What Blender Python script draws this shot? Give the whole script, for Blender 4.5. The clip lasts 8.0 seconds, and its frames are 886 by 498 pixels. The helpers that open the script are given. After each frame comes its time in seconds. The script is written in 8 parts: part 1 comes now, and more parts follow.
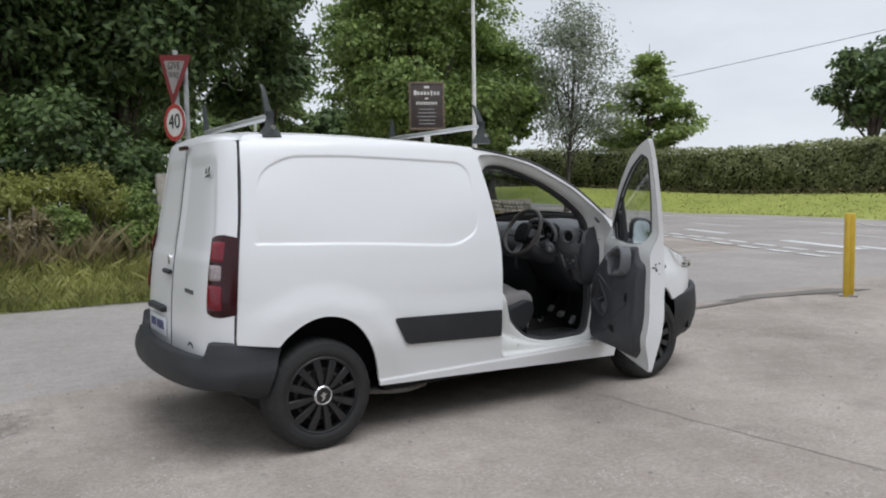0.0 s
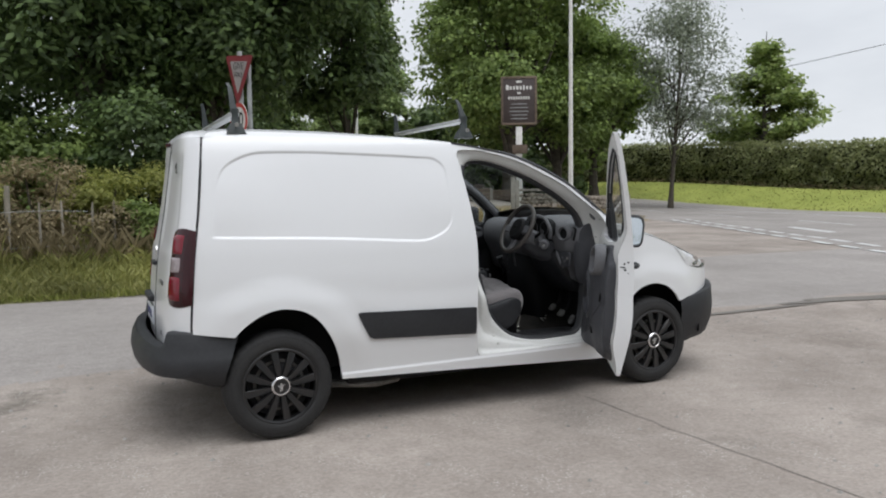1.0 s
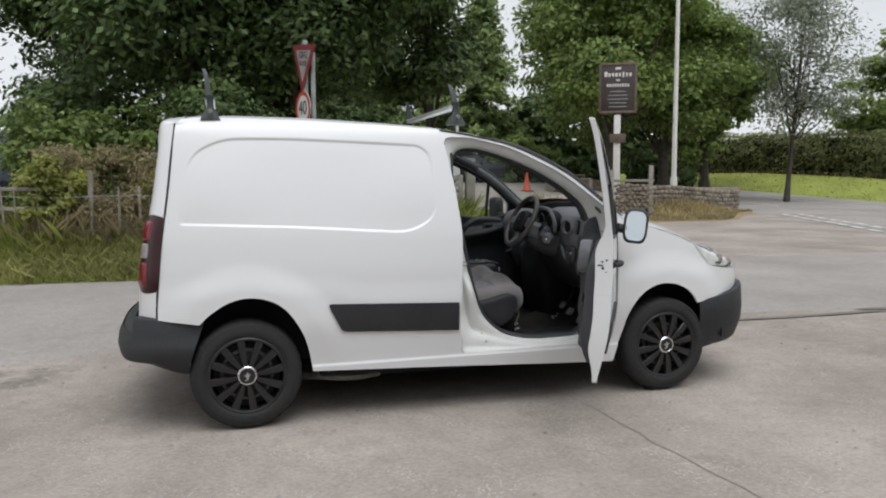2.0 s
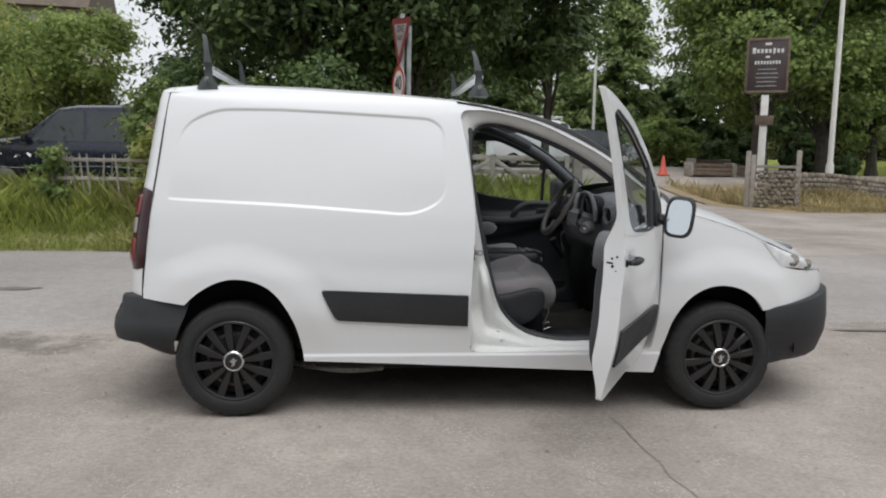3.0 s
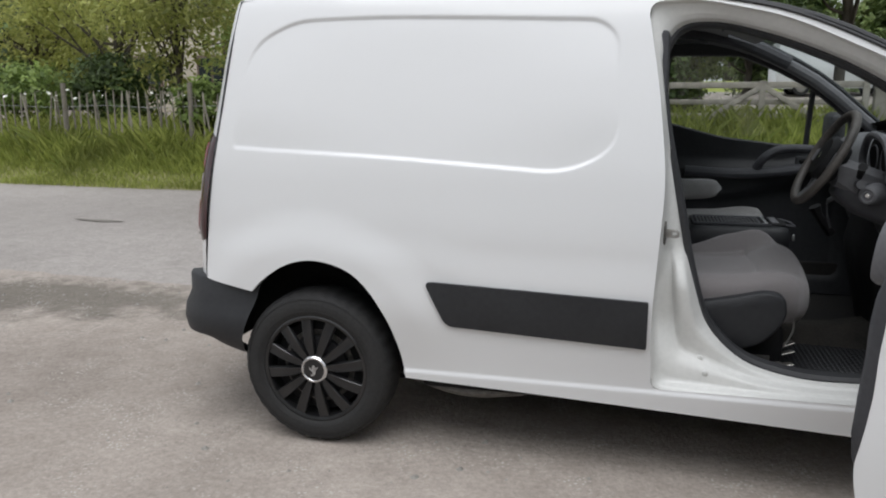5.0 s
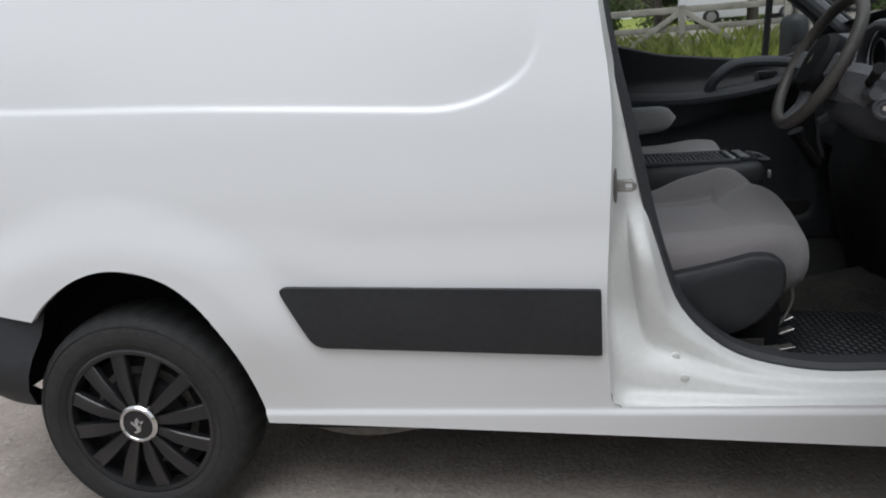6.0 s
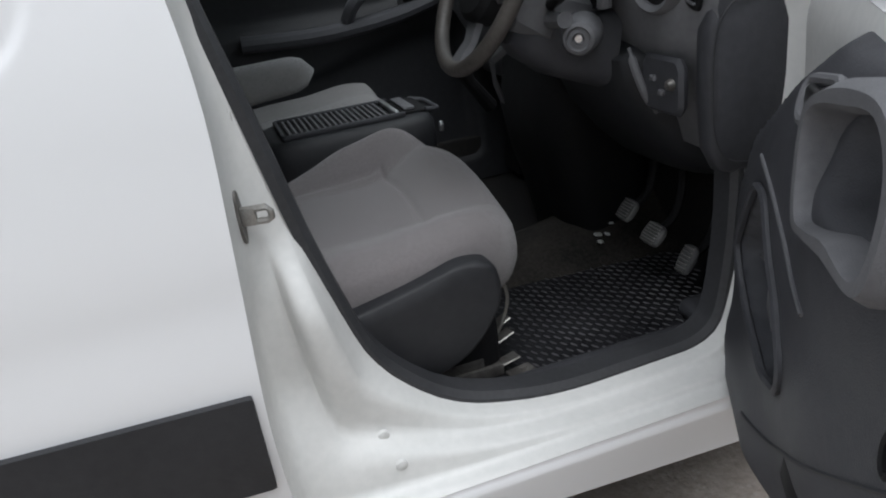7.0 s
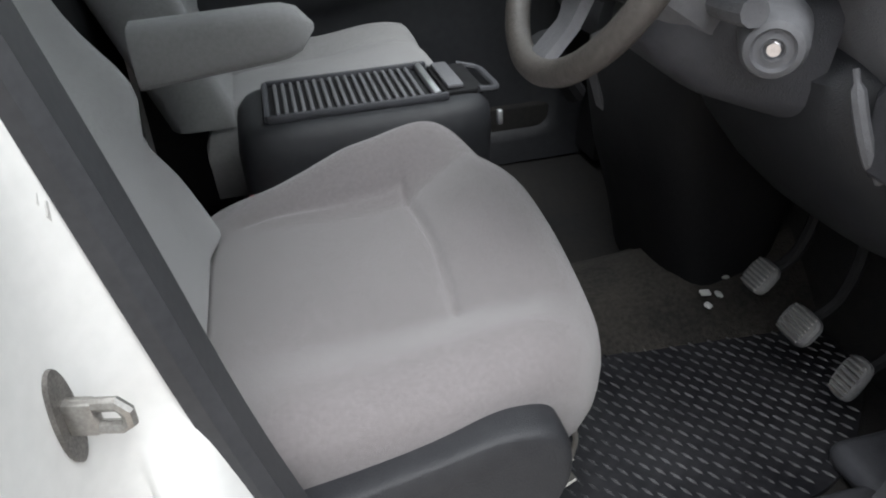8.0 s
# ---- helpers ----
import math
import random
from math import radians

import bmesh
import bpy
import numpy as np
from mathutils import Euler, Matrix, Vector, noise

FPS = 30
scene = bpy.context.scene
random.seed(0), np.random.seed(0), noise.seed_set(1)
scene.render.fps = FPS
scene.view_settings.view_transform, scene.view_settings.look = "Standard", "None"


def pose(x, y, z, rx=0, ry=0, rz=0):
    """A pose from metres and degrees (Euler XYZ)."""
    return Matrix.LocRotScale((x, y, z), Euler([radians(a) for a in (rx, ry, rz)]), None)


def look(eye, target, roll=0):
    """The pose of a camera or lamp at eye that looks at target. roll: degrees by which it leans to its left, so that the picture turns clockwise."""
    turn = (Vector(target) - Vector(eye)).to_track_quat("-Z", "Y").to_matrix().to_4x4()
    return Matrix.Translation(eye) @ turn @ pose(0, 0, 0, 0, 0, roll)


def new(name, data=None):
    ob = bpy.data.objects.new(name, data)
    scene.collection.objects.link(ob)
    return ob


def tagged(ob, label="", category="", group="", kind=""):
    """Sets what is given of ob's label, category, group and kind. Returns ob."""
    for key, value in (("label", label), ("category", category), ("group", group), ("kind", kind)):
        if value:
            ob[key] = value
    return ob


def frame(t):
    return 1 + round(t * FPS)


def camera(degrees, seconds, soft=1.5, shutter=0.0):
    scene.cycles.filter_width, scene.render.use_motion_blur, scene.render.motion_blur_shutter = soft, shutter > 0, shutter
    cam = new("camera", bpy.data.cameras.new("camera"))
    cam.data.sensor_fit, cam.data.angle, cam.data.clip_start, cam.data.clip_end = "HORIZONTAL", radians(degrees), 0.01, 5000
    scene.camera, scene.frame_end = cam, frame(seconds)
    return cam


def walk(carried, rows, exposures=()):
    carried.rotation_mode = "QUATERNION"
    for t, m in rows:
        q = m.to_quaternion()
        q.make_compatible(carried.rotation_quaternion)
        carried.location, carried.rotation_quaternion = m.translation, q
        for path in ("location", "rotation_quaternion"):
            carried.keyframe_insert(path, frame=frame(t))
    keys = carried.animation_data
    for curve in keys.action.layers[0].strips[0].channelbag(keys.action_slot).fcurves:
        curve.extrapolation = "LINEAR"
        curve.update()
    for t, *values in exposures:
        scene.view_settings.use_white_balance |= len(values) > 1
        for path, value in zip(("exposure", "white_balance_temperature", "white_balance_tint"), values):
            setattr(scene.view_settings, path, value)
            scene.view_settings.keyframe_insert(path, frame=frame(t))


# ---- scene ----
cam = camera(61.3, 8.0, soft=2.0)
PATH = [
    (0, (-1.718, -4.691, 1.437), (-0.613, -3.031, 1.289), -0.9),
    (0.5, (-1.347, -4.929, 1.43), (-0.366, -3.193, 1.28), -0.8),
    (1, (-0.94, -5.098, 1.425), (-0.094, -3.292, 1.269), -0.8),
    (1.5, (-0.56, -5.223, 1.423), (0.159, -3.364, 1.26), -0.6),
    (3, (0.715, -4.878, 1.41), (0.914, -2.902, 1.174), 1.1),
    (3.5, (0.991, -4.582, 1.416), (0.991, -2.601, 1.143), 1.8),
    (4, (1.206, -4.241, 1.416), (0.981, -2.279, 1.1), 2.2),
    (4.5, (1.229, -3.849, 1.435), (0.8, -1.932, 1.059), 1.9),
    (5.8, (1.146, -2.785, 1.268), (0.678, -0.903, 0.781), -3.2),
    (6, (1.171, -2.597, 1.262), (0.86, -0.692, 0.736), -4.5),
    (6.5, (1.239, -2.198, 1.27), (1.406, -0.313, 0.624), -7.2),
    (7, (1.307, -1.851, 1.264), (1.798, -0.086, 0.462), -8.2),
    (7.5, (1.417, -1.531, 1.255), (1.942, 0.154, 0.314), -6.4),
    (8, (1.5, -1.206, 1.259), (1.844, 0.479, 0.238), -4.0),
]
EXPOSURES = [(0, 0.08, 6000, 10), (1.0, 0.09, 6120, 10), (3.0, 0.10, 6220, 10), (4.8, 0.10, 6200, 10), (6.0, 0.10, 6060, 10), (7.0, 0.30, 6060, 10), (7.5, 0.70, 6100, 10), (8, 1.44, 6180, 10)]
walk(cam, [(t, look(eye, target, roll)) for t, eye, target, roll in PATH], EXPOSURES)

# ---- overcast daylight ----
SUN_ELEVATION, SUN_TURN = radians(69), radians(180)
world = bpy.data.worlds.new("overcast_sky")
scene.world = world
world.use_nodes = True
wn, wl = world.node_tree.nodes, world.node_tree.links
wn.clear()
w_out = wn.new("ShaderNodeOutputWorld")
w_bg = wn.new("ShaderNodeBackground")
w_sky = wn.new("ShaderNodeTexSky")
w_sky.sky_type = "NISHITA"
w_sky.sun_disc = False
w_sky.sun_elevation, w_sky.sun_rotation = SUN_ELEVATION, SUN_TURN
w_sky.air_density, w_sky.dust_density = 1.0, 4.0
w_co = wn.new("ShaderNodeTexCoord")
w_map = wn.new("ShaderNodeMapping")
w_map.inputs["Scale"].default_value = (1.0, 1.0, 3.2)
w_noise = wn.new("ShaderNodeTexNoise")
w_noise.inputs["Scale"].default_value = 2.2
w_noise.inputs["Detail"].default_value = 6
w_noise.inputs["Roughness"].default_value = 0.55
w_ramp = wn.new("ShaderNodeValToRGB")
w_ramp.color_ramp.elements[0].position, w_ramp.color_ramp.elements[0].color = 0.32, (7.0, 7.05, 7.1, 1)
w_ramp.color_ramp.elements[1].position, w_ramp.color_ramp.elements[1].color = 0.68, (8.8, 8.82, 8.75, 1)
w_mix = wn.new("ShaderNodeMixRGB")
w_mix.inputs[0].default_value = 0.93
wl.new(w_co.outputs["Generated"], w_map.inputs["Vector"])
wl.new(w_map.outputs["Vector"], w_noise.inputs["Vector"])
wl.new(w_noise.outputs["Fac"], w_ramp.inputs["Fac"])
wl.new(w_sky.outputs["Color"], w_mix.inputs[1])
wl.new(w_ramp.outputs["Color"], w_mix.inputs[2])
wl.new(w_mix.outputs["Color"], w_bg.inputs["Color"])
wl.new(w_bg.outputs["Background"], w_out.inputs["Surface"])
w_bg.inputs["Strength"].default_value = 0.1

sun = new("sun", bpy.data.lights.new("sun", "SUN"))
sun.data.energy, sun.data.angle, sun.data.color = 1.95, radians(50), (1.0, 0.98, 0.95)
# the veiled sun stands high over the yard side of the van
sun.matrix_world = look((0.2, -3.4, 8.8), (0, 0, 0))

# ---- helpers for shapes ----
def nodes_of(name):
    m = bpy.data.materials.new(name)
    m.use_nodes = True
    return m, m.node_tree.nodes, m.node_tree.links, m.node_tree.nodes["Principled BSDF"]


def mat(name, c1, c2=None, scale=6.0, rough=0.5, rough2=None, bump=0.0, bump_scale=60.0, metal=0.0, coat=0.0, spec=0.5, fine=None, vary=0.0):
    """A surface with two scales of variation in colour and roughness and a fine relief."""
    m, n, l, b = nodes_of(name)
    c2 = c2 or c1
    co = n.new("ShaderNodeTexCoord")
    t1, t2 = n.new("ShaderNodeTexNoise"), n.new("ShaderNodeTexNoise")
    t1.inputs["Scale"].default_value, t1.inputs["Detail"].default_value = scale, 5
    t2.inputs["Scale"].default_value, t2.inputs["Detail"].default_value = fine or scale * 12, 3
    for t in (t1, t2):
        l.new(co.outputs["Object"], t.inputs["Vector"])
    add = n.new("ShaderNodeMath")
    add.operation = "MULTIPLY_ADD"
    add.inputs[1].default_value, add.inputs[2].default_value = 0.45, 0.0
    l.new(t2.outputs["Fac"], add.inputs[0])
    add2 = n.new("ShaderNodeMath")
    add2.operation = "MULTIPLY_ADD"
    add2.inputs[1].default_value = 0.55
    l.new(t1.outputs["Fac"], add2.inputs[0])
    l.new(add.outputs[0], add2.inputs[2])
    ramp = n.new("ShaderNodeValToRGB")
    ramp.color_ramp.elements[0].position, ramp.color_ramp.elements[0].color = 0.36, (*c1, 1)
    ramp.color_ramp.elements[1].position, ramp.color_ramp.elements[1].color = 0.64, (*c2, 1)
    l.new(add2.outputs[0], ramp.inputs["Fac"])
    colour = ramp.outputs["Color"]
    if vary:
        info, hsv, mr = n.new("ShaderNodeObjectInfo"), n.new("ShaderNodeHueSaturation"), n.new("ShaderNodeMapRange")
        mr.inputs["To Min"].default_value, mr.inputs["To Max"].default_value = 1 - vary, 1 + vary
        l.new(info.outputs["Random"], mr.inputs["Value"])
        l.new(mr.outputs[0], hsv.inputs["Value"])
        l.new(colour, hsv.inputs["Color"])
        colour = hsv.outputs["Color"]
    l.new(colour, b.inputs["Base Color"])
    mr2 = n.new("ShaderNodeMapRange")
    mr2.inputs["From Min"].default_value, mr2.inputs["From Max"].default_value = 0.3, 0.7
    mr2.inputs["To Min"].default_value, mr2.inputs["To Max"].default_value = rough, rough2 if rough2 is not None else min(1, rough + 0.08)
    l.new(t1.outputs["Fac"], mr2.inputs["Value"])
    l.new(mr2.outputs[0], b.inputs["Roughness"])
    b.inputs["Metallic"].default_value = metal
    b.inputs["Coat Weight"].default_value = coat
    b.inputs["Coat Roughness"].default_value = 0.06
    b.inputs["Specular IOR Level"].default_value = spec
    if bump:
        t3, bp = n.new("ShaderNodeTexNoise"), n.new("ShaderNodeBump")
        t3.inputs["Scale"].default_value, t3.inputs["Detail"].default_value = bump_scale, 4
        l.new(co.outputs["Object"], t3.inputs["Vector"])
        bp.inputs["Strength"].default_value, bp.inputs["Distance"].default_value = min(1.0, bump), 0.004
        l.new(t3.outputs["Fac"], bp.inputs["Height"])
        l.new(bp.outputs["Normal"], b.inputs["Normal"])
    return m


def glass(name, tint, rough=0.0, alpha=0.25):
    m, n, l, b = nodes_of(name)
    out = n["Material Output"]
    tr, gl, mx, fr = n.new("ShaderNodeBsdfTransparent"), n.new("ShaderNodeBsdfGlossy"), n.new("ShaderNodeMixShader"), n.new("ShaderNodeLayerWeight")
    pw, ma = n.new("ShaderNodeMath"), n.new("ShaderNodeMath")
    tr.inputs["Color"].default_value = (*tint, 1)
    gl.inputs["Roughness"].default_value = rough
    # a thin pane: the gloss grows towards grazing view, alike from both sides
    fr.inputs["Blend"].default_value = 0.5
    pw.operation, ma.operation = "POWER", "MULTIPLY_ADD"
    pw.inputs[1].default_value = 5.0
    ma.inputs[1].default_value, ma.inputs[2].default_value = 0.85, 0.07
    l.new(fr.outputs["Facing"], pw.inputs[0])
    l.new(pw.outputs[0], ma.inputs[0])
    l.new(ma.outputs[0], mx.inputs["Fac"])
    l.new(tr.outputs[0], mx.inputs[1])
    l.new(gl.outputs[0], mx.inputs[2])
    l.new(mx.outputs[0], out.inputs["Surface"])
    return m


def leafy(name, c1, c2, trans=0.35):
    """Leaves: each one its own tone, with some light coming through."""
    m, n, l, b = nodes_of(name)
    geo, ramp = n.new("ShaderNodeNewGeometry"), n.new("ShaderNodeValToRGB")
    ramp.color_ramp.elements[0].color, ramp.color_ramp.elements[1].color = (*c1, 1), (*c2, 1)
    l.new(geo.outputs["Random Per Island"], ramp.inputs["Fac"])
    co, t1, mx = n.new("ShaderNodeTexCoord"), n.new("ShaderNodeTexNoise"), n.new("ShaderNodeHueSaturation")
    t1.inputs["Scale"].default_value, t1.inputs["Detail"].default_value = 0.7, 3
    l.new(co.outputs["Object"], t1.inputs["Vector"])
    mr = n.new("ShaderNodeMapRange")
    mr.inputs["From Min"].default_value, mr.inputs["From Max"].default_value = 0.3, 0.7
    mr.inputs["To Min"].default_value, mr.inputs["To Max"].default_value = 0.65, 1.35
    l.new(t1.outputs["Fac"], mr.inputs["Value"])
    l.new(mr.outputs[0], mx.inputs["Value"])
    l.new(ramp.outputs["Color"], mx.inputs["Color"])
    l.new(mx.outputs["Color"], b.inputs["Base Color"])
    b.inputs["Roughness"].default_value = 0.5
    b.inputs["Specular IOR Level"].default_value = 0.35
    tl, ms, out = n.new("ShaderNodeBsdfTranslucent"), n.new("ShaderNodeMixShader"), n["Material Output"]
    l.new(mx.outputs["Color"], tl.inputs["Color"])
    ms.inputs["Fac"].default_value = trans
    l.new(b.outputs[0], ms.inputs[1])
    l.new(tl.outputs[0], ms.inputs[2])
    l.new(ms.outputs[0], out.inputs["Surface"])
    return m


def spline(x, xs, ys):
    """A smooth monotone curve through the points (xs, ys)."""
    x, xs, ys = np.asarray(x, float), np.asarray(xs, float), np.asarray(ys, float)
    h, d = np.diff(xs), np.diff(ys) / np.diff(xs)
    m = np.zeros_like(ys)
    m[0], m[-1] = d[0], d[-1]
    for i in range(1, len(xs) - 1):
        if d[i - 1] * d[i] > 0:
            w1, w2 = 2 * h[i] + h[i - 1], h[i] + 2 * h[i - 1]
            m[i] = (w1 + w2) / (w1 / d[i - 1] + w2 / d[i])
    k = np.clip(np.searchsorted(xs, x) - 1, 0, len(h) - 1)
    t = np.clip((x - xs[k]) / h[k], 0, 1)
    return ((2 * t**3 - 3 * t**2 + 1) * ys[k] + (t**3 - 2 * t**2 + t) * h[k] * m[k]
            + (-2 * t**3 + 3 * t**2) * ys[k + 1] + (t**3 - t**2) * h[k] * m[k + 1])


def smooth(a, b, x):
    t = np.clip((np.asarray(x, float) - a) / (b - a), 0, 1)
    return t * t * (3 - 2 * t)


def closed_curve(points, per=8):
    """A closed smooth line through the points."""
    p = np.array(points, float)
    n, out = len(p), []
    for i in range(n):
        a, b, c, d = p[i - 1], p[i], p[(i + 1) % n], p[(i + 2) % n]
        for k in range(per):
            t = k / per
            out.append(0.5 * (2 * b + (c - a) * t + (2 * a - 5 * b + 4 * c - d) * t * t + (3 * b - a - 3 * c + d) * t**3))
    return np.array(out)


def open_curve(points, per=8):
    p = np.array(points, float)
    p = np.vstack([2 * p[0] - p[1], p, 2 * p[-1] - p[-2]])
    out = []
    for i in range(1, len(p) - 2):
        a, b, c, d = p[i - 1], p[i], p[i + 1], p[i + 2]
        for k in range(per):
            t = k / per
            out.append(0.5 * (2 * b + (c - a) * t + (2 * a - 5 * b + 4 * c - d) * t * t + (3 * b - a - 3 * c + d) * t**3))
    out.append(p[-2])
    return np.array(out)


def round_corners(points, r, n=4):
    """A polygon with its corners rounded."""
    p, out = np.array(points, float), []
    for i in range(len(p)):
        a, b, c = p[i - 1], p[i], p[(i + 1) % len(p)]
        ri = r[i] if hasattr(r, "__len__") else r
        u, v = a - b, c - b
        lu, lv = np.linalg.norm(u), np.linalg.norm(v)
        k = min(ri, lu * 0.48, lv * 0.48)
        s, e = b + u / lu * k, b + v / lv * k
        for j in range(n + 1):
            t = j / n
            out.append((1 - t)**2 * s + 2 * t * (1 - t) * b + t * t * e)
    return np.array(out)


class Shape:
    """Gathers faces for one mesh."""

    def __init__(self):
        self.v, self.f, self.flat = [], [], False

    def add(self, verts, faces, m=None):
        k = len(self.v)
        self.v += [tuple(m @ Vector(p)) for p in verts] if m else [tuple(map(float, p)) for p in verts]
        self.f += [tuple(k + i for i in f) for f in faces]
        return self

    def box(self, c, size, r=0.0, seg=2, m=None):
        b = bmesh.new()
        bmesh.ops.create_cube(b, size=1.0)
        for q in b.verts:
            q.co = Vector((q.co.x * size[0], q.co.y * size[1], q.co.z * size[2]))
        if r:
            bmesh.ops.bevel(b, geom=list(b.edges), offset=min(r, min(size) * 0.49), segments=seg, profile=0.5, affect="EDGES")
        b.verts.index_update()
        t = (m or Matrix.Identity(4)) @ Matrix.Translation(c)
        self.add([q.co.copy() for q in b.verts], [[q.index for q in f.verts] for f in b.faces], t)
        b.free()
        return self

    def loft(self, rings, closed=True, caps=True, m=None):
        n, v, f = len(rings[0]), [p for r in rings for p in r], []
        for i in range(len(rings) - 1):
            for j in range(n if closed else n - 1):
                k = (j + 1) % n
                f.append((i * n + j, i * n + k, (i + 1) * n + k, (i + 1) * n + j))
        if caps and closed:
            f += [tuple(range(n))[::-1], tuple((len(rings) - 1) * n + j for j in range(n))]
        return self.add(v, f, m)

    def tube(self, pts, r, n=8, caps=True, m=None, flat=1.0):
        pts = [Vector(p) for p in pts]
        rings, up = [], None
        for i, p in enumerate(pts):
            d = (pts[min(i + 1, len(pts) - 1)] - pts[max(i - 1, 0)]).normalized()
            if up is None:
                up = Vector((0, 0, 1)) if abs(d.z) < 0.9 else Vector((1, 0, 0))
            s = d.cross(up).normalized()
            up = s.cross(d).normalized()
            q = r[i] if hasattr(r, "__len__") else r
            rings.append([p + s * (q * math.cos(a)) + up * (q * flat * math.sin(a)) for a in (2 * math.pi * j / n for j in range(n))])
        return self.loft(rings, True, caps, m)

    def lathe(self, profile, n=32, m=None, close=False):
        """profile: (radius, height) pairs turned round z."""
        rings = [[(r * math.cos(a), r * math.sin(a), h) for a in (2 * math.pi * j / n for j in range(n))] for r, h in profile]
        if close:
            rings.append(rings[0])
        return self.loft(rings, True, False, m)

    def grid(self, p, m=None):
        p = np.asarray(p, float)
        a, b = p.shape[:2]
        f = [(i * b + j, i * b + j + 1, (i + 1) * b + j + 1, (i + 1) * b + j) for i in range(a - 1) for j in range(b - 1)]
        return self.add(p.reshape(-1, 3), f, m)

    def prism(self, poly, d0, d1, axis="y", m=None):
        """A flat outline of (a, b) pairs given thickness along an axis."""
        put = {"y": lambda a, b, d: (a, d, b), "x": lambda a, b, d: (d, a, b), "z": lambda a, b, d: (a, b, d)}[axis]
        n = len(poly)
        v = [put(a, b, d0) for a, b in poly] + [put(a, b, d1) for a, b in poly]
        f = [tuple(range(n)), tuple(range(2 * n - 1, n - 1, -1))] + [(i, (i + 1) % n, n + (i + 1) % n, n + i) for i in range(n)]
        return self.add(v, f, m)

    def mesh(self, name, sharp=35.0, recalc=True):
        me = bpy.data.meshes.new(name)
        me.from_pydata(self.v, [], self.f)
        me.validate()
        b = bmesh.new()
        b.from_mesh(me)
        if recalc:
            bmesh.ops.recalc_face_normals(b, faces=list(b.faces))
        lim = radians(sharp)
        for f in b.faces:
            f.smooth = True
        for e in b.edges:
            if len(e.link_faces) == 2 and e.calc_face_angle(0) > lim:
                e.smooth = False
        b.to_mesh(me)
        b.free()
        return me


def part(name, shape, material, parent=None, label="", sharp=35.0, recalc=True):
    """Links a shape as one mesh object, under a thing or a part."""
    me = shape if isinstance(shape, bpy.types.Mesh) else shape.mesh(name, sharp, recalc)
    if not me.materials:
        me.materials.append(material)
    ob = new(name, me)
    if parent:
        ob.parent = parent
    if label:
        ob["label"] = label
    return ob


def thing(name, label, category, at=None, group="", kind=""):
    ob = new(name)
    ob.empty_display_size = 0.2
    if at is not None:
        ob.matrix_world = at
    return tagged(ob, label, category, group, kind)


def fast_mesh(name, verts, faces_n, material, shade=False):
    """A mesh out of a big array of separate faces; verts come in runs of faces_n corners."""
    me = bpy.data.meshes.new(name)
    nv = len(verts)
    nf = nv // faces_n
    me.vertices.add(nv)
    me.vertices.foreach_set("co", np.ascontiguousarray(verts, dtype=np.float32).ravel())
    me.loops.add(nv)
    me.loops.foreach_set("vertex_index", np.arange(nv, dtype=np.int32))
    me.polygons.add(nf)
    me.polygons.foreach_set("loop_start", np.arange(0, nv, faces_n, dtype=np.int32))
    me.polygons.foreach_set("loop_total", np.full(nf, faces_n, dtype=np.int32))
    me.update()
    me.materials.append(material)
    return me


def poly_distance(pts, poly):
    """Signed distance of points to a closed outline (inside: minus), and the nearest places on it."""
    a, b = poly, np.roll(poly, -1, 0)
    best, near, inside = np.full(len(pts), 1e9), np.zeros_like(pts), np.zeros(len(pts), bool)
    for p, q in zip(a, b):
        e = q - p
        t = np.clip(((pts - p) @ e) / max(e @ e, 1e-12), 0, 1)
        c = p + t[:, None] * e
        d = np.hypot(*(pts - c).T)
        k = d < best
        best[k], near[k] = d[k], c[k]
        cross = (p[1] > pts[:, 1]) != (q[1] > pts[:, 1])
        with np.errstate(divide="ignore", invalid="ignore"):
            xi = p[0] + (pts[:, 1] - p[1]) * e[0] / (e[1] if e[1] else 1e-12)
        inside ^= cross & (pts[:, 0] < xi)
    return np.where(inside, -best, best), near


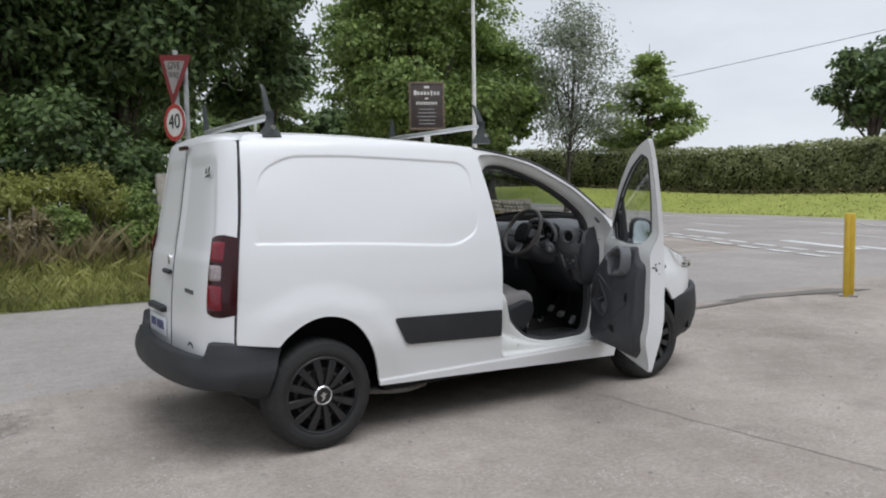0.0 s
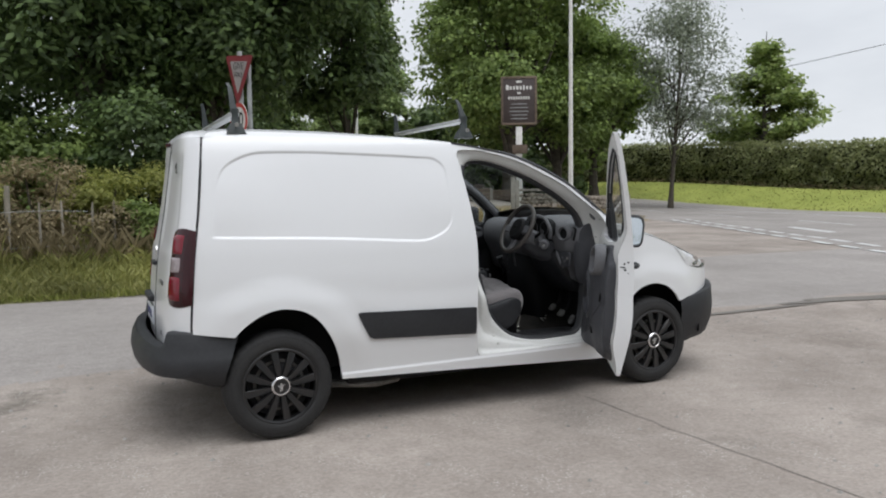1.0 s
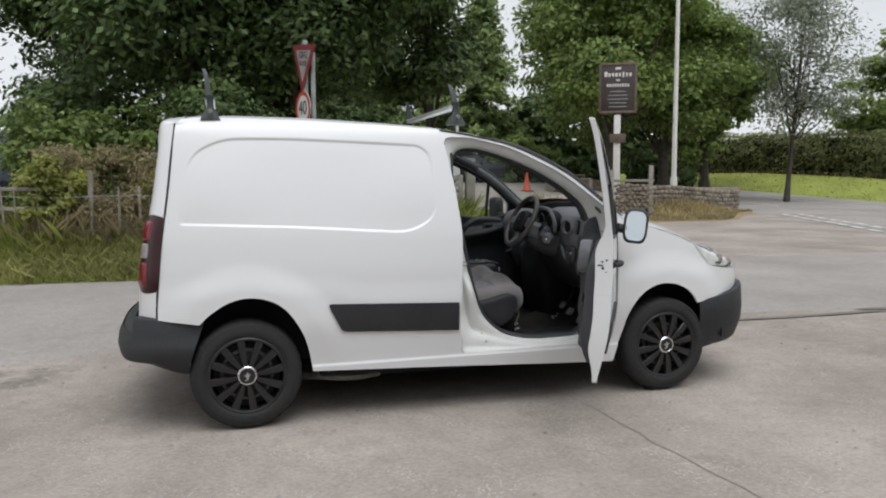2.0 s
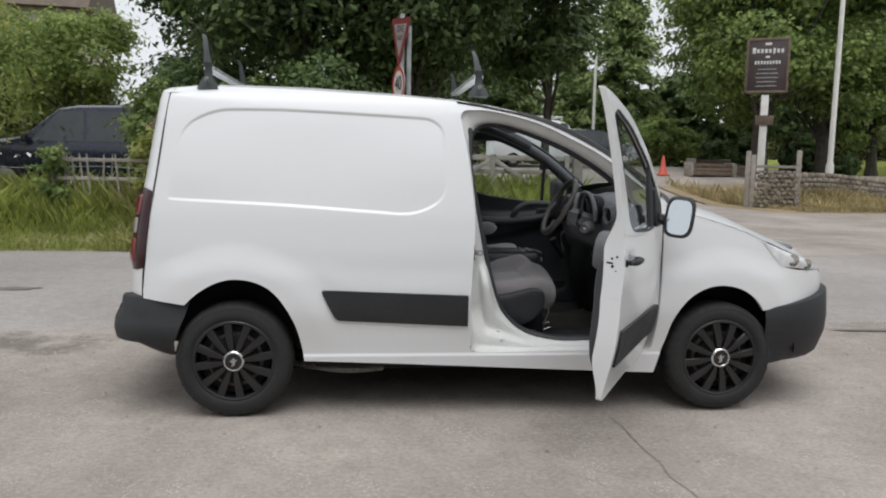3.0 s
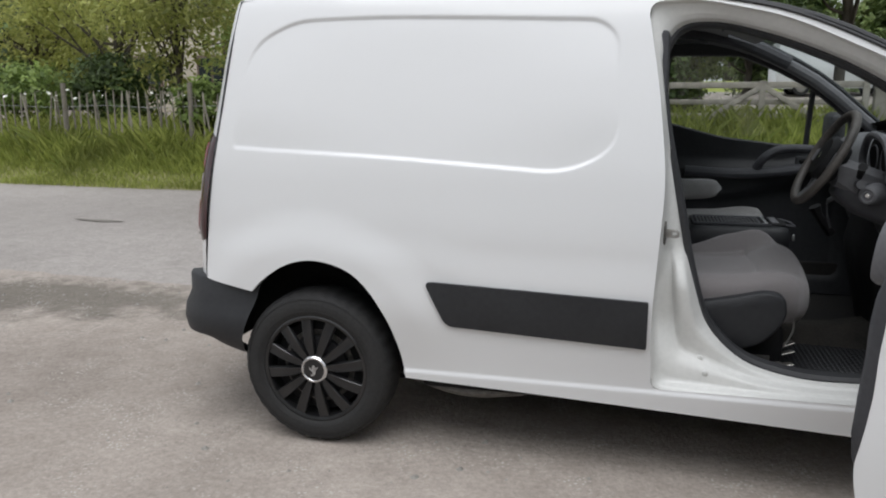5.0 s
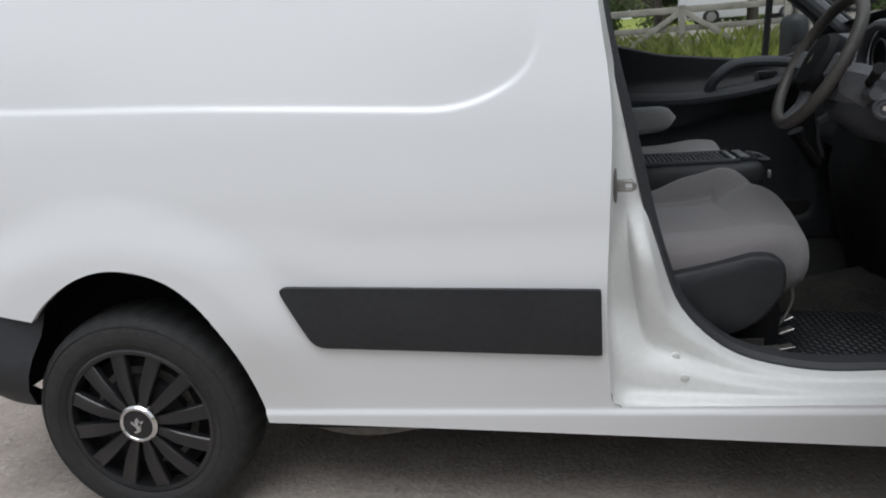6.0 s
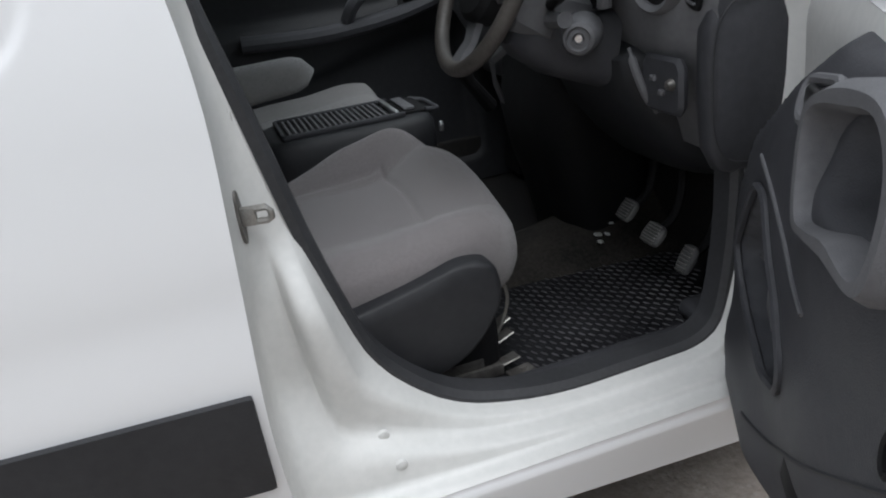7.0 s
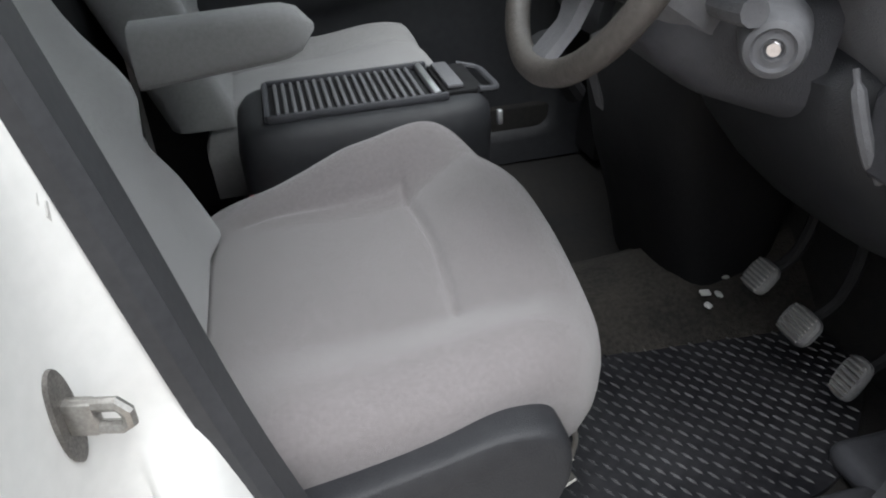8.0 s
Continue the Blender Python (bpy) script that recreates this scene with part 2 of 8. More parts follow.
def panel(outline, holes, surface, step=0.012, flange=0.018, side=-1):
    """A sheet-metal panel: a fine net trimmed to an outline in the (x, z) plane with holes, laid on y = surface(x, z), with a turned-in edge."""
    o = np.asarray(outline, float)
    x = np.arange(o[:, 0].min() - step, o[:, 0].max() + 2 * step, step)
    z = np.arange(o[:, 1].min() - step, o[:, 1].max() + 2 * step, step)
    gx, gz = np.meshgrid(x, z, indexing="ij")
    pts = np.stack([gx.ravel(), gz.ravel()], 1)
    d, near = poly_distance(pts, o)
    for h in holes:
        dh, nh = poly_distance(pts, np.asarray(h, float))
        k = -dh > d
        d[k], near[k] = -dh[k], nh[k]
    inner = (d < 0).reshape(gx.shape)
    cells = inner[:-1, :-1].astype(int) + inner[1:, :-1] + inner[:-1, 1:] + inner[1:, 1:]
    move = (d > 0) | (np.abs(d) < 0.3 * step)
    pts[move] = near[move]
    ids = np.arange(len(pts)).reshape(gx.shape)
    ci, cj = np.nonzero(cells >= 1)
    faces = np.stack([ids[ci, cj], ids[ci + 1, cj], ids[ci + 1, cj + 1], ids[ci, cj + 1]], 1)
    used, inv = np.unique(faces, return_inverse=True)
    faces = inv.reshape(-1, 4)
    p2 = pts[used]
    y = surface(p2[:, 0], p2[:, 1])
    me = bpy.data.meshes.new("panel")
    me.from_pydata(np.stack([p2[:, 0], y, p2[:, 1]], 1).tolist(), [], faces.tolist())
    b = bmesh.new()
    b.from_mesh(me)
    bmesh.ops.remove_doubles(b, verts=list(b.verts), dist=0.0004)
    bmesh.ops.dissolve_degenerate(b, dist=0.0002, edges=list(b.edges))
    rim = [e for e in b.edges if len(e.link_faces) == 1]
    for f in b.faces:
        f.smooth = True
    if flange:
        got = bmesh.ops.extrude_edge_only(b, edges=rim)
        for v in [g for g in got["geom"] if isinstance(g, bmesh.types.BMVert)]:
            v.co.y -= side * (flange(v.co.x, v.co.z) if callable(flange) else flange)
        for e in rim:
            e.smooth = False
    for f in b.faces:
        f.smooth = True
    bmesh.ops.recalc_face_normals(b, faces=list(b.faces))
    b.to_mesh(me)
    b.free()
    return me


# ---- materials ----
WHITE = mat("white_car_paint", (0.735, 0.740, 0.750), None, 0.9, rough=0.27, rough2=0.275, coat=0.35, spec=0.5)
for link in list(WHITE.node_tree.links):
    if link.to_socket.name == "Roughness":
        WHITE.node_tree.links.remove(link)
WHITE.node_tree.nodes["Principled BSDF"].inputs["Roughness"].default_value = 0.27
JAMB = mat("unpolished_white_paint", (0.61, 0.615, 0.60), (0.68, 0.68, 0.665), 5, rough=0.35, rough2=0.5)
PLASTIC = mat("grained_black_plastic", (0.013, 0.014, 0.017), (0.023, 0.024, 0.027), 4, rough=0.5, rough2=0.62, bump=0.35, bump_scale=500)
TRIM = mat("dark_interior_plastic", (0.044, 0.045, 0.051), (0.060, 0.061, 0.068), 5, rough=0.45, rough2=0.6, bump=0.3, bump_scale=420, spec=0.35)
DASH = mat("grey_dashboard_plastic", (0.112, 0.113, 0.121), (0.146, 0.147, 0.155), 6, rough=0.5, rough2=0.62, bump=0.35, bump_scale=400, spec=0.35)
# black rim leather made paler and browner: the light on it is painted in
LITRIM = mat("lit_rim_leather", (0.050, 0.045, 0.041), (0.085, 0.077, 0.070), 9, rough=0.45, rough2=0.6, bump=0.3, bump_scale=300)
GRIME = mat("grey_scuff_dirt", (0.38, 0.375, 0.36), (0.60, 0.595, 0.58), 60, rough=0.8)
BLACK = mat("matt_black", (0.006, 0.006, 0.007), (0.011, 0.011, 0.012), 8, rough=0.6, rough2=0.75, spec=0.25)
RUBBER = mat("tyre_rubber", (0.011, 0.011, 0.012), (0.026, 0.0255, 0.025), 7, rough=0.68, rough2=0.85, bump=0.3, bump_scale=160)
SEAL = mat("rubber_seal", (0.026, 0.027, 0.030), (0.040, 0.041, 0.045), 9, rough=0.55)
GLOSSBLACK = mat("satin_black_paint", (0.009, 0.009, 0.01), (0.016, 0.016, 0.017), 5, rough=0.28, rough2=0.42, coat=0.2)
CHROME = mat("bright_metal", (0.62, 0.62, 0.63), (0.75, 0.75, 0.76), 20, rough=0.16, rough2=0.28, metal=1.0)
STEEL = mat("dull_steel", (0.30, 0.29, 0.27), (0.46, 0.45, 0.43), 30, rough=0.35, rough2=0.55, metal=0.9)
ALU = mat("brushed_aluminium", (0.58, 0.59, 0.6), (0.7, 0.71, 0.72), 20, rough=0.3, rough2=0.42, metal=0.9)
RACK = mat("black_rack_plastic", (0.026, 0.033, 0.033), (0.042, 0.050, 0.050), 10, rough=0.42)
REDLENS = mat("red_lamp_lens", (0.130, 0.003, 0.012), (0.21, 0.006, 0.020), 6, rough=0.12, coat=0.3, spec=0.35)
DARKRED = mat("dark_red_lamp_lens", (0.022, 0.003, 0.005), (0.035, 0.004, 0.007), 6, rough=0.18, coat=0.1, spec=0.3)
CLEARLENS = mat("clear_lamp_lens", (0.20, 0.16, 0.165), (0.36, 0.31, 0.315), 40, rough=0.12, coat=0.6)
LAMPLENS = mat("headlamp_lens", (0.62, 0.64, 0.66), (0.90, 0.91, 0.92), 22, rough=0.10, rough2=0.25, metal=0.15, coat=0.9)
PANE = glass("window_glass", (0.80, 0.84, 0.83))
SCREEN = glass("windscreen_glass", (0.74, 0.80, 0.79))
MIRROR = mat("mirror_glass", (0.58, 0.62, 0.64), (0.60, 0.64, 0.66), 3, rough=0.02, metal=1.0)
PLATE = mat("plate_white", (0.62, 0.64, 0.68), (0.68, 0.7, 0.73), 10, rough=0.3)
BLUE = mat("dark_blue_print", (0.02, 0.03, 0.12), (0.03, 0.04, 0.15), 10, rough=0.4)
LETTER = mat("grey_lettering", (0.10, 0.10, 0.11), (0.14, 0.14, 0.15), 20, rough=0.3, metal=0.4)
RED = mat("red_plastic", (0.45, 0.03, 0.02), (0.5, 0.04, 0.03), 10, rough=0.4)


def cloth(name, c1, c2):
    m = mat(name, c1, c2, 3.0, rough=0.85, rough2=0.95, bump=0.5, bump_scale=900, fine=160, spec=0.2)
    b = m.node_tree.nodes["Principled BSDF"]
    b.inputs["Sheen Weight"].default_value, b.inputs["Sheen Roughness"].default_value = 0.35, 0.5
    return m


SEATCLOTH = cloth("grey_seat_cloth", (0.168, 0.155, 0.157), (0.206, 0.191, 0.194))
# paler copy of the seat cloth: stronger light on backrests put into its colour
SEATCLOTH_LIT = cloth("lit_grey_cloth", (0.215, 0.213, 0.213), (0.262, 0.259, 0.259))
PIPING = mat("seam_thread", (0.07, 0.068, 0.07), (0.09, 0.09, 0.09), 30, rough=0.9)
MATRUBBER = mat("checker_rubber_mat", (0.008, 0.008, 0.010), (0.026, 0.026, 0.029), 6, rough=0.28, rough2=0.6, spec=0.3)
DARKSTEEL = mat("dark_worn_steel", (0.10, 0.095, 0.09), (0.24, 0.23, 0.215), 40, rough=0.4, rough2=0.6, metal=0.7)
# paler than the mat rubber: glints on the studs are put into the colour
STUD = mat("glinting_stud", (0.02, 0.02, 0.022), (0.11, 0.11, 0.114), 7, rough=0.22, rough2=0.5)
PEDAL = mat("worn_pedal_rubber", (0.10, 0.10, 0.105), (0.20, 0.195, 0.19), 30, rough=0.5, rough2=0.7)
CARPET = mat("dusty_black_carpet", (0.004, 0.004, 0.005), (0.014, 0.0125, 0.011), 5, rough=0.95, bump=0.6, bump_scale=300)
DUSTY = mat("dust_on_carpet", (0.010, 0.009, 0.008), (0.040, 0.035, 0.030), 9, rough=0.95, bump=0.6, bump_scale=200)
HEADLINER = mat("grey_headliner", (0.26, 0.26, 0.26), (0.32, 0.32, 0.32), 6, rough=0.9)

# ---- ground ----
def tarmac(name, low, high, patch, chip, scale=0.45, worn=0.55, bare=None):
    """Weathered tarmac: broad dusty and bare patches, stains, embedded chippings."""
    m, n, l, b = nodes_of(name)
    co = n.new("ShaderNodeTexCoord")

    def noise_of(size, detail, rough=0.55):
        t = n.new("ShaderNodeTexNoise")
        t.inputs["Scale"].default_value, t.inputs["Detail"].default_value, t.inputs["Roughness"].default_value = size, detail, rough
        l.new(co.outputs["Object"], t.inputs["Vector"])
        return t.outputs["Fac"]

    def ramp(fac, stops):
        r = n.new("ShaderNodeValToRGB")
        r.color_ramp.elements[0].position, r.color_ramp.elements[0].color = stops[0][0], (*stops[0][1], 1)
        r.color_ramp.elements[1].position, r.color_ramp.elements[1].color = stops[1][0], (*stops[1][1], 1)
        l.new(fac, r.inputs["Fac"])
        return r.outputs["Color"]

    def mix(fac, a, c, kind="MIX"):
        x = n.new("ShaderNodeMixRGB")
        x.blend_type = kind
        if isinstance(fac, float):
            x.inputs[0].default_value = fac
        else:
            l.new(fac, x.inputs[0])
        l.new(a, x.inputs[1])
        if isinstance(c, tuple):
            x.inputs[2].default_value = (*c, 1)
        else:
            l.new(c, x.inputs[2])
        return x.outputs["Color"]

    base = ramp(noise_of(scale, 7, 0.62), [(0.36, low), (0.64, high)])
    stains = ramp(noise_of(1.7, 6, 0.65), [(0.58, (0, 0, 0)), (0.74, (worn, worn, worn))])
    colour = mix(stains, base, patch)
    if bare:
        # one worn hollow with a ragged outline, given by its place and half sizes
        mp, ln = n.new("ShaderNodeMapping"), n.new("ShaderNodeVectorMath")
        mp.inputs["Location"].default_value = (-bare[0] / bare[2], -bare[1] / bare[3], 0)
        mp.inputs["Scale"].default_value = (1 / bare[2], 1 / bare[3], 0)
        ln.operation = "LENGTH"
        l.new(co.outputs["Object"], mp.inputs["Vector"])
        l.new(mp.outputs["Vector"], ln.inputs[0])
        rag = n.new("ShaderNodeMath")
        rag.operation = "MULTIPLY_ADD"
        rag.inputs[1].default_value = 3.2
        l.new(noise_of(2.6, 8, 0.7), rag.inputs[0])
        l.new(ln.outputs["Value"], rag.inputs[2])
        rg = n.new("ShaderNodeMapRange")
        rg.inputs["From Min"].default_value, rg.inputs["From Max"].default_value = 2.15, 2.75
        rg.inputs["To Min"].default_value, rg.inputs["To Max"].default_value = 0.75, 0.0
        l.new(rag.outputs[0], rg.inputs["Value"])
        colour = mix(rg.outputs[0], colour, (0.120, 0.109, 0.092))
    grain = ramp(noise_of(38, 6, 0.75), [(0.30, (0.74, 0.74, 0.74)), (0.70, (1.20, 1.20, 1.20))])
    colour = mix(1.0, colour, grain, "MULTIPLY")
    # blotches a hand wide, where the dust lies thin
    blotch = ramp(noise_of(7.5, 5, 0.7), [(0.36, (0.92, 0.915, 0.91)), (0.60, (1.04, 1.04, 1.04))])
    colour = mix(1.0, colour, blotch, "MULTIPLY")
    vor = n.new("ShaderNodeTexVoronoi")
    vor.inputs["Scale"].default_value = 48
    l.new(co.outputs["Object"], vor.inputs["Vector"])
    few = n.new("ShaderNodeMath")
    few.operation = "LESS_THAN"
    few.inputs[1].default_value = 0.26
    l.new(vor.outputs["Distance"], few.inputs[0])
    spots = ramp(noise_of(3.1, 3), [(0.46, (0, 0, 0)), (0.64, (0.75, 0.75, 0.75))])
    both = n.new("ShaderNodeMath")
    both.operation = "MULTIPLY"
    l.new(few.outputs[0], both.inputs[0])
    l.new(spots, both.inputs[1])
    colour = mix(both.outputs[0], colour, chip)
    l.new(colour, b.inputs["Base Color"])
    b.inputs["Roughness"].default_value, b.inputs["Specular IOR Level"].default_value = 0.93, 0.2
    bp, bq = n.new("ShaderNodeBump"), n.new("ShaderNodeBump")
    bp.inputs["Strength"].default_value, bp.inputs["Distance"].default_value = 1.0, 0.005
    bq.inputs["Strength"].default_value, bq.inputs["Distance"].default_value = 0.8, 0.02
    l.new(noise_of(70, 4), bp.inputs["Height"])
    l.new(noise_of(4.5, 5), bq.inputs["Height"])
    l.new(bq.outputs["Normal"], bp.inputs["Normal"])
    l.new(bp.outputs["Normal"], b.inputs["Normal"])
    return m


YARD = tarmac("worn_dusty_tarmac", (0.242, 0.210, 0.185), (0.380, 0.336, 0.300), (0.180, 0.160, 0.142), (0.50, 0.475, 0.44), bare=(-2.75, 0.80, 1.5, 0.46))
ROADTOP = tarmac("grey_road_tarmac", (0.266, 0.246, 0.230), (0.350, 0.325, 0.307), (0.228, 0.212, 0.198), (0.38, 0.36, 0.345), 0.3, 0.35)

DAMP = mat("dark_worn_tarmac", (0.135, 0.122, 0.108), (0.20, 0.184, 0.165), 2.5, rough=0.7, rough2=0.9, bump=0.8, bump_scale=70, fine=40, spec=0.3)
LINE = mat("worn_white_road_paint", (0.42, 0.42, 0.41), (0.68, 0.68, 0.67), 5, rough=0.7, rough2=0.85, bump=0.3, bump_scale=90)
SOIL = mat("verge_soil", (0.15, 0.145, 0.065), (0.25, 0.24, 0.11), 1.6, rough=0.95, bump=1.0, bump_scale=30)
TURF = mat("mown_turf", (0.20, 0.235, 0.040), (0.31, 0.34, 0.075), 0.5, rough=0.9, bump=1.0, bump_scale=25, fine=12)
STRAWSOIL = mat("dry_earth", (0.20, 0.15, 0.085), (0.30, 0.235, 0.14), 1.5, rough=0.95, bump=1.0, bump_scale=25)
MAIN, ACROSS = np.array([0.46, 0.888]), np.array([0.888, -0.46])


# the far kerb of the main road, which bends away round the junction
KERB = open_curve([(2, -52), (14, -26), (24, -5), (31.8, 11.5), (35.8, 25), (34.8, 38), (28.5, 52), (17, 66), (0, 80)], 8)
KERBLEN = np.concatenate([[0], np.cumsum(np.hypot(*np.diff(KERB, axis=0).T))])
KERBZERO = float(np.interp(11.5, KERB[:, 1], KERBLEN))
WEST = np.vstack([KERB, [(-400, 80), (-400, -52)]])


def kerbplace(a, b):
    """The place a metres along the far kerb and b metres past it."""
    t = np.clip(np.asarray(a, float) + KERBZERO, 0.5, KERBLEN[-1] - 0.5)
    x, y = np.interp(t, KERBLEN, KERB[:, 0]), np.interp(t, KERBLEN, KERB[:, 1])
    dx, dy = np.interp(t + 0.5, KERBLEN, KERB[:, 0]) - np.interp(t - 0.5, KERBLEN, KERB[:, 0]), np.interp(t + 0.5, KERBLEN, KERB[:, 1]) - np.interp(t - 0.5, KERBLEN, KERB[:, 1])
    n = np.hypot(dx, dy)
    return x + b * dy / n, y - b * dx / n


def height(x, y):
    x, y = np.asarray(x, float), np.asarray(y, float)
    shape = np.broadcast(x, y).shape
    pts = np.stack([np.broadcast_to(x, shape).ravel(), np.broadcast_to(y, shape).ravel()], 1)
    q = np.full(len(pts), -50.0)
    near = (pts[:, 0] > np.interp(pts[:, 1], KERB[:, 1], KERB[:, 0]) - 1.5) & (np.abs(pts[:, 1]) < 90) & (pts[:, 0] <= 60)
    if near.any():
        q[near], _ = poly_distance(pts[near], WEST)
    q[(pts[:, 0] > 60)] = 20.0
    q = q.reshape(shape)
    bank = 1.05 * smooth(0.4, 5.2, q)
    rise = 0.85 * smooth(24, 46, y) * smooth(14, 22, x)
    verge = (0.42 * smooth(6.25, 8.2, y) + 0.25 * smooth(8.2, 14.0, y)) * (1 - smooth(4.4, 6.4, x))
    park = 1.3 * smooth(19, 34, y) * (1 - smooth(17, 24, x)) * smooth(3.5, 7, x)
    out = np.hypot(x - 1.4, y) > 3.2
    roll = (0.012 * np.sin(x * 0.9 + 1.0) * np.sin(y * 0.7) - 0.012) * out
    return bank + np.maximum(np.maximum(rise, verge), park) + roll


def sheet(xs, ys, lift=0.0, skirt=0.0):
    gx, gy = np.meshgrid(xs, ys, indexing="ij")
    return np.stack([gx, gy, height(gx, gy) + lift], -1)


far = np.array([-900, -400, -200, -120, -80, -60])
xs = np.concatenate([far, np.arange(-45, -8, 1.0), np.arange(-8, 12, 0.4), np.arange(12, 62, 0.8), [70, 90, 130, 220, 450, 900]])
ys = np.concatenate([far, np.arange(-45, -8, 2.0), np.arange(-8, 10, 0.35), np.arange(10, 60, 0.8), [70, 90, 130, 220, 450, 900]])
ground = tagged(part("ground", Shape().grid(sheet(xs, ys)), YARD), "pale dusty worn tarmac yard", "ground", kind="structure")


def strip(name, along, edge0, edge1, n, lift, material, label, category, place=lambda a, b: (a, b)):
    """A band of surface laid on the ground between two edges, with a ragged outline."""
    g = np.zeros((len(along), n, 3))
    for i, a in enumerate(along):
        b = np.linspace(edge0(a), edge1(a), n)
        x, y = place(a, b)
        x, y = np.broadcast_to(x, b.shape), np.broadcast_to(y, b.shape)
        up = np.full(n, lift)
        up[0] = -0.03 if lift > 0.03 else -0.008
        g[i] = np.stack([x, y, height(x, y) + up], 1)
    return tagged(part(name, Shape().grid(g), material), label, category, kind="structure")


def wob(seed, scale, amp):
    return lambda a: amp * noise.noise(Vector((a * scale, seed * 7.3, 0.0)))


w7 = wob(9, 9.0, 0.05)
w1, w2, w3 = wob(1, 0.8, 0.22), wob(2, 0.9, 0.16), wob(3, 3.0, 0.05)
strip("road", np.arange(-40, 18.4, 0.07), lambda a: 1.25 + w1(a) + w3(a) + w7(a), lambda a: 6.35, 16, 0.006, ROADTOP, "grey tarmac side road beside the yard", "road")
mainplace = lambda a, b: (16.0 + a * MAIN[0] + b * ACROSS[0], 9.2 + a * MAIN[1] + b * ACROSS[1])
strip("main_road", np.arange(-60, 80, 1.0), lambda a: -13.4, lambda a: 0.35, 16, 0.012, ROADTOP, "grey tarmac main road at the junction", "road", kerbplace)
w4 = wob(4, 0.5, 0.25)
strip("far_verge", np.arange(-60, 80, 0.8), lambda a: 0.0 + w4(a), lambda a: 8.5, 12, 0.05, TURF, "bright mown grass verge under the hedge", "verge", kerbplace)
w5, w6 = wob(5, 1.3, 0.16), wob(6, 3.1, 0.07)
strip("verge", np.arange(-46, 5.6, 0.2), lambda a: 6.12 + w5(a) + w6(a) + 3.2 * float(smooth(4.0, 5.6, a)), lambda a: 16.0 + 0.0 * a, 24, 0.035, SOIL, "rough grass verge with a mown edge", "verge")
strip("yard_corner", np.arange(12.6, 21.2, 0.25), lambda a: 16.6 + 3.6 * float(smooth(16.5, 21.2, a)) + 4.0 * float(smooth(13.4, 12.4, a)) + w5(a), lambda a: 25.0 + 0.25 * (a - 12), 10, 0.045, STRAWSOIL, "dry straw-coloured island by the pub wall", "verge")

# road markings
def mark(name, s0, s1, q0, q1, lift=0.019, place=mainplace):
    g = np.zeros((max(2, int(abs(s1 - s0) / 1.5) + 2), 2, 3))
    for i, a in enumerate(np.linspace(s0, s1, len(g))):
        for j, b in enumerate((q0, q1)):
            x, y = place(a, b)
            g[i, j] = (x, y, float(height(x, y)) + lift)
    me = Shape().grid(g)
    return tagged(part(name, me, LINE), "worn white painted road line", "road marking", "road markings", "structure")


mark("edge_line", -40, 60, -3.6, -3.45, place=kerbplace)
for k in range(14):
    mark("give_way_dash", -6.0 + 1.35 * k, -5.1 + 1.35 * k, 0.15, 0.35)
    mark("give_way_dash", -6.0 + 1.35 * k + 0.5, -5.1 + 1.35 * k + 0.5, 0.85, 1.05)
for k in range(9):
    mark("centre_dash", -20 + 9 * k, -16 + 9 * k, -8.1, -7.98, place=kerbplace)
mark("slow_mark", -4.5, -1.2, 2.0, 2.35)
mark("slow_mark", -4.8, -3.6, 2.5, 2.8)
mark("slow_mark", 2.6, 5.6, 2.3, 2.6)


# worn patches, a manhole and a crack in the yard
def blot(name, cx, cy, rx, ry, seed, material, label, lift=0.011, turn=0.0, n=44):
    sh, c, s = Shape(), math.cos(turn), math.sin(turn)
    ring = []
    for k in range(n):
        a = 2 * math.pi * k / n
        r = 1 + 0.55 * noise.noise(Vector((math.cos(a) * 1.6 + seed, math.sin(a) * 1.6, seed * 3.1))) + 0.22 * noise.noise(Vector((math.cos(a) * 6, math.sin(a) * 6, seed)))
        u, v = rx * r * math.cos(a), ry * r * math.sin(a)
        x, y = cx + u * c - v * s, cy + u * s + v * c
        ring.append((x, y, float(height(x, y)) + lift))
    mid = (cx, cy, float(height(cx, cy)) + lift)
    sh.add(ring + [mid], [(k, (k + 1) % n, n) for k in range(n)])
    return tagged(part(name, sh, material), label, "road surface", kind="structure")


blot("damp_patch", 8.0, 1.05, 1.35, 0.16, 2, DAMP, "dark damp patch at the road's edge", turn=-0.2)
blot("damp_patch", 6.0, 1.15, 1.0, 0.06, 3, DAMP, "dark damp line at the road's edge", turn=-0.05)
blot("drain_cover", -2.95, 3.25, 0.22, 0.09, 11, DAMP, "dark iron drain cover in the road", 0.014)
blot("drain_cover", -4.6, 3.6, 0.3, 0.06, 12, DAMP, "dark repair in the road", 0.014)
crack = Shape()
pts = [(2.06 + 0.05 * noise.noise(Vector((0, k * 0.7, 3))) + 0.06 * k * 0.16, -0.95 - 0.16 * k, 0.003) for k in range(14)]
crack.grid(np.array([[(x - 0.003, y, z + float(height(x, y))), (x + 0.003, y, z + float(height(x, y)))] for x, y, z in pts]))
tagged(part("crack", crack, DAMP), "thin crack in the yard", "crack", kind="structure")
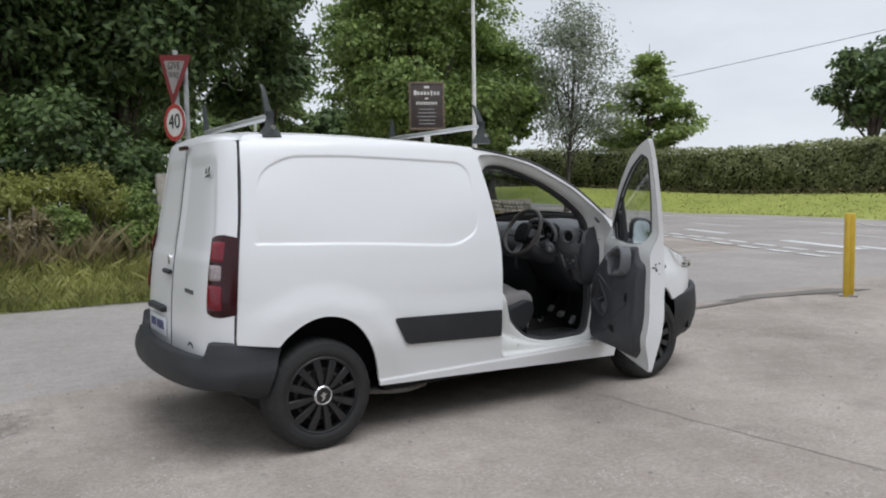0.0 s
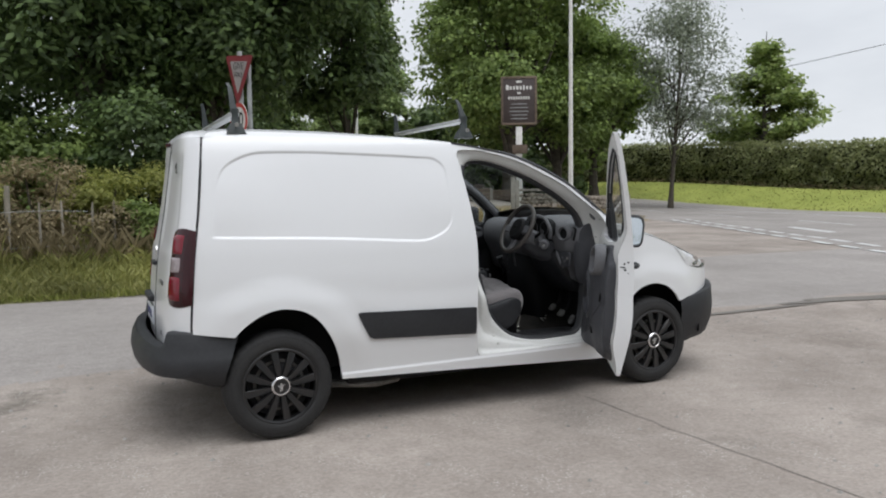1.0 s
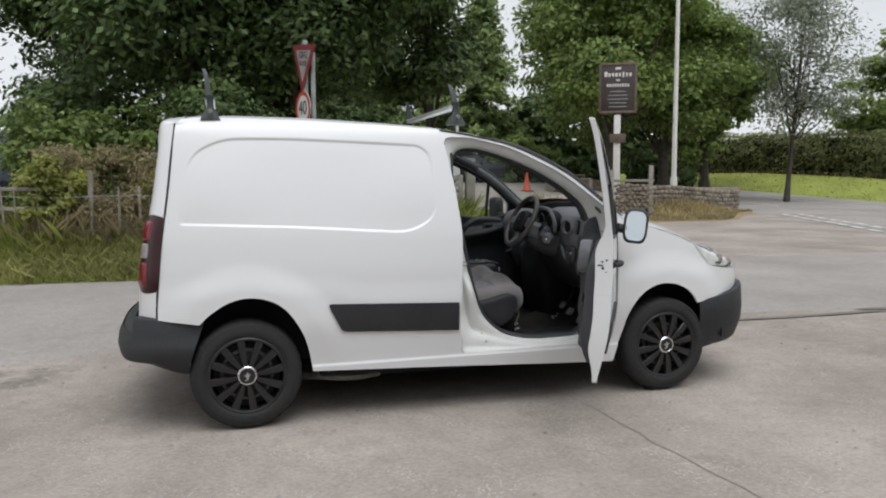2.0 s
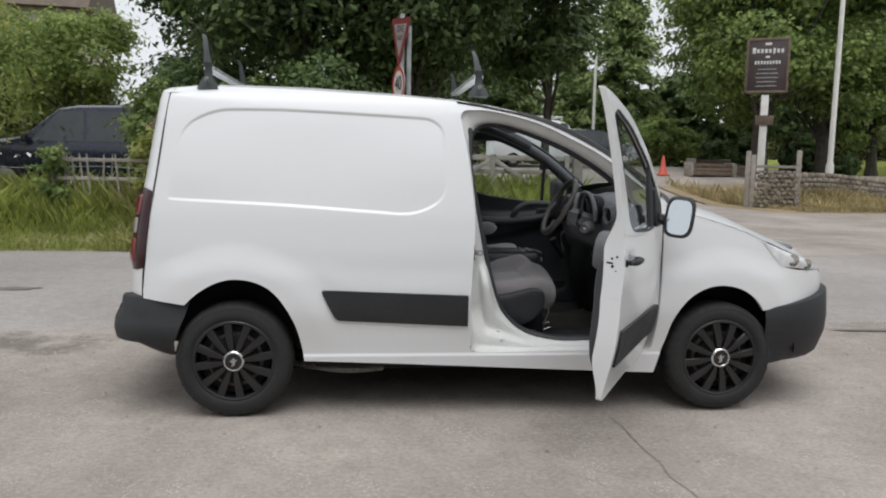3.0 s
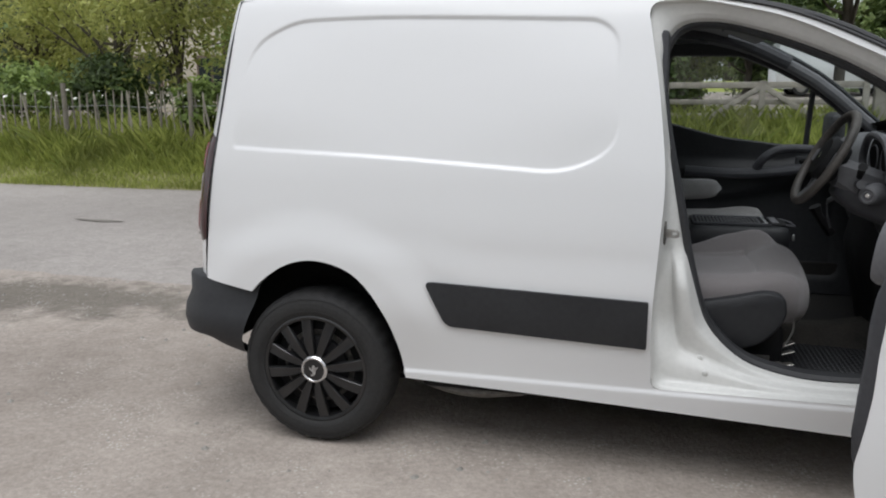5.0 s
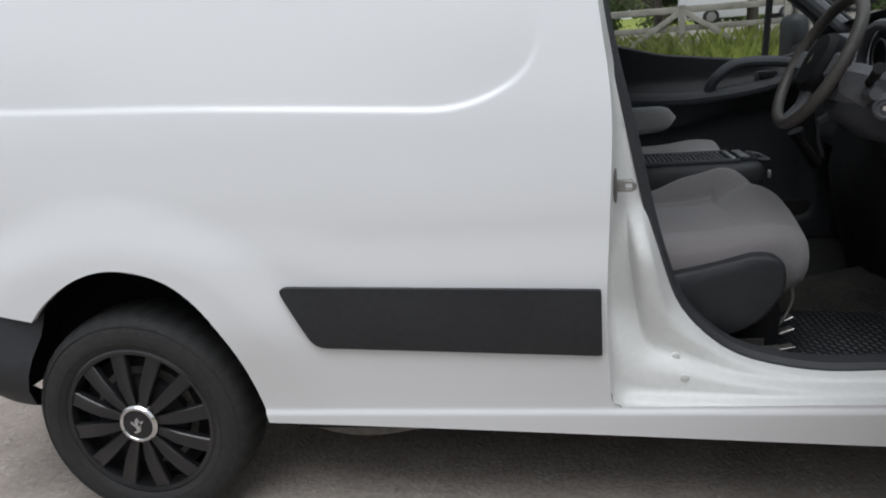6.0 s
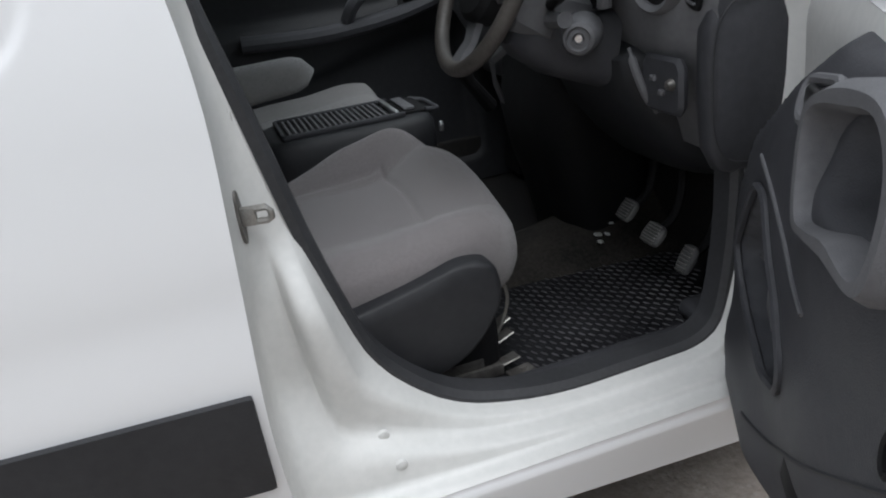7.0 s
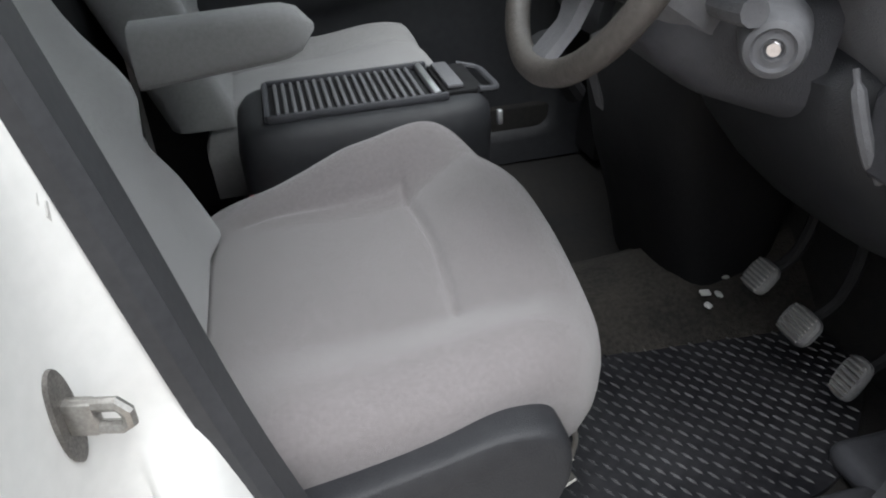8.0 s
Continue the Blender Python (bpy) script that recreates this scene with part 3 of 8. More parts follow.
# loose stones
rng = np.random.default_rng(3)
sx, sy = rng.uniform(-6, 8, 3200), rng.uniform(-4.5, 1.6, 3200)
keep = (rng.random(3200) < 0.35 + 0.65 * np.exp(-((sy - 1.0) / 0.5)**2)) & ~((np.abs(sx - 1.4) < 2.2) & (np.abs(sy) < 0.6))
sx, sy = sx[keep], sy[keep]
st = Shape()
for x, y, z in zip(sx, sy, height(sx, sy)):
    r = 0.005 + 0.014 * rng.random()**3
    a = rng.random() * 3
    st.add([(x + r * math.cos(a + k * 1.257) * (0.8 + 0.4 * rng.random()), y + r * math.sin(a + k * 1.257), z) for k in range(5)] + [(x, y, z + r * 0.8)], [(k, (k + 1) % 5, 5) for k in range(5)])
STONE = mat("loose_stone", (0.16, 0.15, 0.135), (0.36, 0.345, 0.32), 20, rough=0.9)
tagged(part("gravel", st, STONE), "loose pale stones scattered on the yard", "gravel", kind="stuff")

# ---- the van ----
HUB, WHEELBASE, RADIUS = 0.315, 2.728, 0.315


def half_width(z):
    return spline(z, [0.20, 0.34, 0.45, 0.65, 0.85, 1.05, 1.2, 1.5, 1.68, 1.74, 1.79], [0.835, 0.852, 0.864, 0.877, 0.874, 0.853, 0.826, 0.755, 0.700, 0.672, 0.62])


def plan_taper(x):
    x = np.asarray(x, float)
    return 0.050 * np.clip((0.15 - x) / 0.62, 0, 2)**2 + spline(np.clip(x, 2.2, 3.62), [2.2, 2.7, 3.0, 3.2, 3.38, 3.52, 3.60, 3.62], [0, 0.012, 0.035, 0.085, 0.19, 0.36, 0.58, 0.75])


PRESSING = round_corners([(-0.345, 1.178), (0.26, 1.155), (0.965, 1.108), (1.145, 1.20), (1.125, 1.58), (1.06, 1.636), (0.70, 1.652), (0.25, 1.668), (-0.10, 1.662), (-0.255, 1.585), (-0.315, 1.46)], [0.02, 0.2, 0.10, 0.10, 0.08, 0.08, 0.2, 0.2, 0.10, 0.08, 0.1], 6)


def side_skin(x, z, sign=-1.0, pressed=True):
    w = half_width(z) - plan_taper(x)
    for cx in (0.0, WHEELBASE):
        r = np.hypot(x - cx, (z - 0.33))
        flare = (1 - smooth(0.47, 0.64, r)) * smooth(0.30, 0.62, z)
        w = w + 0.017 * flare
    # a soft crease runs from the arch along the top of the rub strip
    lower = 1 - smooth(0.690, 0.83, z - 0.06 * (1 - smooth(0.46, 0.72, np.abs(x))) - 0.06 * (1 - smooth(0.46, 0.72, np.abs(x - WHEELBASE))))
    w = w + 0.008 * lower * smooth(0.36, 0.60, z)
    # the sill stands out below the flank as a narrow ledge
    w = w + 0.009 * (1 - smooth(0.334, 0.349, z))
    if pressed:
        d, _ = poly_distance(np.stack([x, z], 1), PRESSING)
        # the pressing is crisp above and below and fades out at its two ends
        ends = smooth(1.10, 1.36, z) * (1 - smooth(1.42, 1.66, z)) * (smooth(0.50, 1.14, x) + smooth(0.30, -0.28, x))
        w = w - 0.0085 * (1 - 0.96 * ends) * (1 - smooth(-0.009, 0.003, d)) * smooth(-0.37, -0.31, x)
    return sign * w


SHUT = round_corners([(1.212, 1.690), (1.39, 1.690), (1.66, 1.628), (2.00, 1.465), (2.30, 1.235), (2.365, 1.10), (2.355, 0.80), (2.325, 0.36), (1.285, 0.352), (1.272, 0.60), (1.30, 1.10), (1.262, 1.42)], [0.06, 0.05, 0.1, 0.1, 0.05, 0.05, 0.1, 0.04, 0.03, 0.1, 0.1, 0.1], 5)
OPENING = round_corners([(1.268, 1.52), (1.33, 1.618), (1.46, 1.622), (1.66, 1.565), (1.87, 1.478), (2.06, 1.362), (2.20, 1.24), (2.245, 1.0), (2.235, 0.6), (2.19, 0.39), (1.80, 0.380), (1.60, 0.43), (1.47, 0.555), (1.40, 0.78), (1.345, 1.05), (1.30, 1.26)], [0.08, 0.05, 0.06, 0.1, 0.1, 0.1, 0.08, 0.1, 0.1, 0.08, 0.1, 0.08, 0.08, 0.1, 0.1, 0.1], 4)
REAR_ARCH = open_curve([(-0.250, 0.622), (-0.205, 0.668), (-0.13, 0.721), (-0.055, 0.753), (0.02, 0.764), (0.105, 0.752), (0.18, 0.719), (0.242, 0.662), (0.292, 0.588), (0.329, 0.51), (0.355, 0.42), (0.374, 0.31)], 4)
FRONT_ARCH = open_curve([(2.345, 0.225), (2.372, 0.33), (2.40, 0.43), (2.432, 0.545), (2.50, 0.646), (2.585, 0.708), (2.68, 0.735), (2.775, 0.729), (2.86, 0.698), (2.925, 0.648), (2.970, 0.588)], 4)
BODY = np.vstack([[(-0.352, 1.745), (-0.375, 1.55), (-0.40, 1.33), (-0.44, 1.04), (-0.468, 0.70), (-0.468, 0.655)], REAR_ARCH,
                  [(0.9, 0.290), (1.3, 0.272), (1.83, 0.247)], FRONT_ARCH,
                  [(3.13, 0.612), (3.30, 0.640), (3.42, 0.665), (3.50, 0.68), (3.47, 0.76), (3.40, 0.800), (3.22, 0.812), (3.10, 0.835), (2.975, 0.985), (2.80, 1.055), (2.60, 1.115), (2.42, 1.165), (2.33, 1.235),
                   (2.02, 1.478), (1.68, 1.640), (1.40, 1.705), (1.20, 1.735), (0.86, 1.757), (0.40, 1.778), (0.0, 1.786), (-0.24, 1.785), (-0.32, 1.775)]])


def build_van():
    van = thing("panel_van", "white small panel van with open driver's door, parked on tarmac", "van")

    # outer skin of both sides
    me = panel(BODY, [SHUT], lambda x, z: side_skin(x, z), 0.0062)
    part("body_side", me, WHITE, van)
    left_window = round_corners([(1.325, 1.22), (1.335, 1.575), (1.68, 1.57), (1.87, 1.49), (2.04, 1.40), (2.24, 1.235), (2.24, 1.13), (2.06, 1.085), (1.62, 1.14)], 0.04, 3)
    me = panel(BODY, [left_window], lambda x, z: side_skin(x, z, 1.0, False), 0.03, side=1)
    part("body_side", me, WHITE, van)

    # the door aperture: from the shut line in to the seal
    c = np.array([1.75, 1.0])
    ang = np.linspace(-math.pi, math.pi, 181)[:-1]

    def at_angle(poly, a):
        d = np.array([math.cos(a), math.sin(a)])
        best = 0
        for p, q in zip(poly, np.roll(poly, -1, 0)):
            e = q - p
            den = d[0] * -e[1] + d[1] * e[0]
            if abs(den) < 1e-9:
                continue
            w = p - c
            t = (w[0] * -e[1] + w[1] * e[0]) / den
            s = (d[0] * w[1] - d[1] * w[0]) / den
            if 0 <= s <= 1 and t > best:
                best = t
        return c + d * best

    a_out = np.array([at_angle(SHUT, a) for a in ang])
    a_in = np.array([at_angle(OPENING, a) for a in ang])
    y_out = side_skin(a_out[:, 0], a_out[:, 1])
    deep = spline(a_in[:, 1], [0.35, 0.5, 0.8, 1.2, 1.5, 1.7], [-0.715, -0.705, -0.70, -0.695, -0.655, -0.60])
    rings = []
    for mix in (0.0, 0.02, 0.04, 0.06, 0.08, 0.12, 0.18, 0.26, 0.34, 0.40, 0.44, 0.47, 0.50, 0.53, 0.56, 0.60, 0.64, 0.70, 0.78, 0.84, 0.87, 0.90, 0.93, 0.96, 1.0):
        dep = float(np.interp(mix, [0, 0.02, 0.08, 0.18, 0.30, 0.45, 0.60, 0.76, 0.90, 1.0], [0, 0.20, 0.42, 0.66, 0.80, 0.88, 0.93, 0.965, 0.99, 1.0]))
        p = a_out * (1 - mix) + a_in * mix
        # the foot of the pillar sweeps out to the sill in a step
        sill = 1 - smooth(0.40, 0.60, p[:, 1])
        foot = (1 - smooth(0.70, 0.86, p[:, 1])) * (1 - smooth(1.5, 1.7, p[:, 0]))
        dep = dep * (1 - foot) + foot * float(np.interp(mix, [0, 0.02, 0.06, 0.12, 0.44, 0.50, 0.56, 0.60, 0.70, 0.84, 0.93, 1.0], [0, 0.35, 0.66, 0.78, 0.84, 0.83, 0.68, 0.60, 0.55, 0.58, 0.80, 1.0]))
        head = smooth(1.15, 1.35, p[:, 1])
        dep = dep * (1 - head) + head * float(np.interp(mix, [0, 0.04, 0.12, 0.60, 0.84, 0.93, 1.0], [0, 0.16, 0.26, 0.40, 0.55, 0.80, 1.0]))
        dep2 = dep * (1 - sill) + sill * float(np.interp(mix, [0, 0.04, 0.08, 0.12, 0.40, 0.47, 0.53, 0.60, 0.84, 0.90, 0.96, 1.0], [0, 0.04, 0.18, 0.27, 0.32, 0.38, 0.56, 0.64, 0.70, 0.76, 0.93, 1.0]))
        y = y_out * (1 - dep2) + deep * dep2
        rings.append(np.stack([p[:, 0], y, p[:, 1]], 1))
    jamb = Shape().loft([[tuple(q) for q in r] for r in rings], True, False)
    part("door_aperture", jamb, JAMB, van, "bare white door aperture", sharp=60)
    # black seal round the opening
    rim = [(p[0], y + 0.004, p[1]) for p, y in zip(a_in, deep)]
    sh = Shape()
    prof = [(-0.010, -0.010), (0.006, -0.012), (0.018, 0.0), (0.020, 0.045), (-0.006, 0.05)]
    rr = []
    for i, (x, y, z) in enumerate(rim):
        q = np.array([c[0] - x, c[1] - z])
        q /= np.linalg.norm(q)
        rr.append([(x + q[0] * a, y + b, z + q[1] * a) for a, b in prof])
    sh.loft(rr + [rr[0]], False, False)
    part("door_seal", sh, SEAL, van, "black rubber door seal")
    # two plugged holes, striker and scuffs on the pillar
    srng = np.random.default_rng(77)
    net = np.vstack(rings)

    def jamb_y(x, z):
        return float(net[np.argmin(np.hypot(net[:, 0] - x, net[:, 2] - z)), 1])

    for sx, sy, sz, r in [(1.334, -0.802, 1.046, 0.007), (1.337, -0.800, 1.036, 0.006)]:
        a = np.linspace(0, 2 * math.pi, 13)[:-1]
        rr_ = r * (0.6 + 0.7 * srng.random(12))
        part("scuff_mark", Shape().prism([(float(0.45 * q * math.cos(b)), float(q * math.sin(b) * 1.4)) for q, b in zip(rr_, a)], 0.0, 0.0012, "y", pose(sx - 0.004, jamb_y(sx, sz) - 0.002, sz, 0, 0, 62)), GRIME, van)
    for hx, hz in ((1.452, 0.449), (1.468, 0.408)):
        hy = jamb_y(hx, hz)
        sh = Shape().lathe([(0.0, 0.004), (0.006, 0.004), (0.011, 0.001), (0.011, -0.006)], 16, pose(hx, hy - 0.001, hz, 100, 0, 0))
        part("plug", sh, JAMB, van)
    STRIKE = jamb_y(1.312, 0.897) - 0.006
    st = Shape().prism([(0.014 * math.cos(a), 0.043 * math.sin(a)) for a in np.linspace(0, 2 * math.pi, 25)[:-1]], -0.004, 0.003, "y", pose(1.307, STRIKE, 0.897, 0, 0, 75))
    striker = part("striker_plate", st, DARKSTEEL, van, "worn steel door striker")
    loop = [(0.0, 0, 0.010), (0.0, -0.040, 0.011), (0.0, -0.046, 0.004), (0.0, -0.046, -0.006), (0.0, -0.040, -0.010), (0.0, 0, -0.010)]
    sh = Shape().tube(loop, 0.0055, 8, True, pose(1.309, STRIKE, 0.897, 0, 0, 75))
    sh.box((0, -0.012, 0), (0.012, 0.024, 0.03), 0.003, 2, pose(1.309, STRIKE, 0.897, 0, 0, 75))
    part("striker_loop", sh, STEEL, striker)

    # roof
    xs = np.concatenate([np.linspace(-0.352, 1.3, 34), np.linspace(1.34, 1.56, 6)])
    edge = np.interp(xs, [-0.352, -0.32, -0.24, 0.0, 0.4, 0.86, 1.2, 1.4, 1.68], [1.745, 1.775, 1.785, 1.786, 1.778, 1.757, 1.735, 1.705, 1.640])
    ye = half_width(edge) - plan_taper(xs)
    crown = spline(xs, [-0.36, -0.2, 0.6, 1.2, 1.56], [0.028, 0.040, 0.046, 0.042, 0.055])
    v = np.linspace(-1, 1, 33)
    roof = np.zeros((len(xs), 33, 3))
    for i in range(len(xs)):
        s = np.sign(v) * (1 - (1 - np.abs(v))**1.6)
        roof[i, :, 0], roof[i, :, 1] = xs[i], ye[i] * s
        roof[i, :, 2] = edge[i] + crown[i] * (1 - np.abs(s)**3.2) - 0.0012
    part("roof", Shape().grid(roof), WHITE, van)
    # roof ditch strips beside the cab
    for sgn in (-1, 1):
        line = [(x, sgn * (half_width(z) + 0.002), z + 0.004) for x, z in ((1.20, 1.728), (1.40, 1.698), (1.68, 1.634), (2.02, 1.472), (2.28, 1.272))]
        sh = Shape().tube(open_curve(line, 6), 0.006, 6)
        part("roof_strip", sh, SEAL, van, "black roof edge strip")

    # windscreen, with its black border
    def screen_point(u, w, lift=0.0):
        """u: 0 at the header, 1 at the scuttle; w: -1 to 1 across."""
        x0, z0 = 1.545 + 0.80 * u, 0.0
        bow = 0.17 * (1 - np.abs(w)**2.2) * u + 0.05 * (1 - w * w)
        ze = spline(x0, [1.40, 1.68, 2.02, 2.36], [1.705, 1.640, 1.478, 1.205])
        yy = half_width(ze) - 0.012
        return np.stack([x0 + bow * 0.72, yy * w, ze + bow * 0.42 + lift], -1)

    uu, ww = np.meshgrid(np.linspace(0, 1, 14), np.linspace(-1, 1, 25), indexing="ij")
    scr = part("windscreen", Shape().grid(screen_point(uu, ww)), SCREEN, van, "clear windscreen")
    scr.visible_shadow = False
    for sgn in (-1, 1):
        pill = [screen_point(np.array(u), np.array(sgn * 0.955)) for u in np.linspace(0, 1, 9)]
        inner = Shape().tube([tuple(p + np.array([-0.02, -sgn * 0.035, -0.030])) for p in pill], 0.030, 10)
        part("a_pillar_trim", inner, DASH, van)
        rub = Shape().tube([tuple(p + np.array([0.004, 0, 0.004])) for p in pill], 0.012, 8)
        part("screen_seal", rub, SEAL, van)
    header = Shape().tube([tuple(screen_point(np.array(0.0), np.array(w)) + np.array([0.0, 0, -0.004])) for w in np.linspace(-1, 1, 13)], 0.018, 8)
    part("screen_header", header, SEAL, van)

    # bonnet
    xs = np.linspace(2.36, 3.50, 30)
    ez = spline(xs, [2.36, 2.42, 2.60, 2.80, 2.975, 3.10, 3.25, 3.40, 3.50], [1.195, 1.165, 1.115, 1.055, 0.985, 0.935, 0.875, 0.81, 0.75])
    hw = half_width(ez) - plan_taper(xs) + 0.003
    bon = np.zeros((30, 29, 3))
    w = np.linspace(-1, 1, 29)
    s = np.sign(w) * (1 - (1 - np.abs(w))**1.8)
    for i in range(30):
        bon[i, :, 0] = xs[i] + (0.10 * (1 - s * s) if i else 0.14 * (1 - s * s))
        bon[i, :, 1] = hw[i] * s
        bon[i, :, 2] = ez[i] + (0.075 - 0.03 * i / 29) * (1 - np.abs(s)**2.6)
    part("bonnet", Shape().grid(bon), WHITE, van)
    cowl = Shape().grid(np.array([[(2.34 + 0.10 * (1 - a * a) + d, 0.80 * a, 1.195 + 0.075 * (1 - abs(a)**2.6) - e) for a in np.linspace(-1, 1, 15)] for d, e in ((-0.05, -0.01), (0.03, 0.004), (0.09, 0.012))]))
    part("scuttle_panel", cowl, PLASTIC, van)
    # nose between the lamps
    ys = np.linspace(-0.70, 0.70, 21)
    nose = np.array([[(3.600 - 0.305 * abs(y / 0.78)**2.4 + dx, y, z) for y in ys] for z, dx in ((0.60, 0.0), (0.68, 0.0), (0.76, -0.02), (0.84, -0.07), (0.92, -0.16))])
    part("nose_panel", Shape().grid(nose), WHITE, van)
    grille = Shape()
    for k in range(4):
        grille.box((3.596 - 0.012 * k, 0, 0.66 + 0.035 * k), (0.03, 0.7, 0.012), 0.004)
    part("grille", grille, PLASTIC, van)
    # headlamps
    for sgn in (-1, 1):
        us, vs = np.linspace(0, 1, 12), np.linspace(0, 1, 7)
        lamp = np.zeros((12, 7, 3))
        for i, u in enumerate(us):
            xt, zt = 2.945 + (3.40 - 2.945) * u, 0.993 - (0.993 - 0.825) * u**0.9
            xb, zb = 3.085 + (3.435 - 3.085) * u, 0.838 - 0.040 * u
            for j, q in enumerate(vs):
                x, z = xt + (xb - xt) * q, zt + (zb - zt) * q
                y = float(half_width(z) - plan_taper(x)) + 0.004 + 0.010 * math.sin(math.pi * u) * math.sin(math.pi * q)
                lamp[i, j] = (x, sgn * y, z)
        head = part("headlamp", Shape().grid(lamp), LAMPLENS, van, "clear headlamp with bright reflector")
        for u, q, r in ((0.42, 0.55, 0.035), (0.72, 0.6, 0.03)):
            p = lamp[int(u * 11), int(q * 6)]
            part("reflector", Shape().lathe([(0, -0.004), (r * 0.5, 0.001), (r, 0.003), (r, -0.004)], 16, pose(p[0], p[1], p[2], 90, 0, 0)), CHROME, head)

    # bumpers: a section swept round the corner
    def bumper(name, line, section, label):
        rings = []
        for (x, y, nx, ny), k in line:
            e = max(0.0, 1 - min(k, 1 - k) * 2 / 0.16) if name == "rear_bumper" else 0.0
            rings.append([(x + nx * d + 0.36 * e * max(0.0, z - 0.40), y + ny * d, z) for d, z in section(k)])
        both = Shape().loft(rings, False, False)
        return part(name, both, PLASTIC, van, label, sharp=50)

    def plan_line(points):
        p = open_curve(points, 5)
        t = np.gradient(p, axis=0)
        t /= np.linalg.norm(t, axis=1)[:, None]
        n = np.stack([-t[:, 1], t[:, 0]], 1)
        return [((a[0], a[1], b[0], b[1]), i / (len(p) - 1)) for i, (a, b) in enumerate(zip(p, n))]

    front = [(2.985, -0.868), (3.14, -0.855), (3.29, -0.810), (3.42, -0.725), (3.525, -0.585), (3.60, -0.38), (3.64, -0.15), (3.65, 0.0)]
    front += [(x, -y) for x, y in front[-2::-1]]
    # tilt the upper edge up to the nose
    def front_section(k):
        e = min(k, 1 - k) * 2
        top = 0.600 + 0.085 * min(1, e * 1.8)
        low = 0.270 + 0.015 * min(1, e * 3)
        q = min(1.0, 0.15 + e * 5)
        return [(0.04, top + 0.0), (0.006, top), (0.0, top - 0.012), (-0.010, 0.52), (-0.004, 0.43), (0.014 * q, 0.37), (0.035 * q, 0.31), (0.06 * q, low), (0.12 * q, low - 0.01)]
    bumper("front_bumper", plan_line(front), front_section, "dark grey plastic front bumper")
    rear = [(-0.31, 0.858), (-0.42, 0.850), (-0.53, 0.815), (-0.615, 0.73), (-0.665, 0.58), (-0.70, 0.35), (-0.715, 0.0)]
    rear += [(x, -y) for x, y in rear[-2::-1]]

    def rear_section(k):
        e = min(k, 1 - k) * 2
        top = 0.655 + 0.012 * smooth(0.1, 0.3, e) - 0.09 * smooth(0.47, 0.52, e)
        low = 0.335 + 0.06 * smooth(0, 0.4, e)
        return [(0.06, top), (0.012, top), (0.0, top - 0.014), (-0.002, 0.575), (-0.028, 0.52), (-0.036, 0.47), (-0.026, 0.42), (0.0, low + 0.03), (0.05, low), (0.12, low)]
    bumper("rear_bumper", plan_line(rear), rear_section, "dark grey plastic rear bumper")

    # rear doors
    def rear_x(y, z):
        e = spline(z, [0.45, 0.70, 1.04, 1.33, 1.55, 1.75], [-0.475, -0.468, -0.44, -0.40, -0.375, -0.35])
        w = half_width(np.clip(z, 0.5, 1.75)) - 0.04
        q = np.clip(np.abs(y) / w, 0, 1)
        low = 0.128 * smooth(1.75, 0.9, z) + 0.105 * (1 - smooth(1.75, 0.9, z))
        return e - low * (1 - q**8.0)

    zs = np.concatenate([np.linspace(0.50, 1.72, 40), [1.75]])
    for sgn, nm in ((-1, "rear_door"), (1, "rear_door")):
        g = np.zeros((len(zs), 36, 3))
        for i, z in enumerate(zs):
            w = float(half_width(min(z, 1.75)) - plan_taper(-0.45))
            yy = sgn * (0.004 + (w - 0.006) * (1 - (1 - np.linspace(0, 1, 36))**1.7))
            x = rear_x(yy, np.full(36, z))
            # window pressing above the waist
            inner = smooth(0.05, 0.075, np.abs(yy)) * (1 - smooth(w - 0.15, w - 0.12, np.abs(yy))) * smooth(1.115, 1.13, z) * (1 - smooth(1.63, 1.65, z))
            g[i] = np.stack([x + 0.010 * inner, yy, np.full(36, z)], 1)
        door = part(nm, Shape().grid(g), WHITE, van)
        if sgn < 0:
            # raised model lettering as plain bars, a sticker, a curved dealer mark
            for i, wdt in enumerate((0.018, 0.018, 0.016, 0.014, 0.018, 0.014, 0.016)):
                y = -0.30 - 0.024 * i
                part("letter_bar", Shape().box((float(rear_x(np.array(y), 0.905)) - 0.003, y, 0.905), (0.006, wdt, 0.024), 0.002), LETTER, door)
            mark = Shape()
            y0 = -0.43
            mark.prism([(0.0, 0.0), (-0.08, 0.004), (-0.10, 0.02), (-0.03, 0.016)], -0.003, 0.0, "x", pose(float(rear_x(np.array(y0), 1.54)) - 0.001, y0, 1.545))
            mark.prism([(-0.01, 0.022), (-0.03, 0.055), (-0.045, 0.05), (-0.04, 0.024)], -0.003, 0.0, "x", pose(float(rear_x(np.array(y0), 1.54)) - 0.001, y0, 1.545))
            mark.prism([(-0.06, 0.026), (-0.075, 0.05), (-0.10, 0.062), (-0.08, 0.028)], -0.003, 0.0, "x", pose(float(rear_x(np.array(y0), 1.54)) - 0.001, y0, 1.545))
            part("sticker", mark, LETTER, door, "grey winged sticker")
            for i in range(9):
                a = (i - 4) / 4
                y, z = -0.42 - 0.045 * a, 0.60 + 0.018 * (1 - a * a)
                part("dealer_bar", Shape().box((float(rear_x(np.array(y), z)) - 0.002, y, z), (0.004, 0.007, 0.014), 0.001), LETTER, door)
        else:
            y = 0.10
            part("latch_handle", Shape().box((float(rear_x(np.array(y), 0.98)) - 0.012, y, 0.985), (0.03, 0.15, 0.028), 0.01, 3), PLASTIC, door, "black door pull")
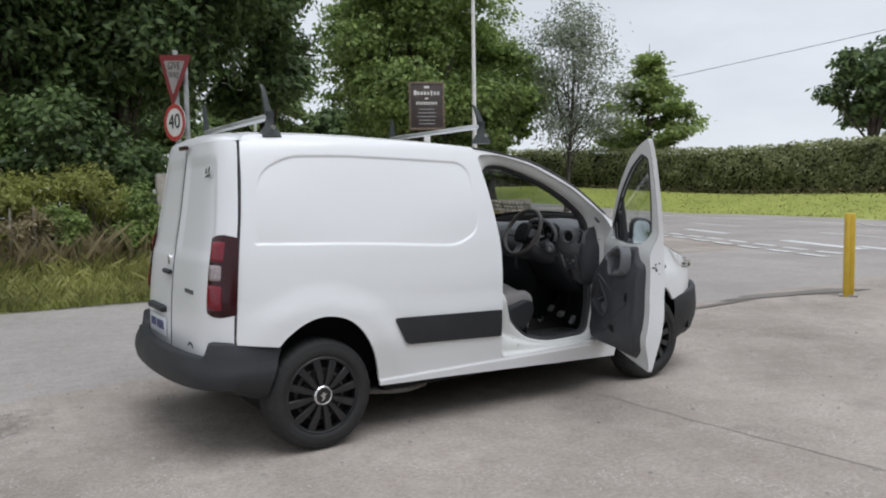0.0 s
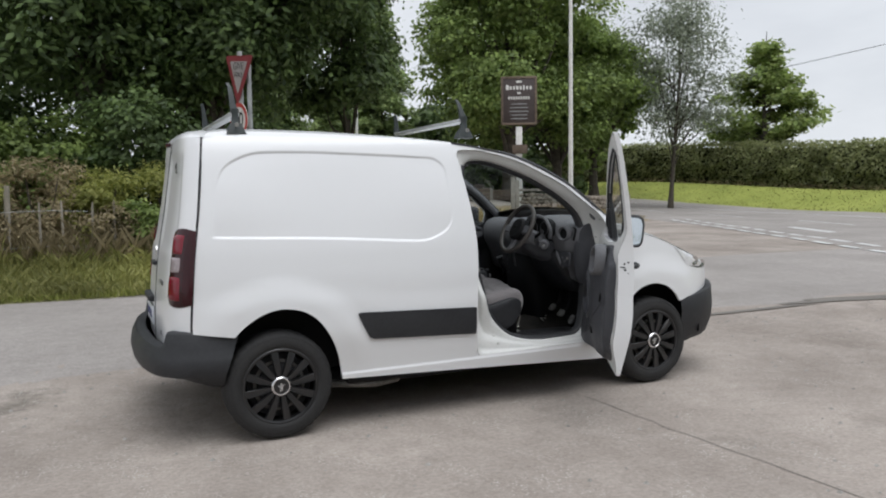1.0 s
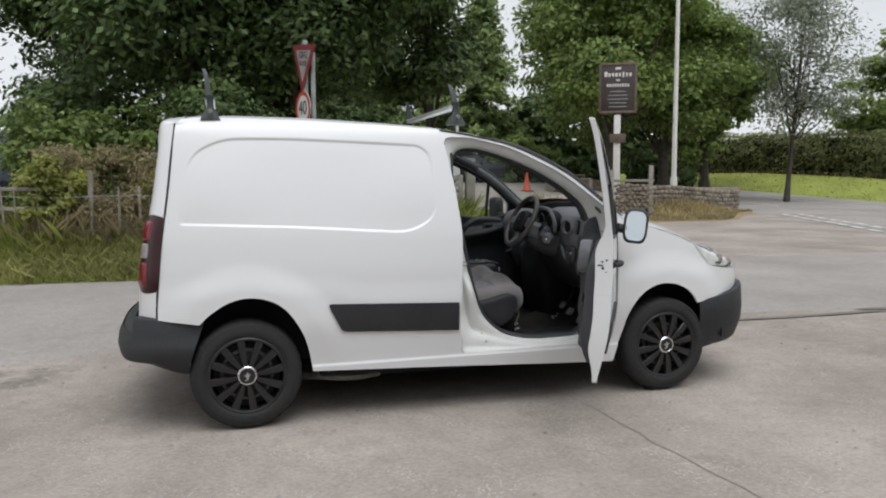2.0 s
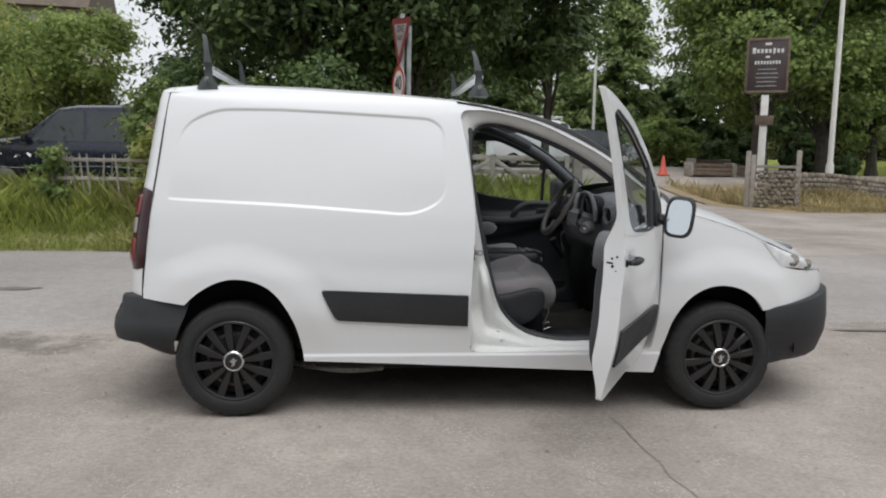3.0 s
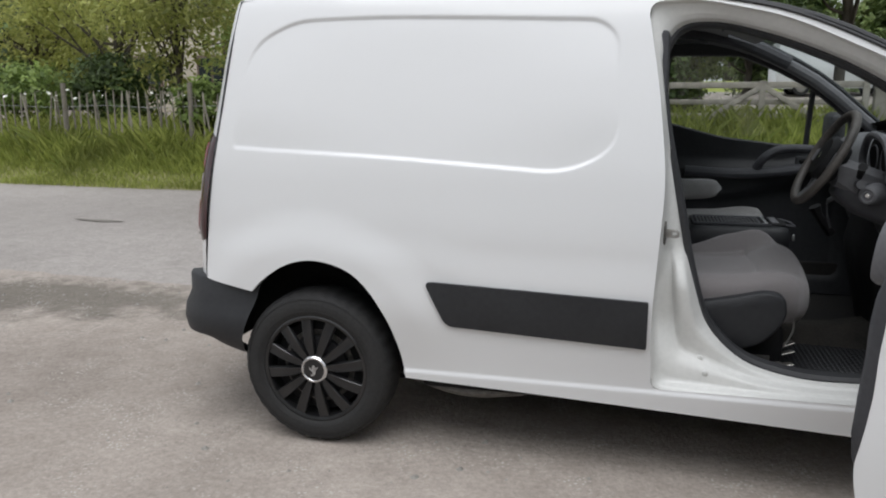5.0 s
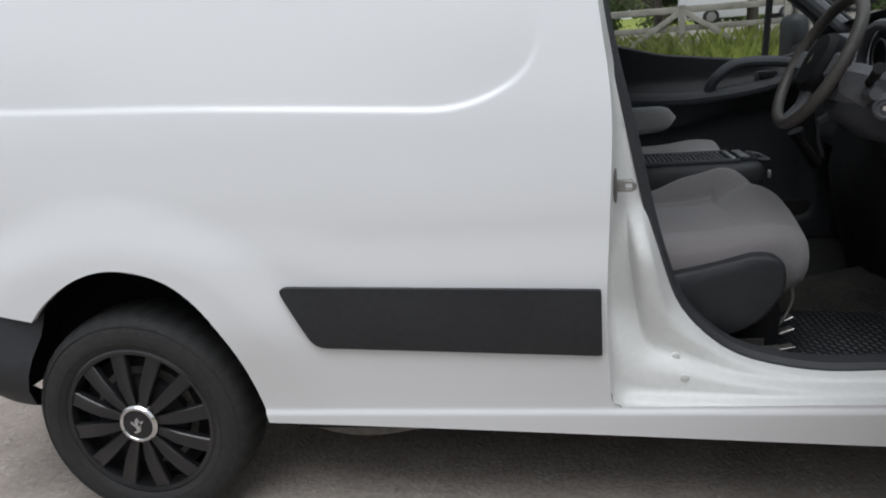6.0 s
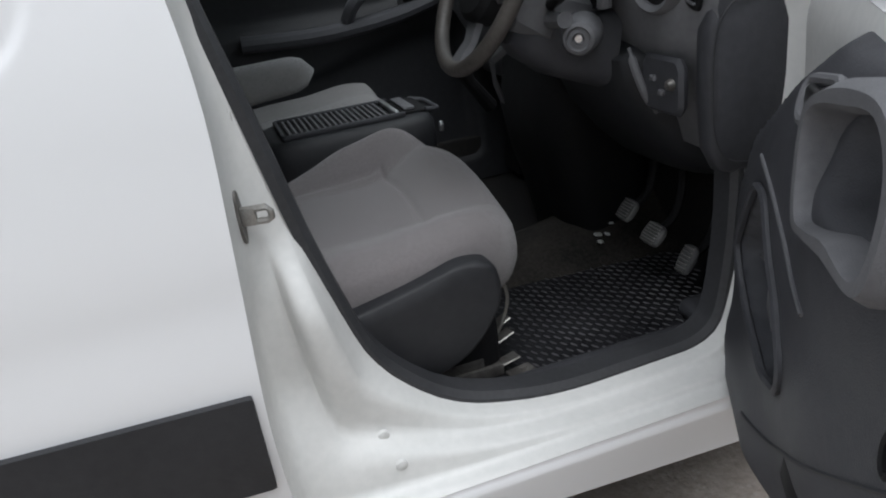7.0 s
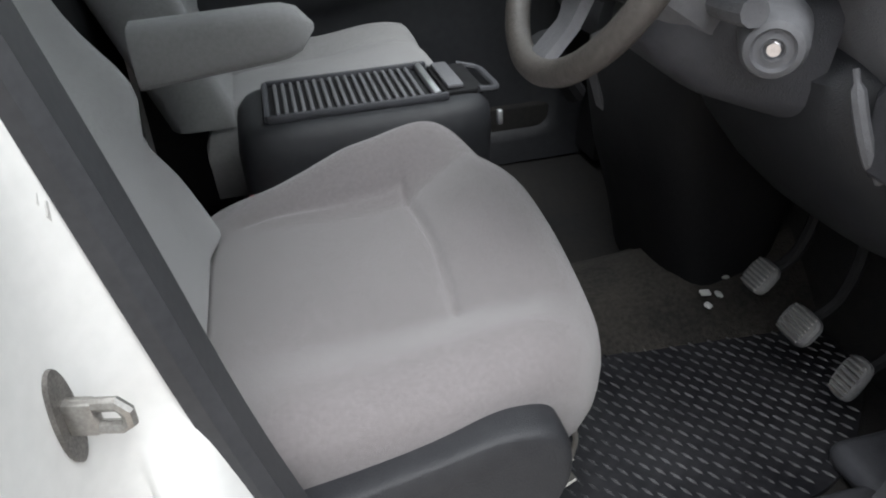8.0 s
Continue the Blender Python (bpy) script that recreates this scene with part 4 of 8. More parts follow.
            part("badge", Shape().prism([(0.0, 0.035), (0.022, 0.01), (0.012, -0.03), (-0.014, -0.03), (-0.02, 0.012)], -0.006, 0.0, "x", pose(float(rear_x(np.array(y), 1.05)), y + 0.01, 1.055)), CHROME, door)
            part("plate_light", Shape().box((float(rear_x(np.array(0.30), 0.74)) - 0.012, 0.30, 0.745), (0.05, 0.36, 0.04), 0.012, 3), PLASTIC, door)
            plate = part("number_plate", Shape().box((float(rear_x(np.array(0.30), 0.63)) - 0.008, 0.30, 0.635), (0.012, 0.40, 0.12), 0.004), PLATE, door, "pale number plate with dark bars")
            for i in range(7):
                sh = Shape().box((float(rear_x(np.array(0.30), 0.63)) - 0.015, 0.155 + 0.046 * i + (0.015 if i > 3 else 0), 0.64), (0.003, 0.032, 0.055), 0.001)
                part("plate_bar", sh, BLUE, plate)
    part("door_gap", Shape().tube([(float(rear_x(np.array(0.0), z)) - 0.0005, 0, z) for z in np.linspace(0.5, 1.70, 14)], 0.004, 6), SEAL, van)
    for sgn in (-1, 1):
        line = [(x - 0.002, sgn * (float(half_width(z) - plan_taper(x)) + 0.0005), z) for x, z in ((-0.352, 1.745), (-0.375, 1.55), (-0.40, 1.33), (-0.44, 1.04), (-0.468, 0.70))]
        part("rear_gap", Shape().tube(open_curve(line, 5), 0.0045, 6), SEAL, van)
    part("high_brake_lamp", Shape().box((-0.482, 0, 1.735), (0.03, 0.13, 0.026), 0.009, 3, None), DARKRED, van, "dark red high brake lamp")
    # closing panels at the rear: top rail
    top = np.array([[(float(rear_x(np.array(y), 1.75)) + dx * (1 - 0.55 * abs(y / 0.64)**4), y, 1.748 + (z - 1.748) * max(0.0, 1 - abs(y / 0.642)**3.0)) for y in np.linspace(-0.64, 0.64, 27)] for dx, z in ((0.0, 1.75), (0.015, 1.785), (0.06, 1.808), (0.16, 1.822))])
    part("rear_header", Shape().grid(top), WHITE, van)

    # tail lamps wrap the corner: a dark red body with brighter lenses set on it
    def lens(sgn, u0, u1, z0, z1, off, n=15):
        g = np.zeros((n, n, 3))
        for i, a in enumerate(np.linspace(-1, 1, n)):
            for j, b in enumerate(np.linspace(-1, 1, n)):
                # a square net drawn to a rounded outline
                ca, cb = a * math.sqrt(1 - 0.16 * b * b), b * math.sqrt(1 - 0.16 * a * a)
                z = (z0 + z1) / 2 + (z1 - z0) / 2 * ca / 0.93
                u = (u0 + u1) / 2 + (u1 - u0) / 2 * cb / 0.93
                w = float(half_width(z) - plan_taper(-0.45))
                y = w + 0.007 - (0.150 + 0.02 * float(smooth(1.2, 0.85, z))) * u
                rim = 1 - max(abs(a), abs(b))**6
                g[i, j] = (float(rear_x(np.array(y), z)) - 0.003 - off * rim, sgn * (y + 0.3 * off * rim * (u < 0.3)), z)
        return Shape().grid(g)

    for sgn in (-1, 1):
        lamp = part("tail_lamp", lens(sgn, 0.0, 1.0, 0.812, 1.218, 0.012, 21), DARKRED, van, "red and clear tail lamp")
        part("upper_lens", lens(sgn, 0.30, 0.92, 1.085, 1.20, 0.018), REDLENS, lamp)
        part("reversing_lens", lens(sgn, 0.34, 0.93, 0.985, 1.080, 0.017), CLEARLENS, lamp, "clear reversing lens")
        part("lower_lens", lens(sgn, 0.30, 0.95, 0.830, 0.975, 0.018), REDLENS, lamp)

    # rub strip, side repeater, filler line, sills
    strip = round_corners([(0.462, 0.706), (1.262, 0.678), (1.262, 0.506), (0.545, 0.540)], [0.025, 0.006, 0.006, 0.03], 4)
    me = panel(strip, [], lambda x, z: side_skin(x, z) - 0.013, 0.009, flange=0.02)
    part("rub_strip", me, PLASTIC, van, "black plastic side rub strip")
    part("side_repeater", Shape().lathe([(0, 0.008), (0.02, 0.007), (0.032, 0.003), (0.034, -0.004)], 20, pose(2.445, -0.884, 0.752, 90, 0, 0) @ Matrix.Diagonal((1.0, 0.55, 1, 1))), CLEARLENS, van)
    return van


van = build_van()


# ---- wheels ----
def build_wheel(x, y, side):
    """A road wheel with a twelve-spoke black cover; side is -1 or 1."""
    m = pose(x, y, HUB, 90 if side < 0 else -90, 0, 0)
    tyre = Shape().lathe([(0.205, -0.155), (0.215, -0.172), (0.26, -0.178), (0.292, -0.170), (0.308, -0.150), (0.3145, -0.12), (0.315, -0.075), (0.3145, -0.03), (0.308, 0.0),
                          (0.292, 0.018), (0.262, 0.027), (0.240, 0.026), (0.218, 0.017), (0.208, 0.002), (0.205, -0.155)], 180)
    # tread: cross grooves on the shoulders, fine grooves round the middle
    for i, p in enumerate(tyre.v):
        r, k = math.hypot(p[0], p[1]), i % 180
        if r > 0.305:
            cut = 0.006 if (k + int(p[2] * 200)) % 5 == 0 else 0.0
            tyre.v[i] = (p[0] * (1 - cut / r), p[1] * (1 - cut / r), p[2])
    tyre.v = [tuple(m @ Vector(p)) for p in tyre.v]
    rim = Shape().lathe([(0.208, -0.15), (0.195, -0.10), (0.185, -0.03), (0.06, -0.035), (0.0, -0.035)], 40, m)
    wheel = part("wheel", rim, BLACK, van, "black wheel with twelve-spoke cover")
    t = part("tyre", tyre, RUBBER, wheel, "worn black rubber tyre")
    for q in (0.240, 0.268, 0.286):
        part("tyre_rib", Shape().tube([(m @ Vector((q * math.cos(a), q * math.sin(a), 0.0255 - 0.10 * max(0, q - 0.262) * 2))) for a in np.linspace(0, 2 * math.pi, 65)], 0.0016, 5, False), RUBBER, t)
    ring = Shape().lathe([(0.220, 0.006), (0.223, 0.016), (0.214, 0.021), (0.204, 0.017), (0.199, 0.004), (0.20, -0.01)], 64, m)
    part("cover_rim", ring, GLOSSBLACK, wheel)
    n = 12
    sp = Shape()
    pr = [(0.045, 0.022), (0.075, 0.025), (0.115, 0.029), (0.155, 0.025), (0.206, 0.015)]
    half = [0.0100, 0.0150, 0.0190, 0.0205, 0.0225]
    rows = []
    for (r, h), b in zip(pr, half):
        rows.append([(r, -b, h - 0.022), (r, -b, h - 0.004), (r, -b * 0.86, h), (r, -b * 0.3, h - 0.002), (r, b * 0.3, h - 0.002), (r, b * 0.86, h), (r, b, h - 0.004), (r, b, h - 0.022)])
    sp.loft(rows, True, True)
    me = sp.mesh("spoke", 30)
    for k in range(n):
        o = part("spoke", me, GLOSSBLACK, wheel)
        o.matrix_local = m @ pose(0, 0, 0, 0, 0, 360 / n * k + 9)
    back = Shape().lathe([(0.0, 0.004), (0.10, 0.004), (0.128, -0.004), (0.132, -0.020)], 36, m)
    part("cover_back", back, BLACK, wheel)
    disc_ = Shape().lathe([(0.07, -0.030), (0.150, -0.030), (0.152, -0.036)], 40, m)
    part("brake_disc", disc_, DARKSTEEL, wheel, "dull steel brake disc")
    hub = part("hub_cap", Shape().lathe([(0.0, 0.029), (0.036, 0.029), (0.052, 0.025), (0.060, 0.014), (0.060, 0.0)], 32, m), GLOSSBLACK, wheel)
    part("badge_ring", Shape().lathe([(0.043, 0.0292), (0.045, 0.0322), (0.051, 0.0318), (0.0562, 0.0262), (0.055, 0.0235)], 40, m), CHROME, wheel, "silver badge ring")
    bd = Shape()
    for poly in ([(-0.004, -0.02), (0.006, -0.02), (0.010, 0.004), (0.002, 0.022), (-0.008, 0.012)], [(0.0, 0.004), (0.020, 0.014), (0.018, 0.008), (0.004, -0.004)], [(-0.006, 0.0), (-0.018, 0.010), (-0.019, 0.004), (-0.006, -0.008)], [(-0.004, -0.018), (-0.014, -0.022), (-0.010, -0.026), (0.002, -0.022)]):
        bd.prism(poly, 0.027, 0.0315, "z", m)
    part("badge", bd, ALU, wheel)
    return wheel


for wx in (0.0, WHEELBASE):
    for s in (-1, 1):
        build_wheel(wx, 0.85 * s, s)

# wheel-arch liners, floor pan and underside
for wx, a0 in ((0.0, 0.0), (WHEELBASE, 0.0)):
    for s in (-1, 1):
        arch = Shape()
        rows = []
        for yy in (0.87, 0.80, 0.60):
            rr = 0.420 if yy > 0.86 else 0.428
            rows.append([(wx + 0.03 + (rr + 0.012) * math.cos(a), s * (yy - (0.03 if yy > 0.86 else 0)), 0.36 + rr * math.sin(a) * 1.0) for a in np.linspace(-0.06, math.pi - 0.02, 25)])
        arch.loft(rows, False, False)
        arch.add(rows[2] + [(wx, s * 0.60, 0.30)], [(i, i + 1, 25) for i in range(24)])
        part("arch_liner", arch, BLACK, van)
under = Shape().box((1.45, 0, 0.24), (3.4, 1.16, 0.12), 0.03)
under.box((1.37, 0.35, 0.20), (1.7, 0.5, 0.14), 0.03)
under.box((1.37, -0.72, 0.285), (1.9, 0.16, 0.06), 0.02)
under.box((1.37, 0.72, 0.285), (1.9, 0.16, 0.06), 0.02)
part("underbody", under, BLACK, van)
pipe = Shape().tube(open_curve([(0.25, -0.55, 0.23), (0.45, -0.70, 0.235), (0.62, -0.73, 0.225), (0.8, -0.66, 0.22)], 6), 0.022, 10)
part("exhaust_pipe", pipe, DARKSTEEL, van)
for wx in (0.0, WHEELBASE):
    part("axle", Shape().tube([(wx, -0.7, HUB - 0.03), (wx, 0.7, HUB - 0.03)], 0.05, 10), BLACK, van)

# ---- driver's door, standing open ----
HINGE, SWING, LEANING = (2.28, -0.87), 59.0, 6.0
DOOR = round_corners([(1.232, 1.722), (1.40, 1.700), (1.67, 1.632), (2.00, 1.470), (2.26, 1.262), (2.325, 1.10), (2.315, 0.80), (2.290, 0.352), (1.298, 0.342), (1.278, 0.60), (1.305, 1.10), (1.268, 1.42)], [0.004, 0.1, 0.1, 0.1, 0.06, 0.05, 0.1, 0.04, 0.02, 0.1, 0.1, 0.1], 5)
WINDOW = round_corners([(1.305, 1.612), (1.41, 1.640), (1.66, 1.572), (1.97, 1.420), (2.215, 1.225), (2.225, 1.10), (1.90, 1.075), (1.52, 1.10), (1.43, 1.15), (1.37, 1.36)], [0.03, 0.03, 0.1, 0.1, 0.02, 0.03, 0.1, 0.06, 0.05, 0.1], 4)


def build_driver_door():
    swing = Matrix.Translation((HINGE[0], HINGE[1], 0.35)) @ pose(0, 0, 0, 0, 0, SWING) @ pose(0, 0, 0, LEANING, 0, 0) @ Matrix.Translation((-HINGE[0], -HINGE[1], -0.35))
    thick = lambda z: 0.028 + 0.062 * (1 - smooth(1.02, 1.20, z)) - 0.066 * (1 - smooth(0.34, 0.56, z))
    depth = lambda x, z: float(thick(np.array(z)))
    me = panel(DOOR, [WINDOW], lambda x, z: side_skin(x, z, -1.0, False) - 0.001, 0.0085, flange=depth)
    door = part("driver_door", me, WHITE, van, "open white driver's door")
    door.matrix_local = swing

    def sub(name, shape, material, label="", sharp=35.0):
        return part(name, shape, material, door, label, sharp)

    inner = lambda x, z: side_skin(x, z, -1.0, False) + thick(z)
    c = DOOR.mean(0)
    inset = np.array([p + (c - p) / np.linalg.norm(c - p) * 0.004 for p in DOOR])
    me = panel(inset, [WINDOW], inner, 0.02, flange=0.0)
    sub("inner_panel", me, JAMB)
    pane = panel(WINDOW, [], lambda x, z: side_skin(x, z, -1.0, False) + 0.016, 0.03, flange=0.0)
    g = sub("door_glass", pane, PANE, "clear door window")
    g.visible_shadow = False
    # window seal and quarter-light bar
    ring = [(p[0], float(side_skin(np.array([p[0]]), np.array([p[1]]), -1.0, False)[0]) + 0.004, p[1]) for p in WINDOW]
    sub("window_seal", Shape().tube(ring + ring[:1], 0.007, 6, False), SEAL)
    bar = [(2.02, float(side_skin(np.array([2.02]), np.array([z]), -1.0, False)[0]) + 0.012, z) for z in (1.08, 1.24, 1.39)]
    sub("quarter_bar", Shape().tube(bar, 0.013, 8), SEAL)
    frame_in = [(p[0], y + 0.022, p[2]) for p, y in zip(ring, [r[1] for r in ring])]
    sub("inner_seal", Shape().tube(frame_in + frame_in[:1], 0.008, 6, False), SEAL)

    # trim of the inside
    TRIMLINE = round_corners([(1.372, 0.975), (1.47, 1.000), (1.54, 1.075), (1.62, 1.075), (1.90, 1.052), (2.01, 1.060), (2.13, 0.945), (2.245, 0.865), (2.298, 0.74), (2.288, 0.44), (2.20, 0.368), (1.52, 0.378), (1.40, 0.45), (1.372, 0.60)], 0.025, 4)
    POCKET = round_corners([(2.145, 0.800), (2.185, 0.718), (2.222, 0.655), (2.178, 0.620), (2.093, 0.585), (1.944, 0.565), (1.83, 0.615), (1.815, 0.66), (1.883, 0.715), (1.973, 0.748), (2.069, 0.802)], 0.03, 4)
    RECESS = round_corners([(1.782, 0.913), (1.82, 0.979), (1.79, 1.003), (1.698, 1.034), (1.60, 1.040), (1.565, 0.96), (1.60, 0.915), (1.68, 0.905)], 0.02, 4)

    def trim_y(x, z):
        pts = np.stack([x, z], 1)
        d, _ = poly_distance(pts, TRIMLINE)
        full = spline(np.clip(z, 0.37, 1.09), [0.37, 0.46, 0.56, 0.70, 0.84, 0.96, 1.03, 1.09], [-0.765, -0.728, -0.705, -0.690, -0.695, -0.705, -0.735, -0.765])
        # the armrest shelf swells towards the back
        full = full + 0.014 * smooth(0.74, 0.86, z) * (1 - smooth(0.90, 0.96, z)) * (1 - smooth(1.78, 1.92, x))
        full = full + (-0.700 - full) * (1 - smooth(0.44, 0.60, z)) * smooth(1.75, 2.0, x)
        y = inner(x, z) + (full - inner(x, z)) * np.clip(-d / 0.016, 0, 1) * (0.55 + 0.45 * smooth(1.45, 1.75, x))
        p1, _ = poly_distance(pts, POCKET)
        p2, _ = poly_distance(pts, RECESS)
        return y - 0.060 * smooth(0.0, 0.022, -p1) - 0.050 * smooth(0.0, 0.018, -p2)

    def on_trim(x, z, off=0.0):
        return float(trim_y(np.array([x]), np.array([z]))[0]) + off

    me = panel(TRIMLINE, [], trim_y, 0.0125, flange=0.0)
    sub("trim_panel", me, TRIM, "dark grey plastic door trim")
    rim = [(p[0], on_trim(p[0], p[1], 0.002), p[1]) for p in POCKET]
    sub("pocket_rim", Shape().tube(rim + rim[:1], 0.007, 6, False), TRIM)
    sub("pocket_divider", Shape().tube([(2.185, -0.728, 0.655), (2.06, -0.722, 0.690), (1.96, -0.725, 0.735)], 0.006, 8), DASH)
    sub("pocket_liner", Shape().loft([[(2.09, y, 0.605), (2.10, y, 0.640), (1.90, y, 0.705), (1.845, y, 0.66), (1.86, y, 0.605), (1.95, y, 0.575)] for y in (-0.752, -0.725)]), DASH)
    grip = closed_curve([(1.812, 0.872), (1.842, 0.930), (1.846, 0.990), (1.806, 1.022), (1.703, 1.052), (1.60, 1.060), (1.545, 1.015), (1.542, 0.940), (1.575, 0.897), (1.68, 0.886), (1.76, 0.872)], 5)
    rows = []
    mid = np.array([1.69, 0.965])
    for p in grip:
        d = (mid - p) / np.linalg.norm(mid - p)
        y0 = on_trim(1.86, 0.90)
        rows.append([(p[0] + d[0] * a, y0 + b, p[1] + d[1] * a) for a, b in ((-0.012, -0.035), (-0.010, 0.012), (0.000, 0.026), (0.016, 0.026), (0.024, 0.012), (0.024, -0.045))])
    sub("pull_handle", Shape().loft(rows + rows[:1], True, False), DASH, "grey door pull", 45)
    bez = round_corners([(1.885, 0.965), (1.90, 1.015), (2.015, 0.995), (1.985, 0.945)], 0.02, 4)
    ring2 = [(p[0], on_trim(p[0], p[1], 0.004), p[1]) for p in bez]
    sub("release_bezel", Shape().tube(ring2 + ring2[:1], 0.008, 8, False), DASH)
    sub("release_lever", Shape().box((1.945, on_trim(1.945, 0.98, 0.004), 0.98), (0.075, 0.016, 0.030), 0.007, 3), GLOSSBLACK)
    for (ax, az), (bx, bz) in (((2.153, 0.842), (2.04, 0.824)), ((2.04, 0.824), (1.917, 0.797)), ((1.917, 0.797), (1.771, 0.768)), ((1.73, 0.889), (1.58, 0.889))):
        sub("trim_ridge", Shape().tube([(ax + (bx - ax) * t, on_trim(ax + (bx - ax) * t, az + (bz - az) * t, 0.001), az + (bz - az) * t) for t in np.linspace(0, 1, 6)], 0.0035, 6), DASH)
    low = open_curve([(2.02, 0.44), (1.887, 0.49), (1.78, 0.555), (1.675, 0.622), (1.513, 0.73)], 6)
    sub("trim_crease", Shape().tube([(p[0], on_trim(p[0], p[1], 0.0005), p[1]) for p in low], 0.003, 6), SEAL)
    sub("cap_ring", Shape().tube([(1.547 + 0.014 * math.cos(a), on_trim(1.547, 0.753, 0.003), 0.753 + 0.024 * math.sin(a)) for a in np.linspace(0, 2 * math.pi, 21)], 0.005, 6, False), BLACK)
    sub("lower_slot", Shape().box((1.75, on_trim(1.75, 0.525, -0.006), 0.525), (0.10, 0.02, 0.045), 0.008, 2), BLACK)

    # latch holes and bolts on the door's end
    for (z, dy, r) in ((1.002, 0.030, 0.006), (0.992, 0.052, 0.006), (0.958, 0.050, 0.009), (0.940, 0.034, 0.005), (0.925, 0.050, 0.006), (0.900, 0.046, 0.007)):
        y = float(side_skin(np.array([1.30]), np.array([z]), -1.0, False)[0]) + dy
        sub("latch_bolt", Shape().lathe([(0, 0.004), (r * 0.7, 0.004), (r, 0.0), (r, -0.004)], 14, pose(1.302 - 0.002, y, z, 0, -90, 0)), BLACK)
    y = float(side_skin(np.array([1.30]), np.array([0.955]), -1.0, False)[0]) + 0.03
    sub("latch_slot", Shape().box((1.300, y + 0.034, 0.972), (0.008, 0.030, 0.009), 0.003), BLACK)
    edge_line = [(p[0] + 0.004, float(side_skin(np.array([p[0]]), np.array([p[1]]), -1.0, False)[0]) + 0.006, p[1]) for p in ((2.318, 1.08), (2.318, 0.95), (2.314, 0.80), (2.306, 0.60), (2.292, 0.40))]
    sub("edge_seal", Shape().tube(edge_line, 0.009, 8), SEAL)
    # handle with its keyhole, and the rub strip
    y = float(side_skin(np.array([1.44]), np.array([0.97]), -1.0, False)[0])
    sub("handle_dish", Shape().lathe([(0, -0.001), (0.045, 0.001), (0.06, 0.0015)], 24, pose(1.455, y - 0.001, 0.975, 90, 0, 0) @ Matrix.Diagonal((1.2, 1, 1, 1))), WHITE)
    grip = [(1.39, y - 0.010, 0.972), (1.415, y - 0.034, 0.978), (1.46, y - 0.040, 0.980), (1.51, y - 0.034, 0.978), (1.535, y - 0.006, 0.974)]
    sub("door_handle", Shape().tube(open_curve(grip, 5), [0.012] * 3 + [0.015] * 15 + [0.013] * 3, 10), PLASTIC, "black plastic door handle")
    sub("keyhole", Shape().lathe([(0, 0.010), (0.012, 0.010), (0.017, 0.004), (0.018, -0.002)], 18, pose(1.352, y - 0.001, 0.974, 90, 0, 0)), BLACK)
    strip = round_corners([(1.325, 0.672), (2.27, 0.642), (2.26, 0.475), (1.325, 0.502)], [0.006, 0.03, 0.03, 0.006], 4)
    me = panel(strip, [], lambda x, z: side_skin(x, z, -1.0, False) - 0.014, 0.03, flange=0.02)
    sub("rub_strip", me, PLASTIC, "black plastic rub strip")

    # wing mirror on its triangle
    tri_ = round_corners([(2.05, 1.085), (2.06, 1.30), (2.235, 1.20), (2.24, 1.085)], 0.02, 3)
    me = panel(tri_, [], lambda x, z: side_skin(x, z, -1.0, False) - 0.010, 0.03, flange=0.05)
    sub("mirror_base", me, PLASTIC)
    arm = open_curve([(2.14, -0.85, 1.125), (2.15, -0.90, 1.12), (2.15, -0.92, 1.125)], 4)
    sub("mirror_arm", Shape().tube(arm, 0.036, 10, True, None, 0.8), PLASTIC)
    rings = []
    for d, sc in ((-0.008, 0.92), (0.0, 1.0), (0.03, 1.0), (0.075, 0.92), (0.105, 0.72), (0.118, 0.40)):
        rings.append([(2.105 + d + 0.02 * math.sin(a), -0.958 + 0.074 * sc * np.sign(math.cos(a)) * abs(math.cos(a))**0.55, 1.150 + 0.108 * sc * np.sign(math.sin(a)) * abs(math.sin(a))**0.55) for a in np.linspace(0, 2 * math.pi, 33)[:-1]])
    mirror = sub("wing_mirror", Shape().loft(rings), PLASTIC, "black wing mirror", 50)
    face = [(2.094 + 0.02 * math.sin(a), -0.958 + 0.059 * np.sign(math.cos(a)) * abs(math.cos(a))**0.55, 1.150 + 0.090 * np.sign(math.sin(a)) * abs(math.sin(a))**0.55) for a in np.linspace(0, 2 * math.pi, 33)[:-1]]
    sh = Shape()
    sh.add(face, [tuple(range(32))])
    part("mirror_glass", sh, MIRROR, mirror, "silver mirror glass")
    # hinges and check strap
    for z in (0.95, 0.58):
        part("hinge", Shape().box((2.335, -0.835, z), (0.05, 0.03, 0.06), 0.01), JAMB, van)
    return door


driver_door = build_driver_door()

